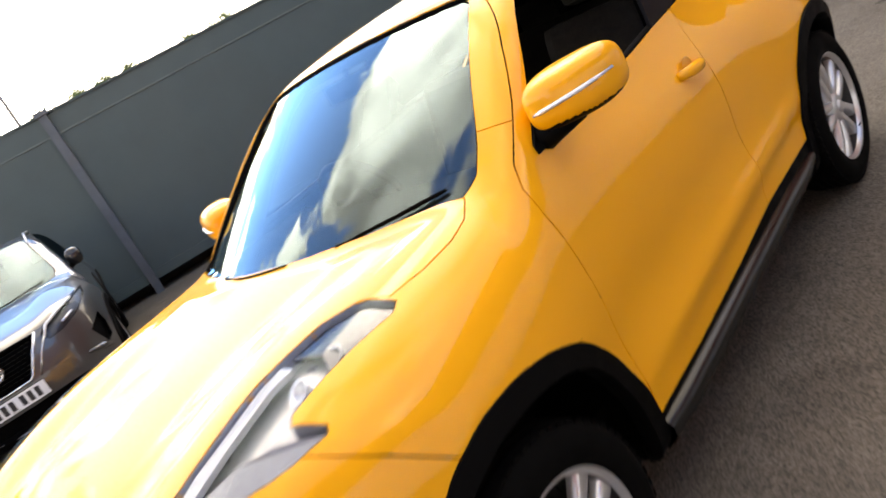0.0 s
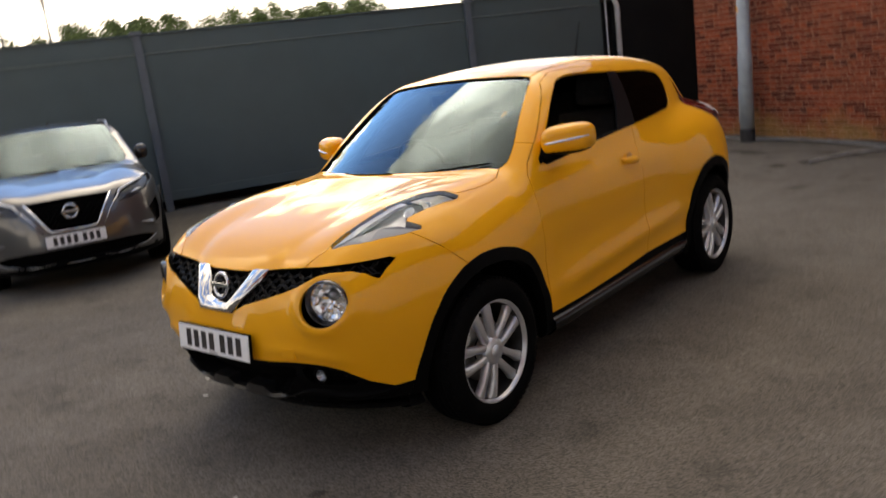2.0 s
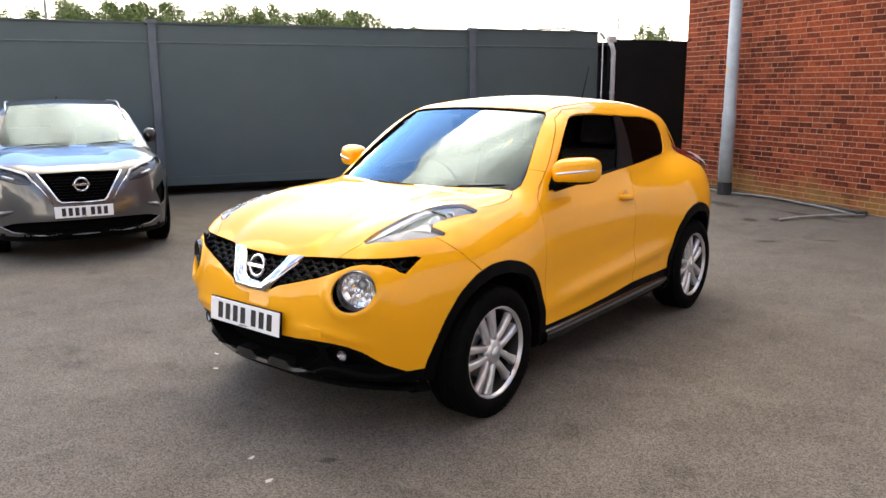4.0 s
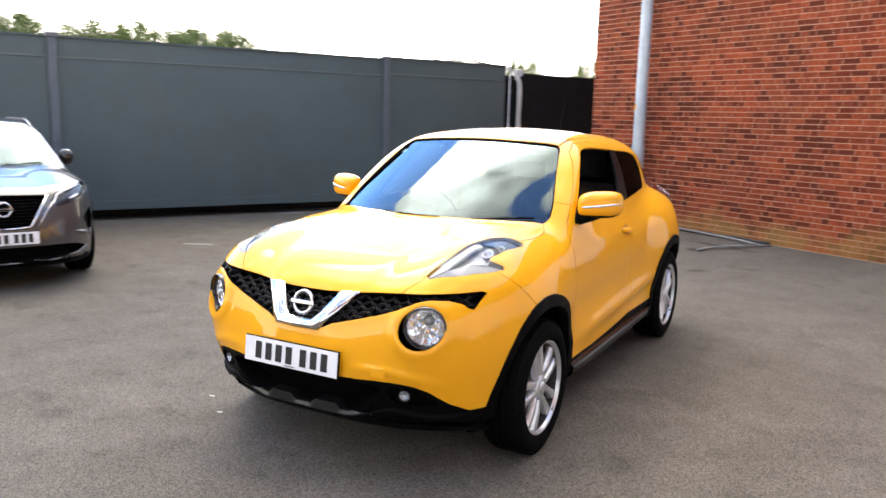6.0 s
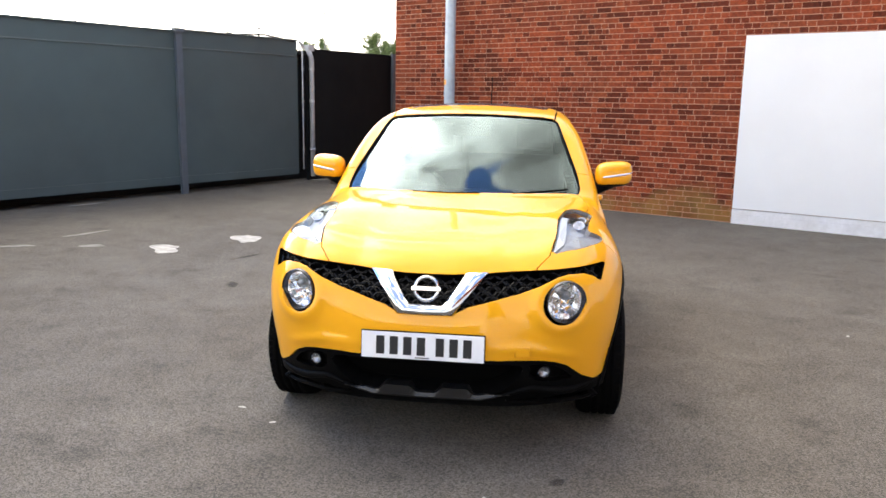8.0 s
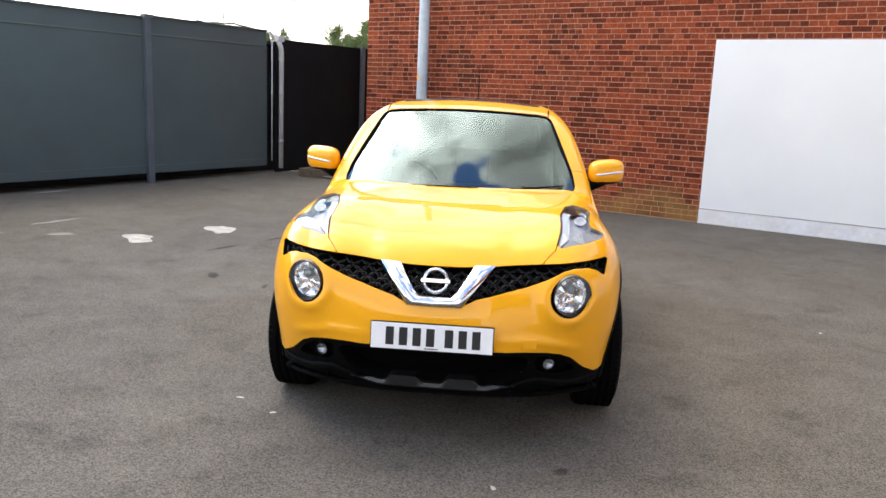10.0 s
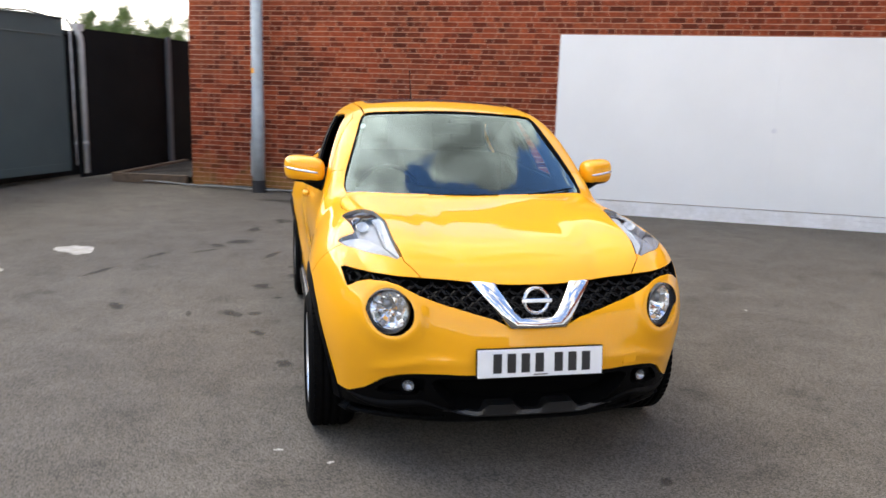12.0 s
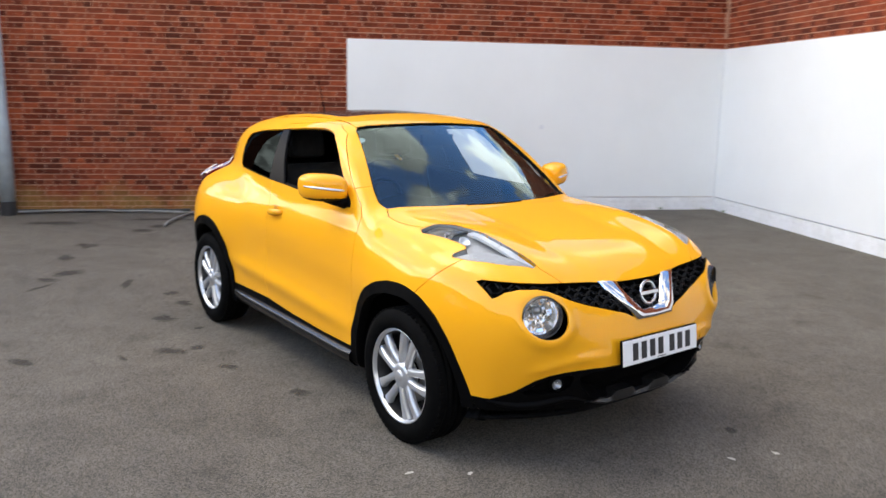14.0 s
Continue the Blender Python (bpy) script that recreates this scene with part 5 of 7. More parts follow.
            if py > -1.4:
                bmx = bmesh.new()
                lathe(bmx, [(rr * 0.55, -0.004), (rr * 0.5, 0.008), (rr * 0.3, 0.015), (0.0005, 0.018)], 18, tilt)
                bmesh.ops.recalc_face_normals(bmx, faces=bmx.faces[:])
                part("bulb_lens", bmx, GLOSS_BLACK, cup, smooth=True)
    shell = [fc for k, v in sets.items() if k not in ("screen", "win_front", "win_rear", "light", "grille", "lamp", "intake", "pocket", "sunroof", "arch_front", "arch_rear") for fc in v]
    lining("inner_shell", shell + g("sunroof"), f, LINING, car, 0.026)
    # proud boomerang body of each rear light on the haunch
    for s in (1, -1):
        bmx = bmesh.new()
        rows_ = []
        for px, py, w, h in ((0.560, 1.34, 0.006, 0.006), (0.600, 1.43, 0.018, 0.028), (0.636, 1.52, 0.026, 0.044), (0.664, 1.60, 0.030, 0.058), (0.684, 1.68, 0.030, 0.068), (0.694, 1.75, 0.024, 0.066), (0.690, 1.80, 0.010, 0.050)):
            q = meet(f, (px, min(py, 1.52), 1.6), (0, 0, -1)) - Vector((0, 0, 0.38 * max(0, py - 1.52)))
            rows_.append([bmx.verts.new((s * (px + dx * w), py, q.z + dz * h - 0.012)) for dx, dz in ((-1.3, -0.5), (-0.9, 0.7), (-0.3, 1.0), (0.3, 0.98), (0.9, 0.6), (1.3, -0.6))])
        for r0, r1 in zip(rows_, rows_[1:]):
            for q in range(5):
                bmx.faces.new((r0[q], r0[q + 1], r1[q + 1], r1[q]))
        bmx.faces.new(rows_[-1])
        bmesh.ops.recalc_face_normals(bmx, faces=bmx.faces[:])
        tl = part("rear_light", bmx, RED_LENS, car, "proud dark red rear light with a clear tip", smooth=True)
        bmx = bmesh.new()
        rows_ = []
        for px, py, w, h in ((0.652, 1.57, 0.014, 0.060), (0.668, 1.63, 0.022, 0.068), (0.686, 1.70, 0.026, 0.074), (0.697, 1.765, 0.022, 0.072), (0.692, 1.81, 0.010, 0.056)):
            q = meet(f, (px, min(py, 1.52), 1.6), (0, 0, -1)) - Vector((0, 0, 0.38 * max(0, py - 1.52)))
            rows_.append([bmx.verts.new((s * (px + dx * w), py, q.z + dz * h - 0.012)) for dx, dz in ((-1.0, 0.75), (-0.4, 1.0), (0.4, 1.0), (1.25, 0.55))])
        for r0, r1 in zip(rows_, rows_[1:]):
            for q in range(3):
                bmx.faces.new((r0[q], r0[q + 1], r1[q + 1], r1[q]))
        bmesh.ops.recalc_face_normals(bmx, faces=bmx.faces[:])
        part("clear_tip", bmx, SILVER, tl, "clear silver lamp tip", smooth=True)
    # grille: hollow, comb of cells, chrome surround
    gr = panel("grille", g("grille"), f, TRIM_BLACK, car, gap=0.001, push=-0.060, lip=-0.060, label="black grille with honeycomb mesh")
    combs = [bmesh.new() for _ in range(3)]
    rows = 0
    z = 0.684
    while z < 0.90:
        x = -0.80 + (0.035 if rows % 2 else 0.0)
        while x < 0.80:
            if any(inside(GRILLE, abs(x) + ox, z + oz) for ox, oz in ((0, 0), (-0.012, 0.0), (0, 0.006), (0, -0.006))):
                p = meet(f, (x, -2.3, z), (0, 1, 0))
                n = normal_at(f, p)
                ring = []
                bmx = combs[0 if x < -0.16 else (2 if x > 0.16 else 1)]
                across = n.cross(Vector((0, 0, 1))).normalized()
                up = across.cross(n)
                for k in range(6):
                    a = math.pi * k / 3
                    for rad, dep in ((1.0, 0.020), (0.80, 0.017), (0.72, 0.046)):
                        ring.append(bmx.verts.new(p - n * dep + across * 0.0425 * rad * math.cos(a) + up * 0.0262 * rad * math.sin(a)))
                for k in range(6):
                    j = (k + 1) % 6
                    bmx.faces.new((ring[3 * k], ring[3 * j], ring[3 * j + 1], ring[3 * k + 1]))
                    bmx.faces.new((ring[3 * k + 1], ring[3 * j + 1], ring[3 * j + 2], ring[3 * k + 2]))
            x += 0.070
        z += 0.0215
        rows += 1
    for bmx in combs:
        part("honeycomb", bmx, material("honeycomb_black", (0.0045, 0.0045, 0.005), rough=0.4, spec=0.13), gr)["kind"] = "stuff"
    for s in (1, -1):
        bmx = bmesh.new()
        # arm of the chrome V with its half of the foot
        out = [(0.262, 0.856), (0.150, 0.722), (0.122, 0.684), (0.0, 0.681)]
        inn = [(0.158, 0.851), (0.092, 0.750), (0.068, 0.727), (0.0, 0.724)]
        rows_ = []
        for (xo, zo), (xi, zi) in zip(out, inn):
            row = []
            for t, dep in ((0.0, 0.03), (0.0, -0.002), (0.10, -0.012), (0.3, -0.020), (0.5, -0.023), (0.7, -0.020), (0.9, -0.010), (1.0, 0.002), (1.0, 0.035)):
                xx, zz = xo + (xi - xo) * t, zo + (zi - zo) * t
                p = meet(f, (xx, -2.3, zz), (0, 1, 0))
                row.append(bmx.verts.new((s * xx, p.y + dep, zz)))
            rows_.append(row)
        for r0, r1 in zip(rows_, rows_[1:]):
            for q in range(8):
                bmx.faces.new((r0[q], r0[q + 1], r1[q + 1], r1[q]))
        bmx.faces.new(rows_[0])
        bmesh.ops.recalc_face_normals(bmx, faces=bmx.faces[:])
        part("chrome_v", bmx, CHROME, gr, "polished chrome V-shaped surround", smooth=True)
    p = meet(f, (0, -2.3, 0.785), (0, 1, 0))
    badge(gr, Matrix.Translation((0, p.y - 0.004, 0.788)) @ Matrix.Rotation(radians(-14), 4, "X"), 0.050)
    # round lamps
    for s in (1, -1):
        p = meet(f, (LAMP_C[0], -2.3, LAMP_C[1]), (0, 1, 0))
        m = Matrix.Translation((s * p.x, p.y + 0.036, p.z)) @ Matrix.Rotation(radians(s * 24), 4, "Z") @ Matrix.Rotation(radians(-90), 4, "Z") @ Matrix.Rotation(radians(0), 4, "Y")
        bmx = bmesh.new()
        lathe(bmx, [(0.0945, -0.06), (0.0935, 0.022), (0.090, 0.027), (0.0880, 0.022), (0.0800, 0.004), (0.0785, -0.03)], 44, m)
        bmesh.ops.recalc_face_normals(bmx, faces=bmx.faces[:])
        fl = part("round_lamp", bmx, GLOSS_BLACK, car, "large round clear headlamp", smooth=True)
        bmx = bmesh.new()
        prof = [(0.0800, -0.002), (0.075, -0.016), (0.060, -0.032), (0.042, -0.042), (0.022, -0.048), (0.001, -0.049)]
        rings = lathe(bmx, prof, 44, m)
        for i, r in enumerate(rings[1:-1]):
            for k, v in enumerate(r):
                v.co += (m.to_3x3() @ Vector((0.007 * (1 if (k // 4 + i) % 2 else -0.5), 0, 0)))
        bmesh.ops.recalc_face_normals(bmx, faces=bmx.faces[:])
        part("reflector", bmx, MIRROR_SILVER, fl, "faceted silver reflector")
        bmx = bmesh.new()
        lathe(bmx, [(0.024, -0.06), (0.024, -0.022), (0.020, -0.012), (0.011, -0.006), (0.0005, -0.004)], 24, m @ Matrix.Translation((0, s * 0.014, 0.022)))
        bmesh.ops.recalc_face_normals(bmx, faces=bmx.faces[:])
        part("projector", bmx, material("projector_lens", (0.25, 0.26, 0.28), rough=0.05, metal=0.6, coat=1.0), fl, smooth=True)
        bmx = bmesh.new()
        lathe(bmx, [(0.0800, 0.003), (0.067, 0.012), (0.045, 0.018), (0.022, 0.021), (0.0005, 0.022)], 40, m)
        bmesh.ops.recalc_face_normals(bmx, faces=bmx.faces[:])
        gl = part("lens", bmx, LAMP_GLASS, fl, "clear lens", smooth=True)
        gl.visible_shadow = False
        # hollow behind the lamp
        bmx = bmesh.new()
        lathe(bmx, [(0.092, 0.0), (0.094, -0.06), (0.092, -0.10), (0.001, -0.10)], 40, m)
        part("housing", bmx, TRIM_BLACK, fl)
        # fog lamp
        p = meet(f, (0.512, -2.3, 0.428), (0, 1, 0))
        m = Matrix.Translation((s * p.x, p.y + 0.014, p.z)) @ Matrix.Rotation(radians(s * 15), 4, "Z") @ Matrix.Rotation(radians(-90), 4, "Z") @ Matrix.Scale(0.8, 4)
        bmx = bmesh.new()
        lathe(bmx, [(0.040, -0.02), (0.040, 0.006), (0.034, 0.009), (0.030, 0.003)], 28, m)
        bmesh.ops.recalc_face_normals(bmx, faces=bmx.faces[:])
        fg = part("fog_lamp", bmx, TRIM_BLACK, car, "small round clear fog lamp", smooth=True)
        bmx = bmesh.new()
        lathe(bmx, [(0.031, 0.002), (0.022, -0.012), (0.0005, -0.02)], 24, m)
        bmesh.ops.recalc_face_normals(bmx, faces=bmx.faces[:])
        part("reflector", bmx, material("fog_reflector", (0.34, 0.34, 0.35), rough=0.2, metal=0.8), fg, smooth=True)
        bmx = bmesh.new()
        lathe(bmx, [(0.031, 0.004), (0.018, 0.011), (0.0005, 0.013)], 24, m)
        bmesh.ops.recalc_face_normals(bmx, faces=bmx.faces[:])
        part("lens", bmx, LAMP_GLASS, fg, smooth=True).visible_shadow = False
        # black blade that dips under the fog lamp and runs on to the skid plate
        bmx = bmesh.new()
        rows_ = []
        line = ((0.745, 0.340, 0.004), (0.70, 0.326, 0.012), (0.64, 0.318, 0.018), (0.58, 0.322, 0.020), (0.52, 0.340, 0.018), (0.46, 0.355, 0.015), (0.41, 0.345, 0.012), (0.36, 0.325, 0.010), (0.31, 0.312, 0.006))
        for xx, zc, w in line:
            p = meet(f, (xx, -2.3, zc), (0, 1, 0))
            rows_.append([bmx.verts.new((s * xx, p.y + dy * w, zc + dz * w)) for dy, dz in ((2.0, 1.1), (-0.3, 0.9), (-0.8, 0.0), (-0.3, -0.9), (2.0, -1.1))])
        for r0, r1 in zip(rows_, rows_[1:]):
            for q in range(4):
                bmx.faces.new((r0[q], r0[q + 1], r1[q + 1], r1[q]))
        bmesh.ops.recalc_face_normals(bmx, faces=bmx.faces[:])
        part("bumper_blade", bmx, TRIM_BLACK, car, smooth=True)
    # skid plate with scalloped upper edge
    bmx = bmesh.new()
    rows_ = []
    for k in range(61):
        xx = -0.37 + 0.74 * k / 60
        u = abs(abs(xx) - 0.128)
        bump = 0.030 * min(1.0, max(0.0, (0.085 - u) / 0.03))
        low = 0.292 + 0.22 * max(0, abs(xx) - 0.24)
        y0 = meet(f, (xx, -2.3, max(low, 0.30)), (0, 1, 0)).y - 0.006
        top = low + 0.026 * max(0.0, 1 - max(0, abs(xx) - 0.27) / 0.1) + bump
        rows_.append([bmx.verts.new((xx, y0 + dy, zz)) for dy, zz in ((0.05, low - 0.004), (0.004, low), (-0.010, low + 0.010), (-0.004 - 0.3 * bump, top), (0.05, top + 0.002))])
    for r0, r1 in zip(rows_, rows_[1:]):
        for q in range(4):
            bmx.faces.new((r0[q], r0[q + 1], r1[q + 1], r1[q]))
    bmesh.ops.recalc_face_normals(bmx, faces=bmx.faces[:])
    part("skid_plate", bmx, SKID_GREY, car, "dark grey scalloped skid plate")
    p = meet(f, (0, -2.3, 0.56), (0, 1, 0))
    number_plate(car, Matrix.Translation((0, p.y - 0.022, 0.558)) @ Matrix.Rotation(radians(-6), 4, "X"))
    # tow-eye cover
    p = meet(f, (0.42, -2.3, 0.535), (0, 1, 0))
    bmx = bmesh.new()
    box(bmx, (-0.034, -0.0015, -0.025), (0.034, 0.02, 0.025), Matrix.Translation(p) @ Matrix.Rotation(radians(14), 4, "Z"))
    part("tow_cover", bmx, PAINT_YELLOW, car, bevel=0.006)
    # unseen floor pan added to block light under the car: close over the ground, rising to the bumpers, with stiffening
    # ribs
    bmx = bmesh.new()
    rows_ = []
    for yy, zz, wd in ((-1.93, 0.285, 0.50), (-1.72, 0.225, 0.58), (-0.75, 0.185, 0.60), (-0.68, 0.185, 0.76), (0.80, 0.19, 0.76), (0.87, 0.19, 0.60), (1.60, 0.21, 0.60), (1.86, 0.30, 0.55)):
        rows_.append([bmx.verts.new((xx * wd, yy, zz + dz)) for xx, dz in ((-1, 0.05), (-0.97, 0.0), (-0.5, 0.0), (-0.47, 0.012), (-0.2, 0.012), (-0.17, 0.0), (0.17, 0.0), (0.2, 0.012), (0.47, 0.012), (0.5, 0.0), (0.97, 0.0), (1, 0.05))])
    for r0, r1 in zip(rows_, rows_[1:]):
        for q in range(11):
            bmx.faces.new((r0[q], r0[q + 1], r1[q + 1], r1[q]))
    bmesh.ops.recalc_face_normals(bmx, faces=bmx.faces[:])
    part("floor_pan", bmx, LINING, car, "black ribbed floor pan added to keep light from under the car")
    # sill steps
    for s in (1, -1):
        bmx = bmesh.new()
        rows_ = []
        for t in np.linspace(-0.72, 0.86, 24):
            e = 0.012 * min(1, (t + 0.72) / 0.12, (0.86 - t) / 0.12)
            z0 = 0.262 + 0.028 * (t + 0.72) / 1.58
            rows_.append([bmx.verts.new((s * (xx), t, zz)) for xx, zz in ((0.78, z0 + 0.045), (0.826 + e, z0 + 0.040), (0.842 + e, z0 + 0.020), (0.838 + e, z0 - 0.015), (0.80, z0 - 0.05), (0.74, z0 - 0.06))])
        for r0, r1 in zip(rows_, rows_[1:]):
            for q in range(5):
                bmx.faces.new((r0[q], r0[q + 1], r1[q + 1], r1[q]))
        bmesh.ops.recalc_face_normals(bmx, faces=bmx.faces[:])
        part("sill_step", bmx, material("sill_black", (0.004, 0.004, 0.0044), rough=0.22, spec=0.45), car, "satin black side sill", smooth=True)
        # wheel wells
        for yc, rr in ((-1.22, 0.47), (1.255, 0.43)):
            bmx = bmesh.new()
            prof = []
            for k in range(21):
                a = math.pi * k / 20
                prof.append((yc + rr * math.cos(a), 0.28 + rr * math.sin(a)))
            a_ = [bmx.verts.new((s * (min(0.855, meet(f, (1.2, y, max(z, 0.34)), (-1, 0, 0)).x - 0.02)), y, z)) for y, z in prof]
            b_ = [bmx.verts.new((s * 0.50, y, z)) for y, z in prof]
            for k in range(20):
                bmx.faces.new((a_[k], a_[k + 1], b_[k + 1], b_[k]))
            bmx.faces.new(b_)
            part("wheel_well", bmx, LINING, car)
    # door handles
    for s in (1, -1):
        p = meet(f, (1.2, 0.215, 0.945), (-1, 0, 0))
        m = Matrix.Translation((s * p.x, p.y, p.z)) @ Matrix.Rotation(radians(-4), 4, "X")
        bmx = bmesh.new()
        pts = []
        for t in np.linspace(0, 1, 11):
            lift = 0.030 * math.sin(math.pi * min(1, max(0, t))) ** 0.5
            pts.append(m @ Vector((s * (lift - 0.004), -0.085 + 0.17 * t, 0)))
        tube(bmx, pts, [0.010, 0.013, 0.015, 0.016, 0.016, 0.016, 0.016, 0.016, 0.015, 0.013, 0.010], 12)
        for v in bmx.verts:
            v.co.z += (v.co.z - p.z) * 0.25
        h = part("door_handle", bmx, PAINT_YELLOW, car, smooth=True)
        # flat disc for the recess, its shade painted as a darker yellow
        bmx = bmesh.new()
        lathe(bmx, [(0.034, 0.0015), (0.030, 0.003), (0.001, 0.003)], 24, m @ Matrix.Translation((0, -0.005, 0.010)) @ Matrix.Diagonal((s, 1.1, 1, 1)))
        bmesh.ops.recalc_face_normals(bmx, faces=bmx.faces[:])
        part("handle_cup", bmx, material("cup_shade", (0.55, 0.25, 0.006), rough=0.5, coat=0.3), h, smooth=True)
    # door mirrors
    for s in (1, -1):
        def pod(x, y, z):
            q = np.sqrt((np.abs(x - 0.868) / 0.110) ** 3.2 + (np.abs(y + 0.495 - 0.42 * (x - 0.868)) / 0.098) ** 2.2 + (np.abs(z - 1.169 - 0.05 * (x - 0.868)) / 0.075) ** 3.4)
            return smax((q - 1) * 0.07, y + 0.430 - 0.36 * (x - 0.868), 0.012)
        P, Q = surface_net(pod, (0.74, -0.68, 1.06), (1.02, -0.34, 1.28), 0.01)
        me = bpy.data.meshes.new("door_mirror")
        me.from_pydata((P * (s, 1, 1)).tolist(), [], (Q if s > 0 else Q[:, ::-1]).tolist(), shade_flat=False)
        me.materials.append(PAINT_YELLOW)
        me.materials.append(TRIM_BLACK)
        for pl in me.polygons:
            if pl.center.z < 1.116:
                pl.material_index = 1
        mir = new("door_mirror", me)
        mir.parent = car
        mir["label"] = "yellow door mirror with black underside and clear repeater"
        bmx = bmesh.new()
        pts = []
        for t in np.linspace(0, 1, 9):
            q = meet(pod, (0.80 + 0.175 * t, -0.80, 1.158 + 0.022 * t), (0, 1, 0))
            pts.append((s * q.x, q.y - 0.001, q.z))
        tube(bmx, pts, [0.003] + [0.0065] * 6 + [0.0055, 0.004], 8)
        part("repeater", bmx, SILVER, mir, "clear silver repeater strip", smooth=True)
        bmx = bmesh.new()
        prism(bmx, [(s * 0.79, 1.135), (s * 0.925, 1.13), (s * 0.94, 1.19), (s * 0.92, 1.225), (s * 0.80, 1.225)], 0.004, Matrix.Translation((s * 0.868, -0.432, 0)) @ Matrix.Rotation(radians(s * 19.8), 4, "Z") @ Matrix.Rotation(radians(90), 4, "X") @ Matrix.Translation((-s * 0.868, 0, 0)))
        part("mirror_glass", bmx, CHROME, mir)
        bmx = bmesh.new()
        tube(bmx, [(s * 0.74, -0.57, 1.085), (s * 0.80, -0.545, 1.095), (s * 0.86, -0.51, 1.118)], [0.045, 0.03, 0.03], 10)
        part("stalk", bmx, TRIM_BLACK, mir, smooth=True)
        bmx = bmesh.new()
        prism(bmx, rounded([(-0.655, 1.066), (-0.50, 1.075), (-0.485, 1.20)], 1), 0.02)
        for v in bmx.verts:
            y, z, d = v.co
            q = meet(f, (1.2, y, z), (-1, 0, 0))
            v.co = (s * (q.x + d * 0.4 - 0.002), y, z)
        bmesh.ops.recalc_face_normals(bmx, faces=bmx.faces[:])
        part("mirror_base", bmx, TRIM_BLACK, mir)
    # black garnish that steps down from the pillars to the glass
    bmx = bmesh.new()
    ring = []
    edge = [p_ for p_ in SCREEN if p_[0] > 0.02 and p_[1] > 1.075]
    for px, pz in edge + [(-q[0], q[1]) for q in reversed(edge)]:
        q = meet(f, (px, -2.0, pz), (0, 1, 0), 2.4)
        n = normal_at(f, q)
        c = Vector((-px, 0, 1.28 - pz)).normalized() * 0.006
        ring.append([bmx.verts.new(v) for v in (q - n * 0.002 - c * 0.3, q - n * 0.001 + c * 0.15, q - n * 0.016 + c * 0.9, q - n * 0.022 - c)])
    for r0, r1 in zip(ring, ring[1:]):
        for k in range(4):
            bmx.faces.new((r0[k], r0[(k + 1) % 4], r1[(k + 1) % 4], r1[k]))
    bmesh.ops.recalc_face_normals(bmx, faces=bmx.faces[:])
    part("screen_garnish", bmx, TRIM_BLACK, car, "black screen garnish")
    # black rubber along the window sills
    for s in (1, -1):
        bmx = bmesh.new()
        pts = []
        for yy, zz in ((-0.60, 1.080), (-0.30, 1.088), (0.0, 1.101), (0.21, 1.116), (0.45, 1.126), (0.82, 1.149), (1.02, 1.158)):
            q = meet(f, (1.2, yy, zz), (-1, 0, 0))
            pts.append((s * (q.x - 0.020), yy, zz - 0.006))
        tube(bmx, pts, [0.014] * 7, 8)
        part("window_rubber", bmx, TRIM_BLACK, car, "black window seal", smooth=True)
    # wipers
    for x0, x1 in ((0.30, 0.60), (-0.25, 0.12)):
        bmx = bmesh.new()
        pts = []
        for t in np.linspace(0, 1, 10):
            xx = x0 + (x1 - x0) * t
            zz = 1.087 + (0.008 if x0 > 0 else 0.002) * t + 0.06 * xx * xx * 0.3
            q = meet(f, (xx, -2.0, zz), (0, 1, 0), 2.0)
            pts.append(q - normal_at(f, q) * 0.002)
        tube(bmx, pts, [0.008] + [0.0045] * 8 + [0.003], 6)
        wp = part("wiper", bmx, TRIM_BLACK, car)
        bmx = bmesh.new()
        tube(bmx, [p_ + Vector((0, -0.004, 0.004)) for p_ in pts[2:]], 0.003, 5)
        part("wiper_blade", bmx, RUBBER, wp)
    bmx = bmesh.new()
    tube(bmx, [(0.0, 1.03, 1.50), (0.0, 1.08, 1.55), (0.0, 1.17, 1.775)], [0.012, 0.005, 0.0025], 6)
    part("roof_aerial", bmx, TRIM_BLACK, car)
    # parking disc sticker on the screen
    q = meet(f, (-0.535, -2.0, 1.425), (0, 1, 0), 2.4)
    bmx = bmesh.new()
    n = normal_at(f, q)
    lathe(bmx, [(0.001, 0.0), (0.024, 0.0)], 20, Matrix.Translation(q - n * 0.022) @ n.to_track_quat("X", "Z").to_matrix().to_4x4())
    part("sticker", bmx, material("sticker_pale", (0.6, 0.72, 0.74), rough=0.6), car, "small round pale sticker")
    for s in (1, -1):
        for yy in (-1.262, 1.262):
            wheel(car, s * (0.888 if yy < 0 else 0.872), yy, 0.333, 0.226, 0.215, s)
    # cabin
    bmx = bmesh.new()
    rows_ = []
    for xx in np.linspace(-0.66, 0.66, 13):
        hump = 0.05 * math.exp(-((xx + 0.36) / 0.16) ** 2)
        rows_.append([bmx.verts.new((xx, y, z)) for y, z in ((-0.98, 1.03), (-0.80, 1.055 + hump * 0.4), (-0.52, 1.06 + hump), (-0.44, 1.02 + hump), (-0.40, 0.90), (-0.46, 0.60))])
    for r0, r1 in zip(rows_, rows_[1:]):
        for q in range(5):
            bmx.faces.new((r0[q], r0[q + 1], r1[q + 1], r1[q]))
    bmesh.ops.recalc_face_normals(bmx, faces=bmx.faces[:])
    part("dashboard", bmx, LINING, car, smooth=True)
    for s in (1, -1):
        bmx = bmesh.new()
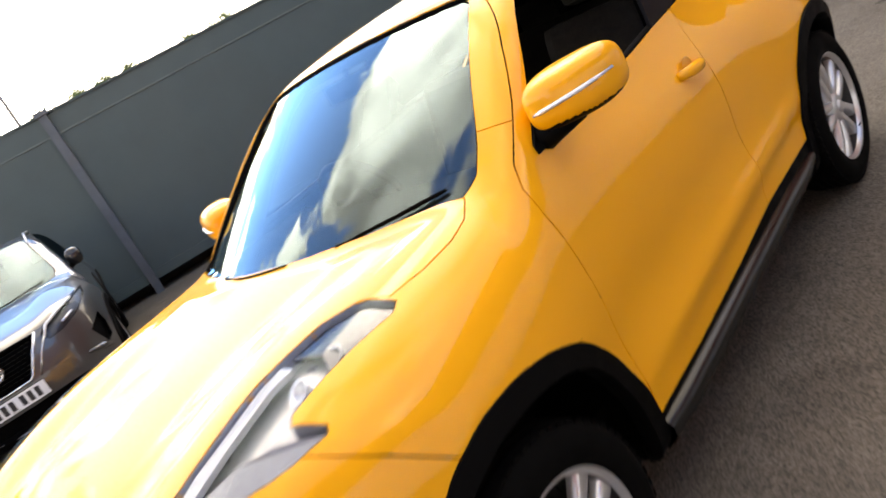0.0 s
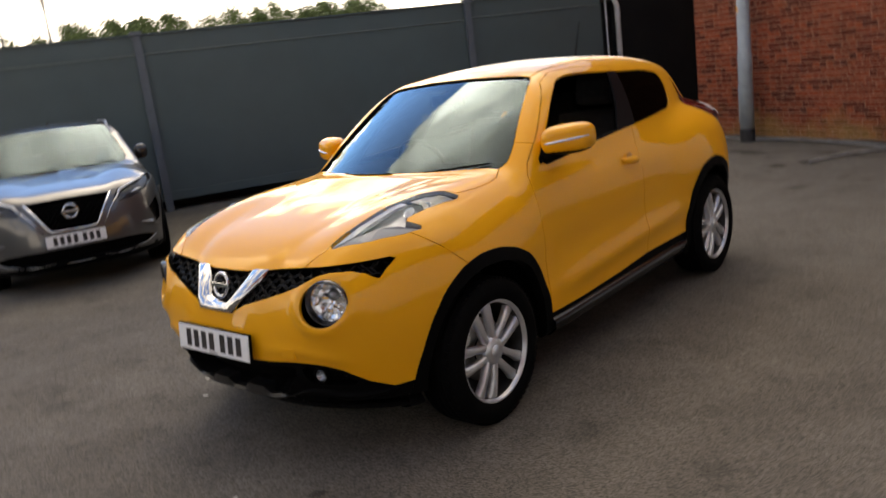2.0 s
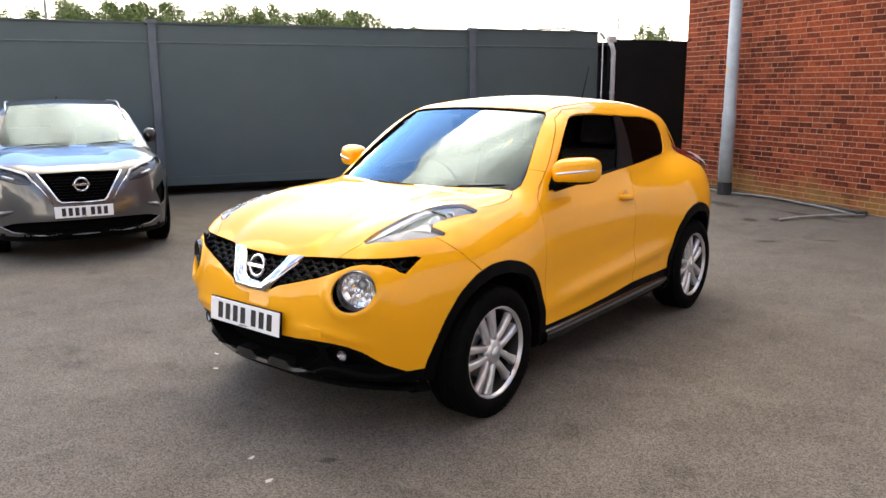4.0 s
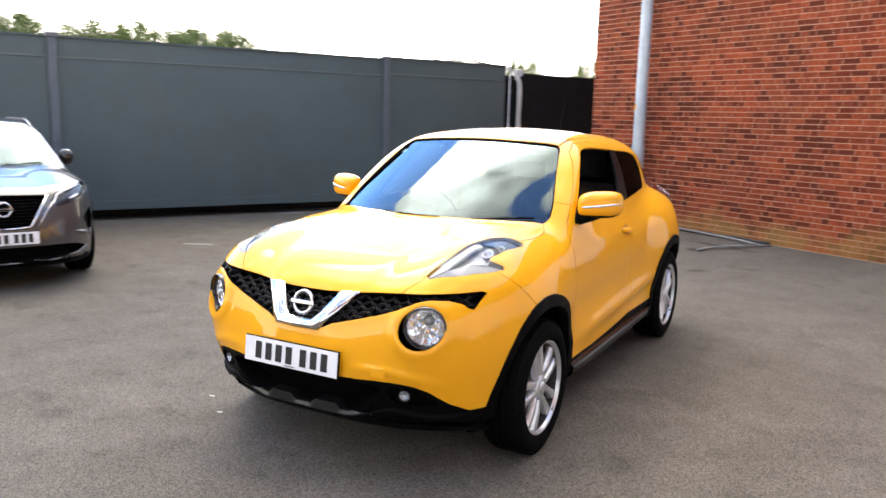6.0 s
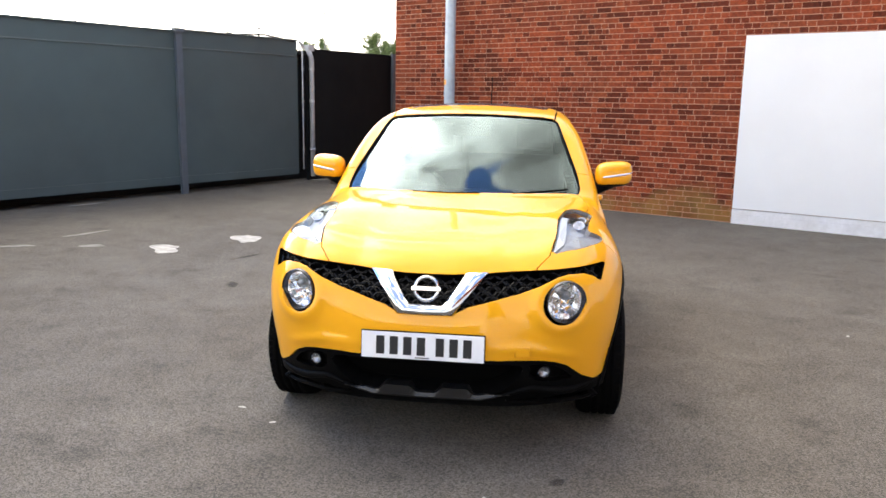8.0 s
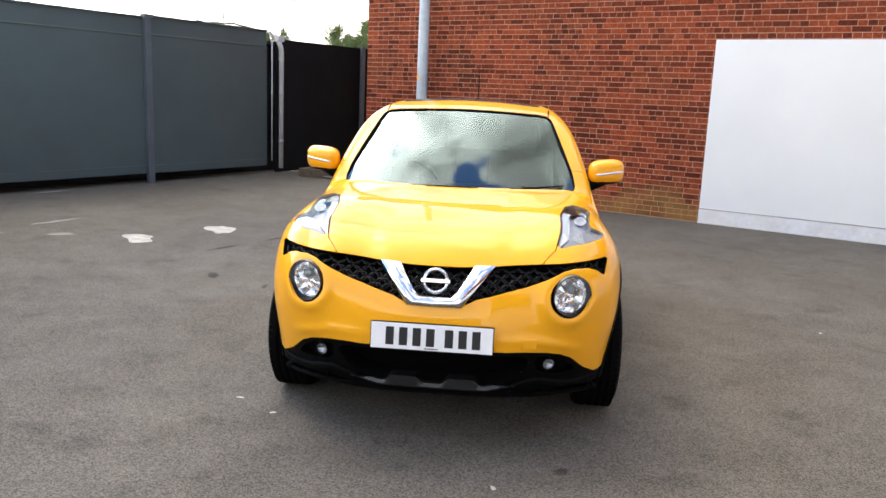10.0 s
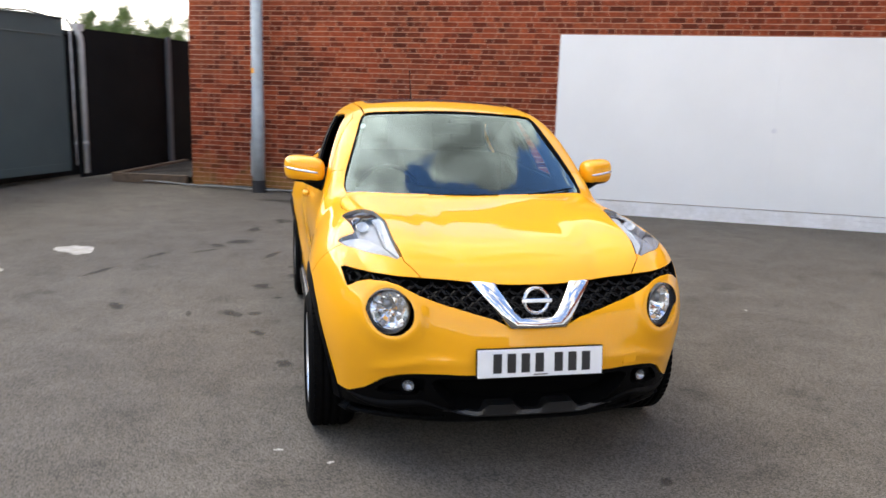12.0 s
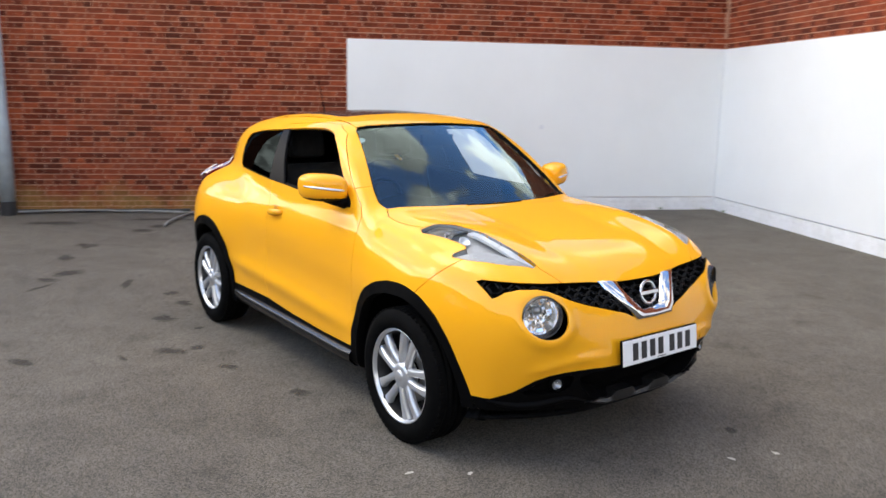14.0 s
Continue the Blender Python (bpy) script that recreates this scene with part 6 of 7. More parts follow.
        tube(bmx, [(s * 0.668, -0.66, 0.98), (s * 0.655, -0.62, 1.06), (s * 0.600, -0.43, 1.25), (s * 0.530, -0.22, 1.42), (s * 0.50, -0.10, 1.47)], [0.060, 0.056, 0.046, 0.034, 0.022], 12)
        part("inner_pillar", bmx, LINING, car, "black inner windscreen pillar", smooth=True)
    bmx = bmesh.new()
    tube(bmx, [(-0.36 + 0.185 * math.cos(a), -0.22 - 0.07 * math.sin(a), 1.0 + 0.17 * math.sin(a)) for a in np.linspace(0, 2 * math.pi, 33)], 0.015, 8)
    st = part("steering_wheel", bmx, TRIM_BLACK, car, smooth=True)
    bmx = bmesh.new()
    tube(bmx, [(-0.36, -0.50, 0.94), (-0.36, -0.23, 1.0)], 0.05, 12)
    tube(bmx, [(-0.53, -0.22, 1.0), (-0.19, -0.22, 1.0)], 0.018, 8)
    part("hub", bmx, TRIM_BLACK, st, smooth=True)

    def seat(x, y, w, back):
        b = bmesh.new()
        box(b, (x - w / 2, y - 0.30, 0.52), (x + w / 2, y + 0.25, 0.68))
        sm = part("seat", b, SEAT_CLOTH, car, bevel=0.05)
        b = bmesh.new()
        box(b, (-w / 2, -0.07, 0.0), (w / 2, 0.07, back), Matrix.Translation((x, y + 0.26, 0.62)) @ Matrix.Rotation(radians(-17), 4, "X"))
        part("backrest", b, SEAT_CLOTH, sm, bevel=0.05)
        return sm
    for x in (-0.36, 0.36):
        sm = seat(x, 0.22, 0.48, 0.60)
        b = bmesh.new()
        box(b, (-0.13, -0.05, 0.0), (0.13, 0.05, 0.19), Matrix.Translation((x, 0.675, 1.235)) @ Matrix.Rotation(radians(-12), 4, "X"))
        part("head_restraint", b, SEAT_CLOTH, sm, bevel=0.04)
    sm = seat(0.0, 1.0, 1.22, 0.55)
    for x in (-0.38, 0.38):
        b = bmesh.new()
        box(b, (x - 0.12, 1.40, 1.15), (x + 0.12, 1.48, 1.28))
        part("head_restraint", b, SEAT_CLOTH, sm, bevel=0.03)
    b = bmesh.new()
    box(b, (-0.115, -0.36, 1.37), (0.115, -0.335, 1.435))
    rv = part("rear_view_mirror", b, TRIM_BLACK, car, bevel=0.012)
    b = bmesh.new()
    tube(b, [(0, -0.345, 1.43), (0, -0.33, 1.455)], 0.010, 8)
    part("mirror_stem", b, TRIM_BLACK, rv)
    b = bmesh.new()
    box(b, (-0.70, -0.9, 0.36), (0.70, 1.7, 0.40))
    part("cabin_floor", b, LINING, car)
    bm.free()


build_car()


# ---- the grey car by the fence ----
def grey_skin(x, y, z):
    x = np.abs(x)
    hood = spline(y, [-2.25, -2.08, -1.95, -1.7, -1.4, -1.05, -0.5, 0.5, 2.1], [0.76, 0.862, 0.905, 0.96, 1.005, 1.05, 1.06, 1.06, 1.02])
    hood = hood + 0.018 / (1 + np.exp((np.abs(x - 0.52) - 0.10) / 0.03)) * np.clip((-1.0 - y) / 0.1, 0, 1)
    top = z - (hood - 0.06 * x**2 - 0.8 * np.maximum(x - 0.62, 0) ** 2)
    plan = spline(x, [0, 0.2, 0.4, 0.55, 0.68, 0.78, 0.84, 0.88], [-2.20, -2.19, -2.145, -2.07, -1.94, -1.78, -1.62, -1.4])
    prof = spline(z, [0.18, 0.28, 0.4, 0.55, 0.7, 0.85, 0.95], [0.09, 0.02, 0.0, 0.012, 0.05, 0.11, 0.18])
    front = (plan + prof * (1 - 0.5 * np.clip(x / 0.8, 0, 1) ** 2) - y) * 0.75
    side = spline(z, [0.15, 0.3, 0.5, 0.7, 0.85, 1.0, 1.1], [0.83, 0.865, 0.875, 0.88, 0.87, 0.83, 0.78])
    flank = x - side
    rear = (y - spline(x, [0, 0.5, 0.75, 0.88], [2.12, 2.05, 1.9, 1.6])) * 0.8
    low = smax(smax(top, flank, 0.15), smax(front, rear, 0.05), 0.11)
    low = smax(low, 0.20 - z, 0.05)
    low = smin(low, blob(x, y, z, (0.54, -1.28, 0.60), (0.36, 0.62, 0.40)), 0.10)
    low = smin(low, blob(x, y, z, (0.54, 1.32, 0.62), (0.36, 0.62, 0.42)), 0.10)
    roof = spline(y, [-0.8, -0.35, 0.0, 0.5, 1.2, 1.9], [1.36, 1.465, 1.50, 1.515, 1.48, 1.38])
    rtop = z - (roof - 0.12 * x**2)
    ws = -1.10 + (z - 1.04) * 1.75 + 0.36 * x**2
    gs = spline(z, [0.95, 1.1, 1.25, 1.4, 1.5], [0.82, 0.775, 0.72, 0.665, 0.62])
    glass = (x - gs) * 0.9
    back = (y - (1.6 + (1.45 - z) * 0.8)) * 0.75
    cab = smax(smax(rtop, glass, 0.09), smax((ws - y) * 0.5, back, 0.05), 0.05)
    return smin(low, smax(cab, 0.8 - z, 0.05), 0.045)


PAINT_GREY = material("grey_car_paint", (0.065, 0.066, 0.068), rough=0.32, metal=0.5, coat=1.0)
M_GREY = pose(-6.375, 0.150, 0, 0, 0, 67.2)
grey = empty("car", M_GREY, label="dark metallic grey crossover car parked by the fence", category="car")


def build_grey():
    f = grey_skin
    bm = half_skin(f, (-0.05, -2.30, 0.12), (1.0, 2.25, 1.62), 0.025)
    GR = [(-0.03, 0.852), (0.30, 0.845), (0.375, 0.84), (0.30, 0.74), (0.215, 0.60), (0.19, 0.582), (-0.03, 0.578)]
    HL = [(0.40, 0.80), (0.445, 0.855), (0.60, 0.895), (0.74, 0.925), (0.80, 0.925), (0.80, 0.87), (0.70, 0.80), (0.56, 0.755), (0.44, 0.745)]
    LOW = rounded([(-0.5, 0.405), (0.40, 0.405), (0.60, 0.39), (0.72, 0.345), (0.66, 0.30), (0.40, 0.275), (-0.5, 0.27)], 1)
    SLIT = [(0.70, 0.62), (0.80, 0.70), (0.815, 0.60), (0.80, 0.49), (0.755, 0.46)]
    SCR = rounded([(-0.5, 0.98), (0.5, 0.98), (0.685, 1.07), (0.645, 1.22), (0.575, 1.43), (0.52, 1.455), (0.0, 1.472), (-0.5, 1.472)], 1)
    HD = [(-0.1, -2.4), (0.40, -2.4), (0.42, -2.07), (0.56, -1.97), (0.68, -1.80), (0.715, -1.4), (0.70, -1.05), (0.655, -0.945), (0.6, -0.985), (0.4, -1.06), (0.2, -1.105), (-0.1, -1.12)]
    WIN = rounded([(-0.60, 1.05), (-0.2, 1.30), (0.0, 1.40), (0.4, 1.44), (1.0, 1.41), (1.4, 1.32), (1.5, 1.2), (1.3, 1.08), (0.3, 1.05)], 1)
    AF = [(-1.28 + 0.43 * math.cos(a), 0.33 + 0.43 * math.sin(a)) for a in np.linspace(-0.4, math.pi + 0.4, 24)]
    HF = [(-1.28 + 0.37 * math.cos(a), 0.33 + 0.37 * math.sin(a)) for a in np.linspace(-0.4, math.pi + 0.4, 24)]
    AR = [(p[0] + 2.60, p[1]) for p in AF]
    HR = [(p[0] + 2.60, p[1]) for p in HF]
    for lp in (AF, HF, AR, HR):
        score(bm, lp, "side", lambda m, n: m.x > 0.5 and n.x > 0.05)
    for lp in (GR, HL, LOW, SLIT):
        score(bm, lp, "front", lambda m, n: m.y < -1.3 and n.y < -0.02)
    score(bm, SCR, "front", lambda m, n: -1.3 < m.y < 0.1 and n.y < -0.1)
    score(bm, HD, "top", lambda m, n: n.z > 0.05 and m.z > 0.7)
    score(bm, WIN, "side", lambda m, n: m.x > 0.4 and n.x > 0.05 and m.z > 0.95)
    sets = {}
    for fc in bm.faces:
        m, n = fc.calc_center_median(), fc.normal
        x, y, z = m
        k = "body"
        if x > 0.5 and (inside(HF, y, z) or inside(HR, y, z)):
            continue
        if x > 0.5 and n.x > 0.05 and (inside(AF, y, z) or inside(AR, y, z)):
            k = "arch_f" if y < 0 else "arch_r"
        elif y < -1.3 and n.y < -0.02 and inside(GR, x, z):
            k = "grille"
        elif y < -1.3 and n.y < -0.02 and inside(HL, x, z):
            k = "light"
        elif y < -1.3 and n.y < -0.02 and inside(LOW, x, z):
            k = "low"
        elif y < -1.3 and n.y < -0.02 and inside(SLIT, x, z):
            k = "slit"
        elif z > 0.7 and y < -0.9 and n.z > 0.02 and inside(HD, x, y) and z > 0.845:
            k = "hood"
        elif -1.3 < y < 0.1 and n.y < -0.1 and inside(SCR, x, z):
            k = "screen"
        elif x > 0.4 and z > 0.95 and n.x > 0.05 and inside(WIN, y, z):
            k = "win"
        elif z > 1.35 and n.z > 0.45:
            k = "roof"
        elif z < 0.27:
            k = "under"
        sets.setdefault(k, []).append(fc)
    g = sets.get
    panel("hood", g("hood"), f, PAINT_GREY, grey)
    panel("body", g("body"), f, PAINT_GREY, grey, gap=0.001)
    panel("roof", g("roof"), f, GLOSS_BLACK, grey, label="gloss black roof")
    panel("lower_cladding", g("under"), f, TRIM_BLACK, grey)
    even_out(panel("windscreen", g("screen"), f, glass_material("grey_screen_glass", (0.70, 0.78, 0.78), gain=0.95), grey, gap=0.006, lip=0.004)).visible_shadow = False
    gr = panel("grille", g("grille"), f, LINING, grey, gap=0.0, push=-0.05, lip=-0.05, label="black grille with a chrome V")
    panel("lower_intake", g("low"), f, LINING, grey, gap=0.0, push=-0.05, lip=-0.05, label="wide black lower intake")
    for s in (1, -1):
        panel("side_window", g("win"), f, DARK_GLASS, grey, side=s, gap=0.006, lip=0.004)
        panel("wheel_arch_trim", g("arch_f"), f, TRIM_BLACK, grey, side=s, push=0.008, lip=0.05)
        panel("wheel_arch_trim", g("arch_r"), f, TRIM_BLACK, grey, side=s, push=0.008, lip=0.05)
        hl = panel("headlight", g("light"), f, LAMP_GLASS, grey, side=s, lip=0.003, label="slim clear headlight")
        hl.visible_shadow = False
        panel("reflector", g("light"), f, material("lamp_smoke", (0.05, 0.05, 0.055), rough=0.25, metal=0.5), hl, side=s, push=-0.03, lip=-0.028)
        panel("side_slit", g("slit"), f, TRIM_BLACK, grey, side=s, push=-0.03, lip=-0.03)
        def strip(name, pts, w, mat, par, lift=0.006):
            b = bmesh.new()
            q = []
            for x, z in pts:
                p = meet(f, (x, -2.4, z), (0, 1, 0))
                q.append((s * x, p.y - lift, z))
            tube(b, q, w, 8)
            return part(name, b, mat, par, smooth=True)
        strip("running_light", [(0.415, 0.775), (0.46, 0.845), (0.58, 0.885), (0.70, 0.91)], [0.008, 0.012, 0.011, 0.008], PLATE_WHITE, hl)
        strip("indicator", [(0.57, 0.80), (0.66, 0.825)], 0.010, SILVER, hl, -0.008)
        # chrome V: inner and outer bar
        strip("chrome_bar", [(0.372, 0.842), (0.30, 0.735), (0.218, 0.598), (0.19, 0.572), (0.0, 0.568)], [0.011, 0.013, 0.013, 0.012, 0.011], CHROME, gr, 0.002)
        strip("outer_bar", [(0.435, 0.81), (0.345, 0.70), (0.262, 0.565)], [0.006, 0.007, 0.006], CHROME, gr, 0.004)
        strip("lower_lip", [(0.0, 0.262), (0.40, 0.268), (0.62, 0.30), (0.72, 0.345)], 0.006, material("lip_grey", (0.22, 0.225, 0.23), rough=0.35, metal=0.5), grey)
        strip("winglet", [(0.60, 0.50), (0.70, 0.47), (0.77, 0.43)], [0.010, 0.028, 0.012], PAINT_GREY, grey, 0.004)
        b = bmesh.new()
        tube(b, [(s * 0.590, -0.36, 1.400), (s * 0.592, -0.18, 1.458), (s * 0.588, 0.0, 1.488), (s * 0.58, 0.9, 1.488), (s * 0.54, 1.5, 1.41)], [0.004, 0.009, 0.012, 0.012, 0.008], 8)
        part("roof_rail", b, ALLOY, grey, "silver roof rail", smooth=True)
        def pod(x, y, z):
            q = np.sqrt((np.abs(x - 0.862) / 0.072) ** 2.5 + (np.abs(y + 0.60) / 0.08) ** 2.2 + (np.abs(z - 1.105) / 0.085) ** 2.5)
            return smax((q - 1) * 0.07, y + 0.55, 0.012)
        P, Q = surface_net(pod, (0.77, -0.70, 1.0), (0.96, -0.52, 1.21), 0.014)
        me = bpy.data.meshes.new("door_mirror")
        me.from_pydata((P * (s, 1, 1)).tolist(), [], (Q if s > 0 else Q[:, ::-1]).tolist(), shade_flat=False)
        me.materials.append(GLOSS_BLACK)
        mr = new("door_mirror", me)
        mr.parent = grey
        b = bmesh.new()
        tube(b, [(s * 0.76, -0.62, 1.03), (s * 0.84, -0.6, 1.05)], 0.025, 8)
        part("stalk", b, TRIM_BLACK, mr, smooth=True)
        for yy in (-1.28, 1.32):
            wheel(grey, s * 0.875, yy, 0.335, 0.228, 0.215, s)
            b = bmesh.new()
            prof = [(yy + 0.40 * math.cos(math.pi * k / 16), 0.30 + 0.42 * math.sin(math.pi * k / 16)) for k in range(17)]
            a_ = [b.verts.new((s * 0.84, y, z)) for y, z in prof]
            b_ = [b.verts.new((s * 0.5, y, z)) for y, z in prof]
            for k in range(16):
                b.faces.new((a_[k], a_[k + 1], b_[k + 1], b_[k]))
            b.faces.new(b_)
            part("wheel_well", b, LINING, grey)
    # grille dashes
    b = bmesh.new()
    for r in range(9):
        z = 0.835 - r * 0.028
        for k in range(-8, 9):
            x = k * 0.045 + (0.022 if r % 2 else 0)
            if inside(GR, abs(x) + 0.03, z):
                p = meet(f, (x, -2.4, z), (0, 1, 0))
                box(b, (x - 0.016, p.y + 0.012, z - 0.003), (x + 0.016, p.y + 0.03, z + 0.003))
    part("grille_mesh", b, TRIM_BLACK, gr)["kind"] = "stuff"
    p = meet(f, (0, -2.4, 0.73), (0, 1, 0))
    badge(gr, Matrix.Translation((0, p.y - 0.006, 0.735)), 0.060)
    p = meet(f, (0, -2.4, 0.49), (0, 1, 0))
    number_plate(grey, Matrix.Translation((0, p.y - 0.02, 0.488)), 0.515, 0.11)
    for x0, x1 in ((-0.45, -0.02), (0.15, 0.55)):
        b = bmesh.new()
        pts = []
        for t in np.linspace(0, 1, 8):
            q = meet(f, (x0 + (x1 - x0) * t, -2.0, 1.048 + 0.010 * t), (0, 1, 0), 2.0)
            pts.append(q + normal_at(f, q) * 0.012)
        tube(b, pts, 0.007, 6)
        part("wiper", b, TRIM_BLACK, grey)
    b = bmesh.new()
    tube(b, [(0, 1.3, 1.46), (0, 1.42, 1.53)], [0.03, 0.012], 8)
    part("aerial_fin", b, TRIM_BLACK, grey)
    shell = [fc for k, v in sets.items() if k not in ("screen", "win", "light", "grille", "low", "slit", "arch_f", "arch_r") for fc in v]
    lining("inner_shell", shell, f, LINING, grey, 0.03)
    b = bmesh.new()
    box(b, (-0.66, -1.0, 0.9), (0.66, -0.45, 1.0))
    part("dashboard", b, LINING, grey, bevel=0.04)
    for x in (-0.36, 0.36):
        b = bmesh.new()
        box(b, (x - 0.24, 0.30, 0.5), (x + 0.24, 0.46, 1.18))
        st = part("seat", b, SEAT_CLOTH, grey, bevel=0.05)
        b = bmesh.new()
        box(b, (x - 0.12, 0.36, 1.18), (x + 0.12, 0.46, 1.36))
        part("head_restraint", b, SEAT_CLOTH, st, bevel=0.03)
    bm.free()


build_grey()

# ---- beyond the yard ----
TREES_BY_CORNER = ((-18.1, 41.2, 4.9, 3.0), (-14.3, 42.5, 4.9, 2.4), (-9.6, 43.7, 5.6, 4.4), (-6.8, 45.0, 5.4, 4.0), (-4.2, 45.4, 5.6, 4.2), (-1.0, 45.6, 5.3, 4.0))
def tree(x, y, h, w, seed):
    """A broad-leaved tree: trunk with limbs, crown of many small leaf blades in uneven clumps."""
    rnd = random.Random(seed)
    t = empty("tree", pose(x, y, 0), label="distant leafy green tree behind the fence", category="tree", group="trees behind the fence")
    bm = bmesh.new()
    tube(bm, [(0, 0, 0), (0.1, 0, h * 0.3), (0.0, 0.1, h * 0.62)], [0.03 * h, 0.022 * h, 0.008 * h], 8)
    tips = []
    for k in range(9):
        a = k * 2.4 + rnd.random()
        z0 = h * rnd.uniform(0.25, 0.5)
        tip = (w * 0.36 * math.cos(a), w * 0.36 * math.sin(a), z0 + h * rnd.uniform(0.15, 0.35))
        tube(bm, [(0.05, 0, z0), (tip[0] * 0.5, tip[1] * 0.5, (z0 + tip[2]) * 0.52), tip], [0.012 * h, 0.008 * h, 0.003 * h], 6)
        tips.append(tip)
    part("trunk", bm, BARK, t)
    ob = new("crown", crown_mesh(seed % 5))
    ob.parent = t
    ob.scale = (w, w, h)
    ob.rotation_euler[2] = rnd.uniform(0, 6.28)
    return t


@functools.lru_cache(None)
def crown_mesh(kind):
    """A crown one metre wide and high: small leaf blades in uneven clumps."""
    rg = np.random.default_rng(40 + kind)
    verts = []
    for k in range(64):
        a, e, rr = rg.uniform(0, 6.28), rg.uniform(-0.6, 1.0), rg.uniform(0.4, 1.0)
        flat = math.sqrt(max(0.05, 1 - e * e * 0.8))
        c = np.array((0.5 * rr * math.cos(a) * flat, 0.5 * rr * math.sin(a) * flat, 0.62 + 0.34 * e * rr))
        d = rg.normal(size=(420, 3))
        d /= np.linalg.norm(d, axis=1, keepdims=True)
        p = c + d * (rg.uniform(0.07, 0.13) * rg.uniform(0.35, 1.1, (420, 1)))
        u = rg.normal(size=(420, 3))
        u /= np.linalg.norm(u, axis=1, keepdims=True)
        v = np.cross(u, d)
        v /= np.maximum(np.linalg.norm(v, axis=1, keepdims=True), 1e-4)
        size = rg.uniform(0.006, 0.014, (420, 1))
        verts.append(np.stack([p - u * size, p + v * size * 0.6, p + u * size, p - v * size * 0.6], axis=1).reshape(-1, 3))
    verts = np.concatenate(verts)
    me = bpy.data.meshes.new("crown")
    me.from_pydata(verts.tolist(), [], np.arange(len(verts)).reshape(-1, 4).tolist())
    me.materials.append(LEAF)
    return me


rnd = random.Random(5)
HEDGE_A, HEDGE_B = Vector((-46.0, 8.0, 0)), Vector((-31.2, 32.6, 0))
for k in range(15):
    p = HEDGE_A.lerp(HEDGE_B, k / 14) * rnd.uniform(0.97, 1.06)
    tree(p.x, p.y, 5.3 + 1.15 * math.sin(math.pi * 0.8 * k / 14) + rnd.uniform(-0.25, 0.35), rnd.uniform(5.6, 7.2), 100 + k)
for k, (x, y, h, w) in enumerate(TREES_BY_CORNER):
    tree(x, y, h + 0.35, w, 200 + k)


def mast(x, y, h, r, mat):
    p = empty("lamp_mast", pose(x, y, 0), label="slender steel mast far behind the fence", category="mast", group="masts behind the fence")
    bm = bmesh.new()
    tube(bm, [(0, 0, 0), (0, 0, h)], [r, r * 0.7], 8)
    part("shaft", bm, mat, p)
    bm = bmesh.new()
    tube(bm, [(0, 0, h - 0.05), (0.25, -0.2, h + 0.06), (0.6, -0.5, h + 0.08)], [r, r * 0.8, r * 1.4], 8)
    part("lantern_arm", bm, mat, p)


mast(-38.6, 12.75, 9.5, 0.07, BLACK_BASE)
mast(-37.8, 14.7, 9.0, 0.09, STEEL_POLE)
mast(-27.3, 29.0, 10.0, 0.04, STEEL_POLE)
mast(-23.3, 32.2, 10.0, 0.04, STEEL_POLE)
mast(-15.1, 37.0, 7.2, 0.035, STEEL_POLE)
mast(-12.25, 37.9, 6.2, 0.035, STEEL_POLE)

# television aerial beyond the fence end
aer = empty("tv_aerial", pose(-8.4, 18.05, 0), label="thin television aerial on a pole behind the fence", category="aerial")
bm = bmesh.new()
tube(bm, [(0, 0, 0), (0, 0, 3.72)], 0.02, 6)
part("pole", bm, STEEL_POLE, aer)
bm = bmesh.new()
tube(bm, [(-0.45, -0.25, 3.58), (0.08, 0.05, 3.6)], 0.013, 6)
for k in range(6):
    t = k / 5
    c = Vector((-0.42 + 0.4 * t, -0.23 + 0.22 * t, 3.58))
    tube(bm, [c + Vector((0.05, -0.09, 0)), c - Vector((0.05, -0.09, 0))], 0.006, 5)
part("boom", bm, STEEL_POLE, aer)

# ---- brick walls; the nearest bricks are pieces, the rest is joined ----
BW, BH, BJ, BED = 0.217, 0.0650, 0.0065, 0.0100


def brick_mesh(w):
    bm = bmesh.new()
    box(bm, (0, -0.004, 0), (w, 0.03, BH))
    bmesh.ops.bevel(bm, geom=[e for e in bm.edges if all(v.co.y < 0 for v in e.verts)], offset=0.002, segments=1, affect="EDGES")
    me = bpy.data.meshes.new("brick")
    bm.to_mesh(me)
    bm.free()
    me.materials.append(BRICK)
    return me


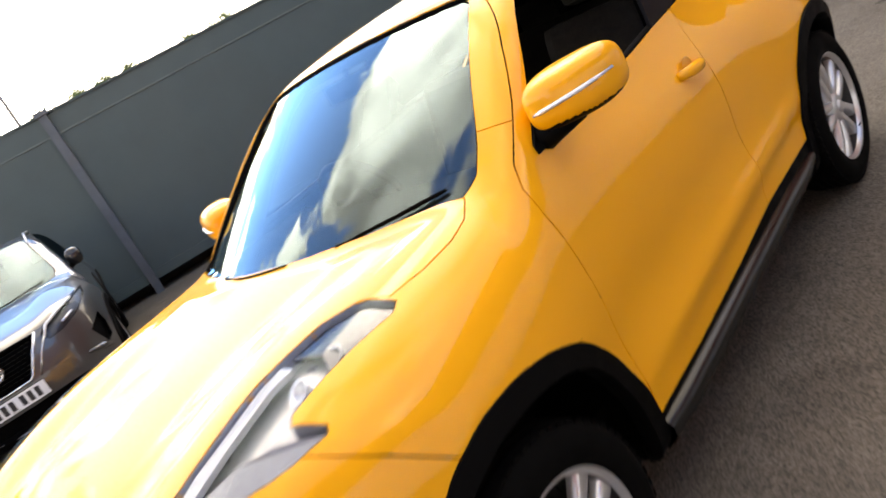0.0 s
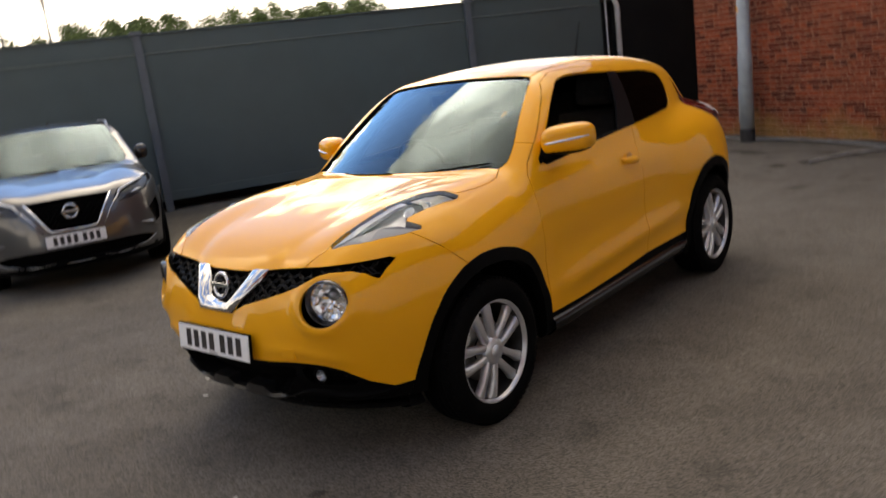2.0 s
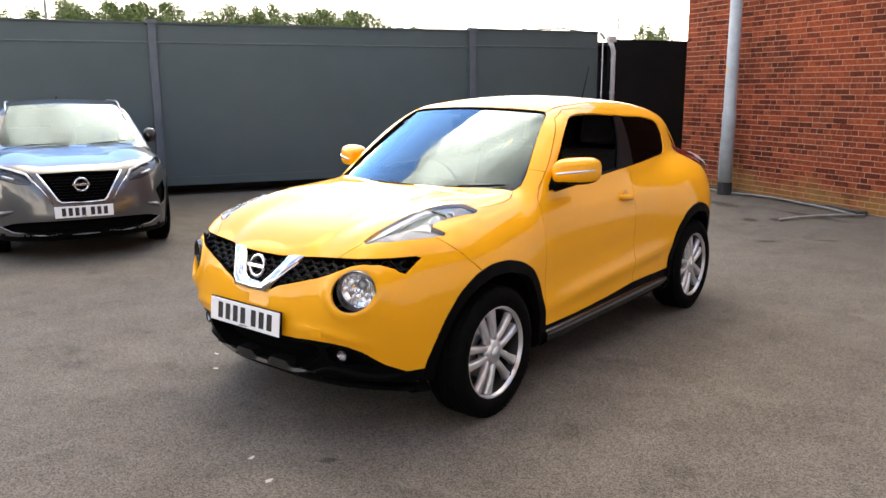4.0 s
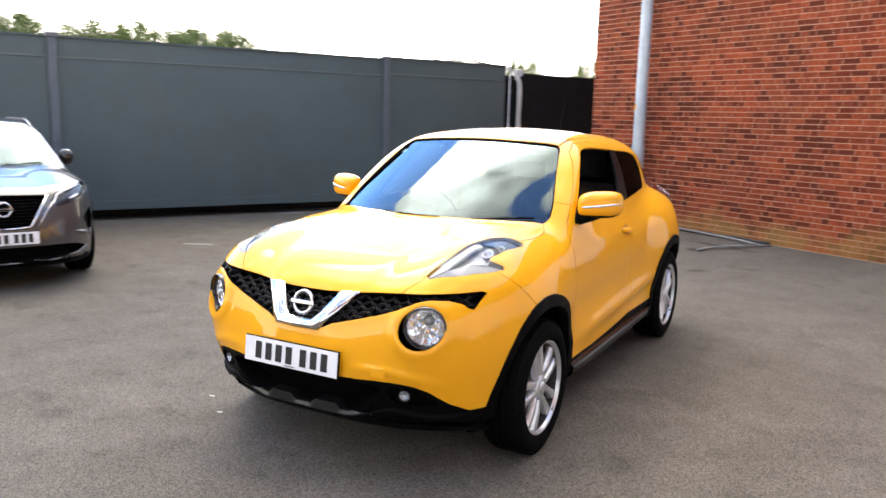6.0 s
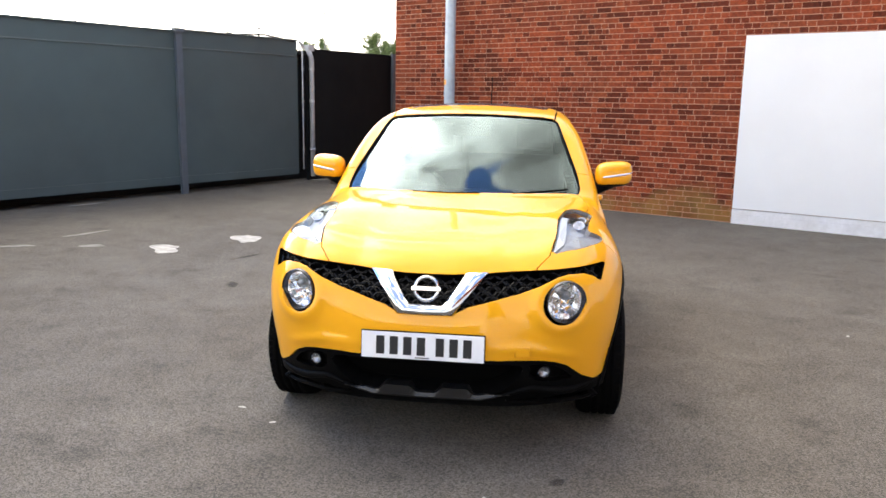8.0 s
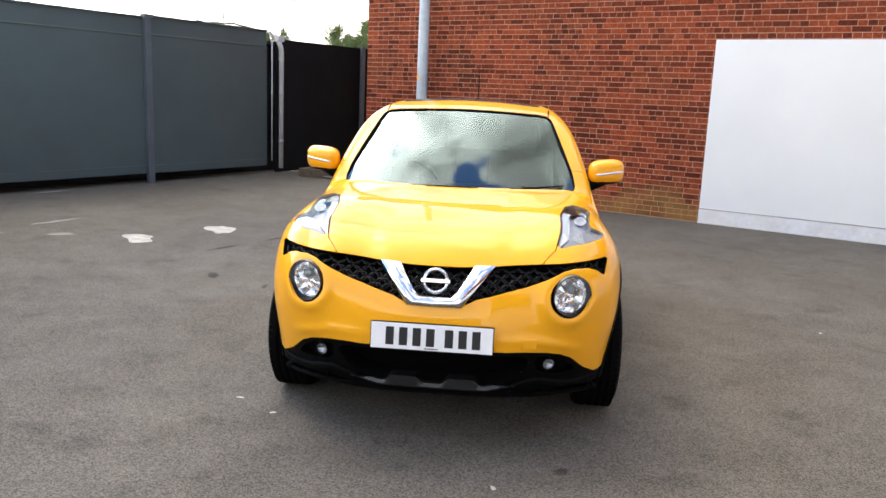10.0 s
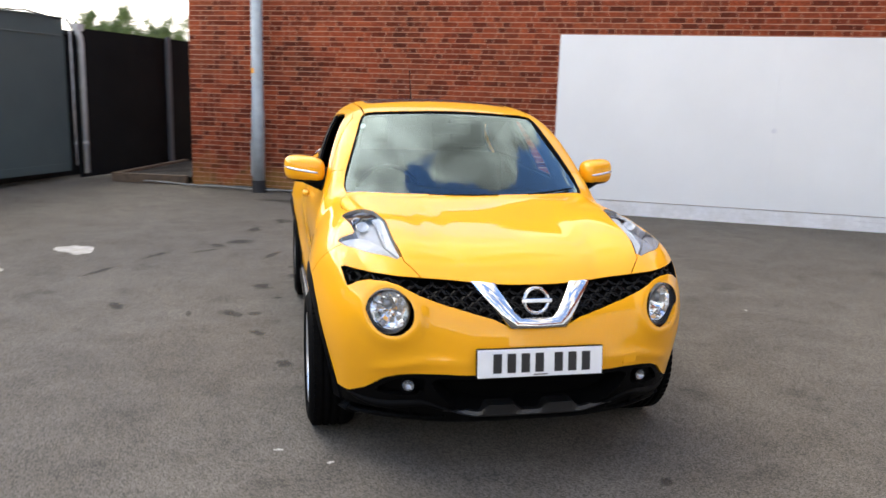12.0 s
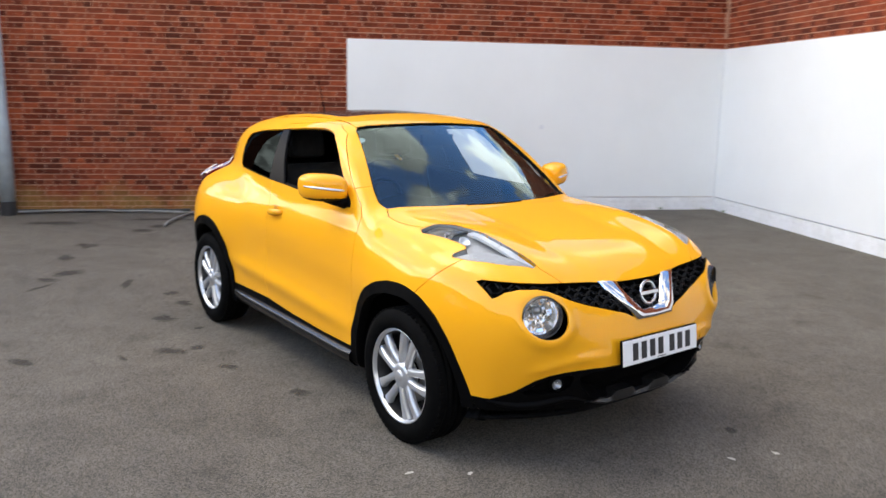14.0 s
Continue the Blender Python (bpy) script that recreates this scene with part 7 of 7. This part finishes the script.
def brick_wall(name, m, length, label, free, near):
    """Courses of stretchers and headers in an uneven bond. free(x, z): where bricks show."""
    bm = bmesh.new()
    box(bm, (0.0, 0.0, 0.0), (length, 0.32, BRICK_TOP))
    wall = finish(name, bm, MORTAR)
    wall.matrix_world = m
    tagged(wall, label, "wall", kind="structure")
    whole, half = brick_mesh(BW), brick_mesh(0.1025)
    verts, faces = [], []
    rnd = random.Random(len(name) * 7)
    pieces = 0
    src = {}
    for me, key in ((whole, 1), (half, 2)):
        src[key] = ([v.co.copy() for v in me.vertices], [tuple(p.vertices) for p in me.polygons])
    z, row = 0.012, 0
    while z + BH < BRICK_TOP:
        x, first = 0.002, True
        while x < length - 0.02:
            header = rnd.random() < (0.3, 0.9, 0.4, 0.7)[row % 4] if not first else row % 2 == 1
            first = False
            w, key, me = (0.1025, 2, half) if header else (BW, 1, whole)
            if x > -0.06 and x + w < length + 0.03 and (free(x, z) or free(x + w, z + BH)):
                dx, dy, dz = rnd.uniform(-0.002, 0.002), rnd.uniform(-0.0015, 0.0015), rnd.uniform(-0.0015, 0.0015)
                if near(x, z) and pieces < 300:
                    ob = new("brick", me)
                    ob.parent = wall
                    ob.location = (x + dx, dy, z + dz)
                    pieces += 1
                else:
                    i = len(verts)
                    verts += [(c.x + x + dx, c.y + dy, c.z + z + dz) for c in src[key][0]]
                    faces += [tuple(k + i for k in f) for f in src[key][1]]
            x += w + BJ
        z += BH + BED
        row += 1
    me = bpy.data.meshes.new("brickwork")
    me.from_pydata(verts, [], faces)
    me.materials.append(BRICK)
    rest = new("brickwork", me)
    rest.parent = wall
    rest["kind"] = "stuff"
    return wall


# return of the building behind the free corner
bm = bmesh.new()
box(bm, (0.0, 0.325, 0.0), (0.32, 9.0, BRICK_TOP))
ret = finish("wall_return", bm, BRICK)
ret.matrix_world = M_WALL
tagged(ret, "red brick end wall of the building", "wall", kind="structure")
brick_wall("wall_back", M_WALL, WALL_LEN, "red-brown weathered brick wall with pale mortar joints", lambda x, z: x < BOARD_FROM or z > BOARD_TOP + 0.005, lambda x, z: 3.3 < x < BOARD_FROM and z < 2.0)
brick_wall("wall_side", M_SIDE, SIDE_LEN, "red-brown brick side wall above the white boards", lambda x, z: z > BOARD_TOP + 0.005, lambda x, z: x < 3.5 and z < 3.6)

# plain wall that closes the yard where the camera never looks
bm = bmesh.new()
box(bm, (-14.0, -17.3, 0.0), (3.0, -17.0, 3.6))
tagged(finish("wall_behind", bm, FENCE), "plain dark wall closing the yard", "wall", kind="structure")
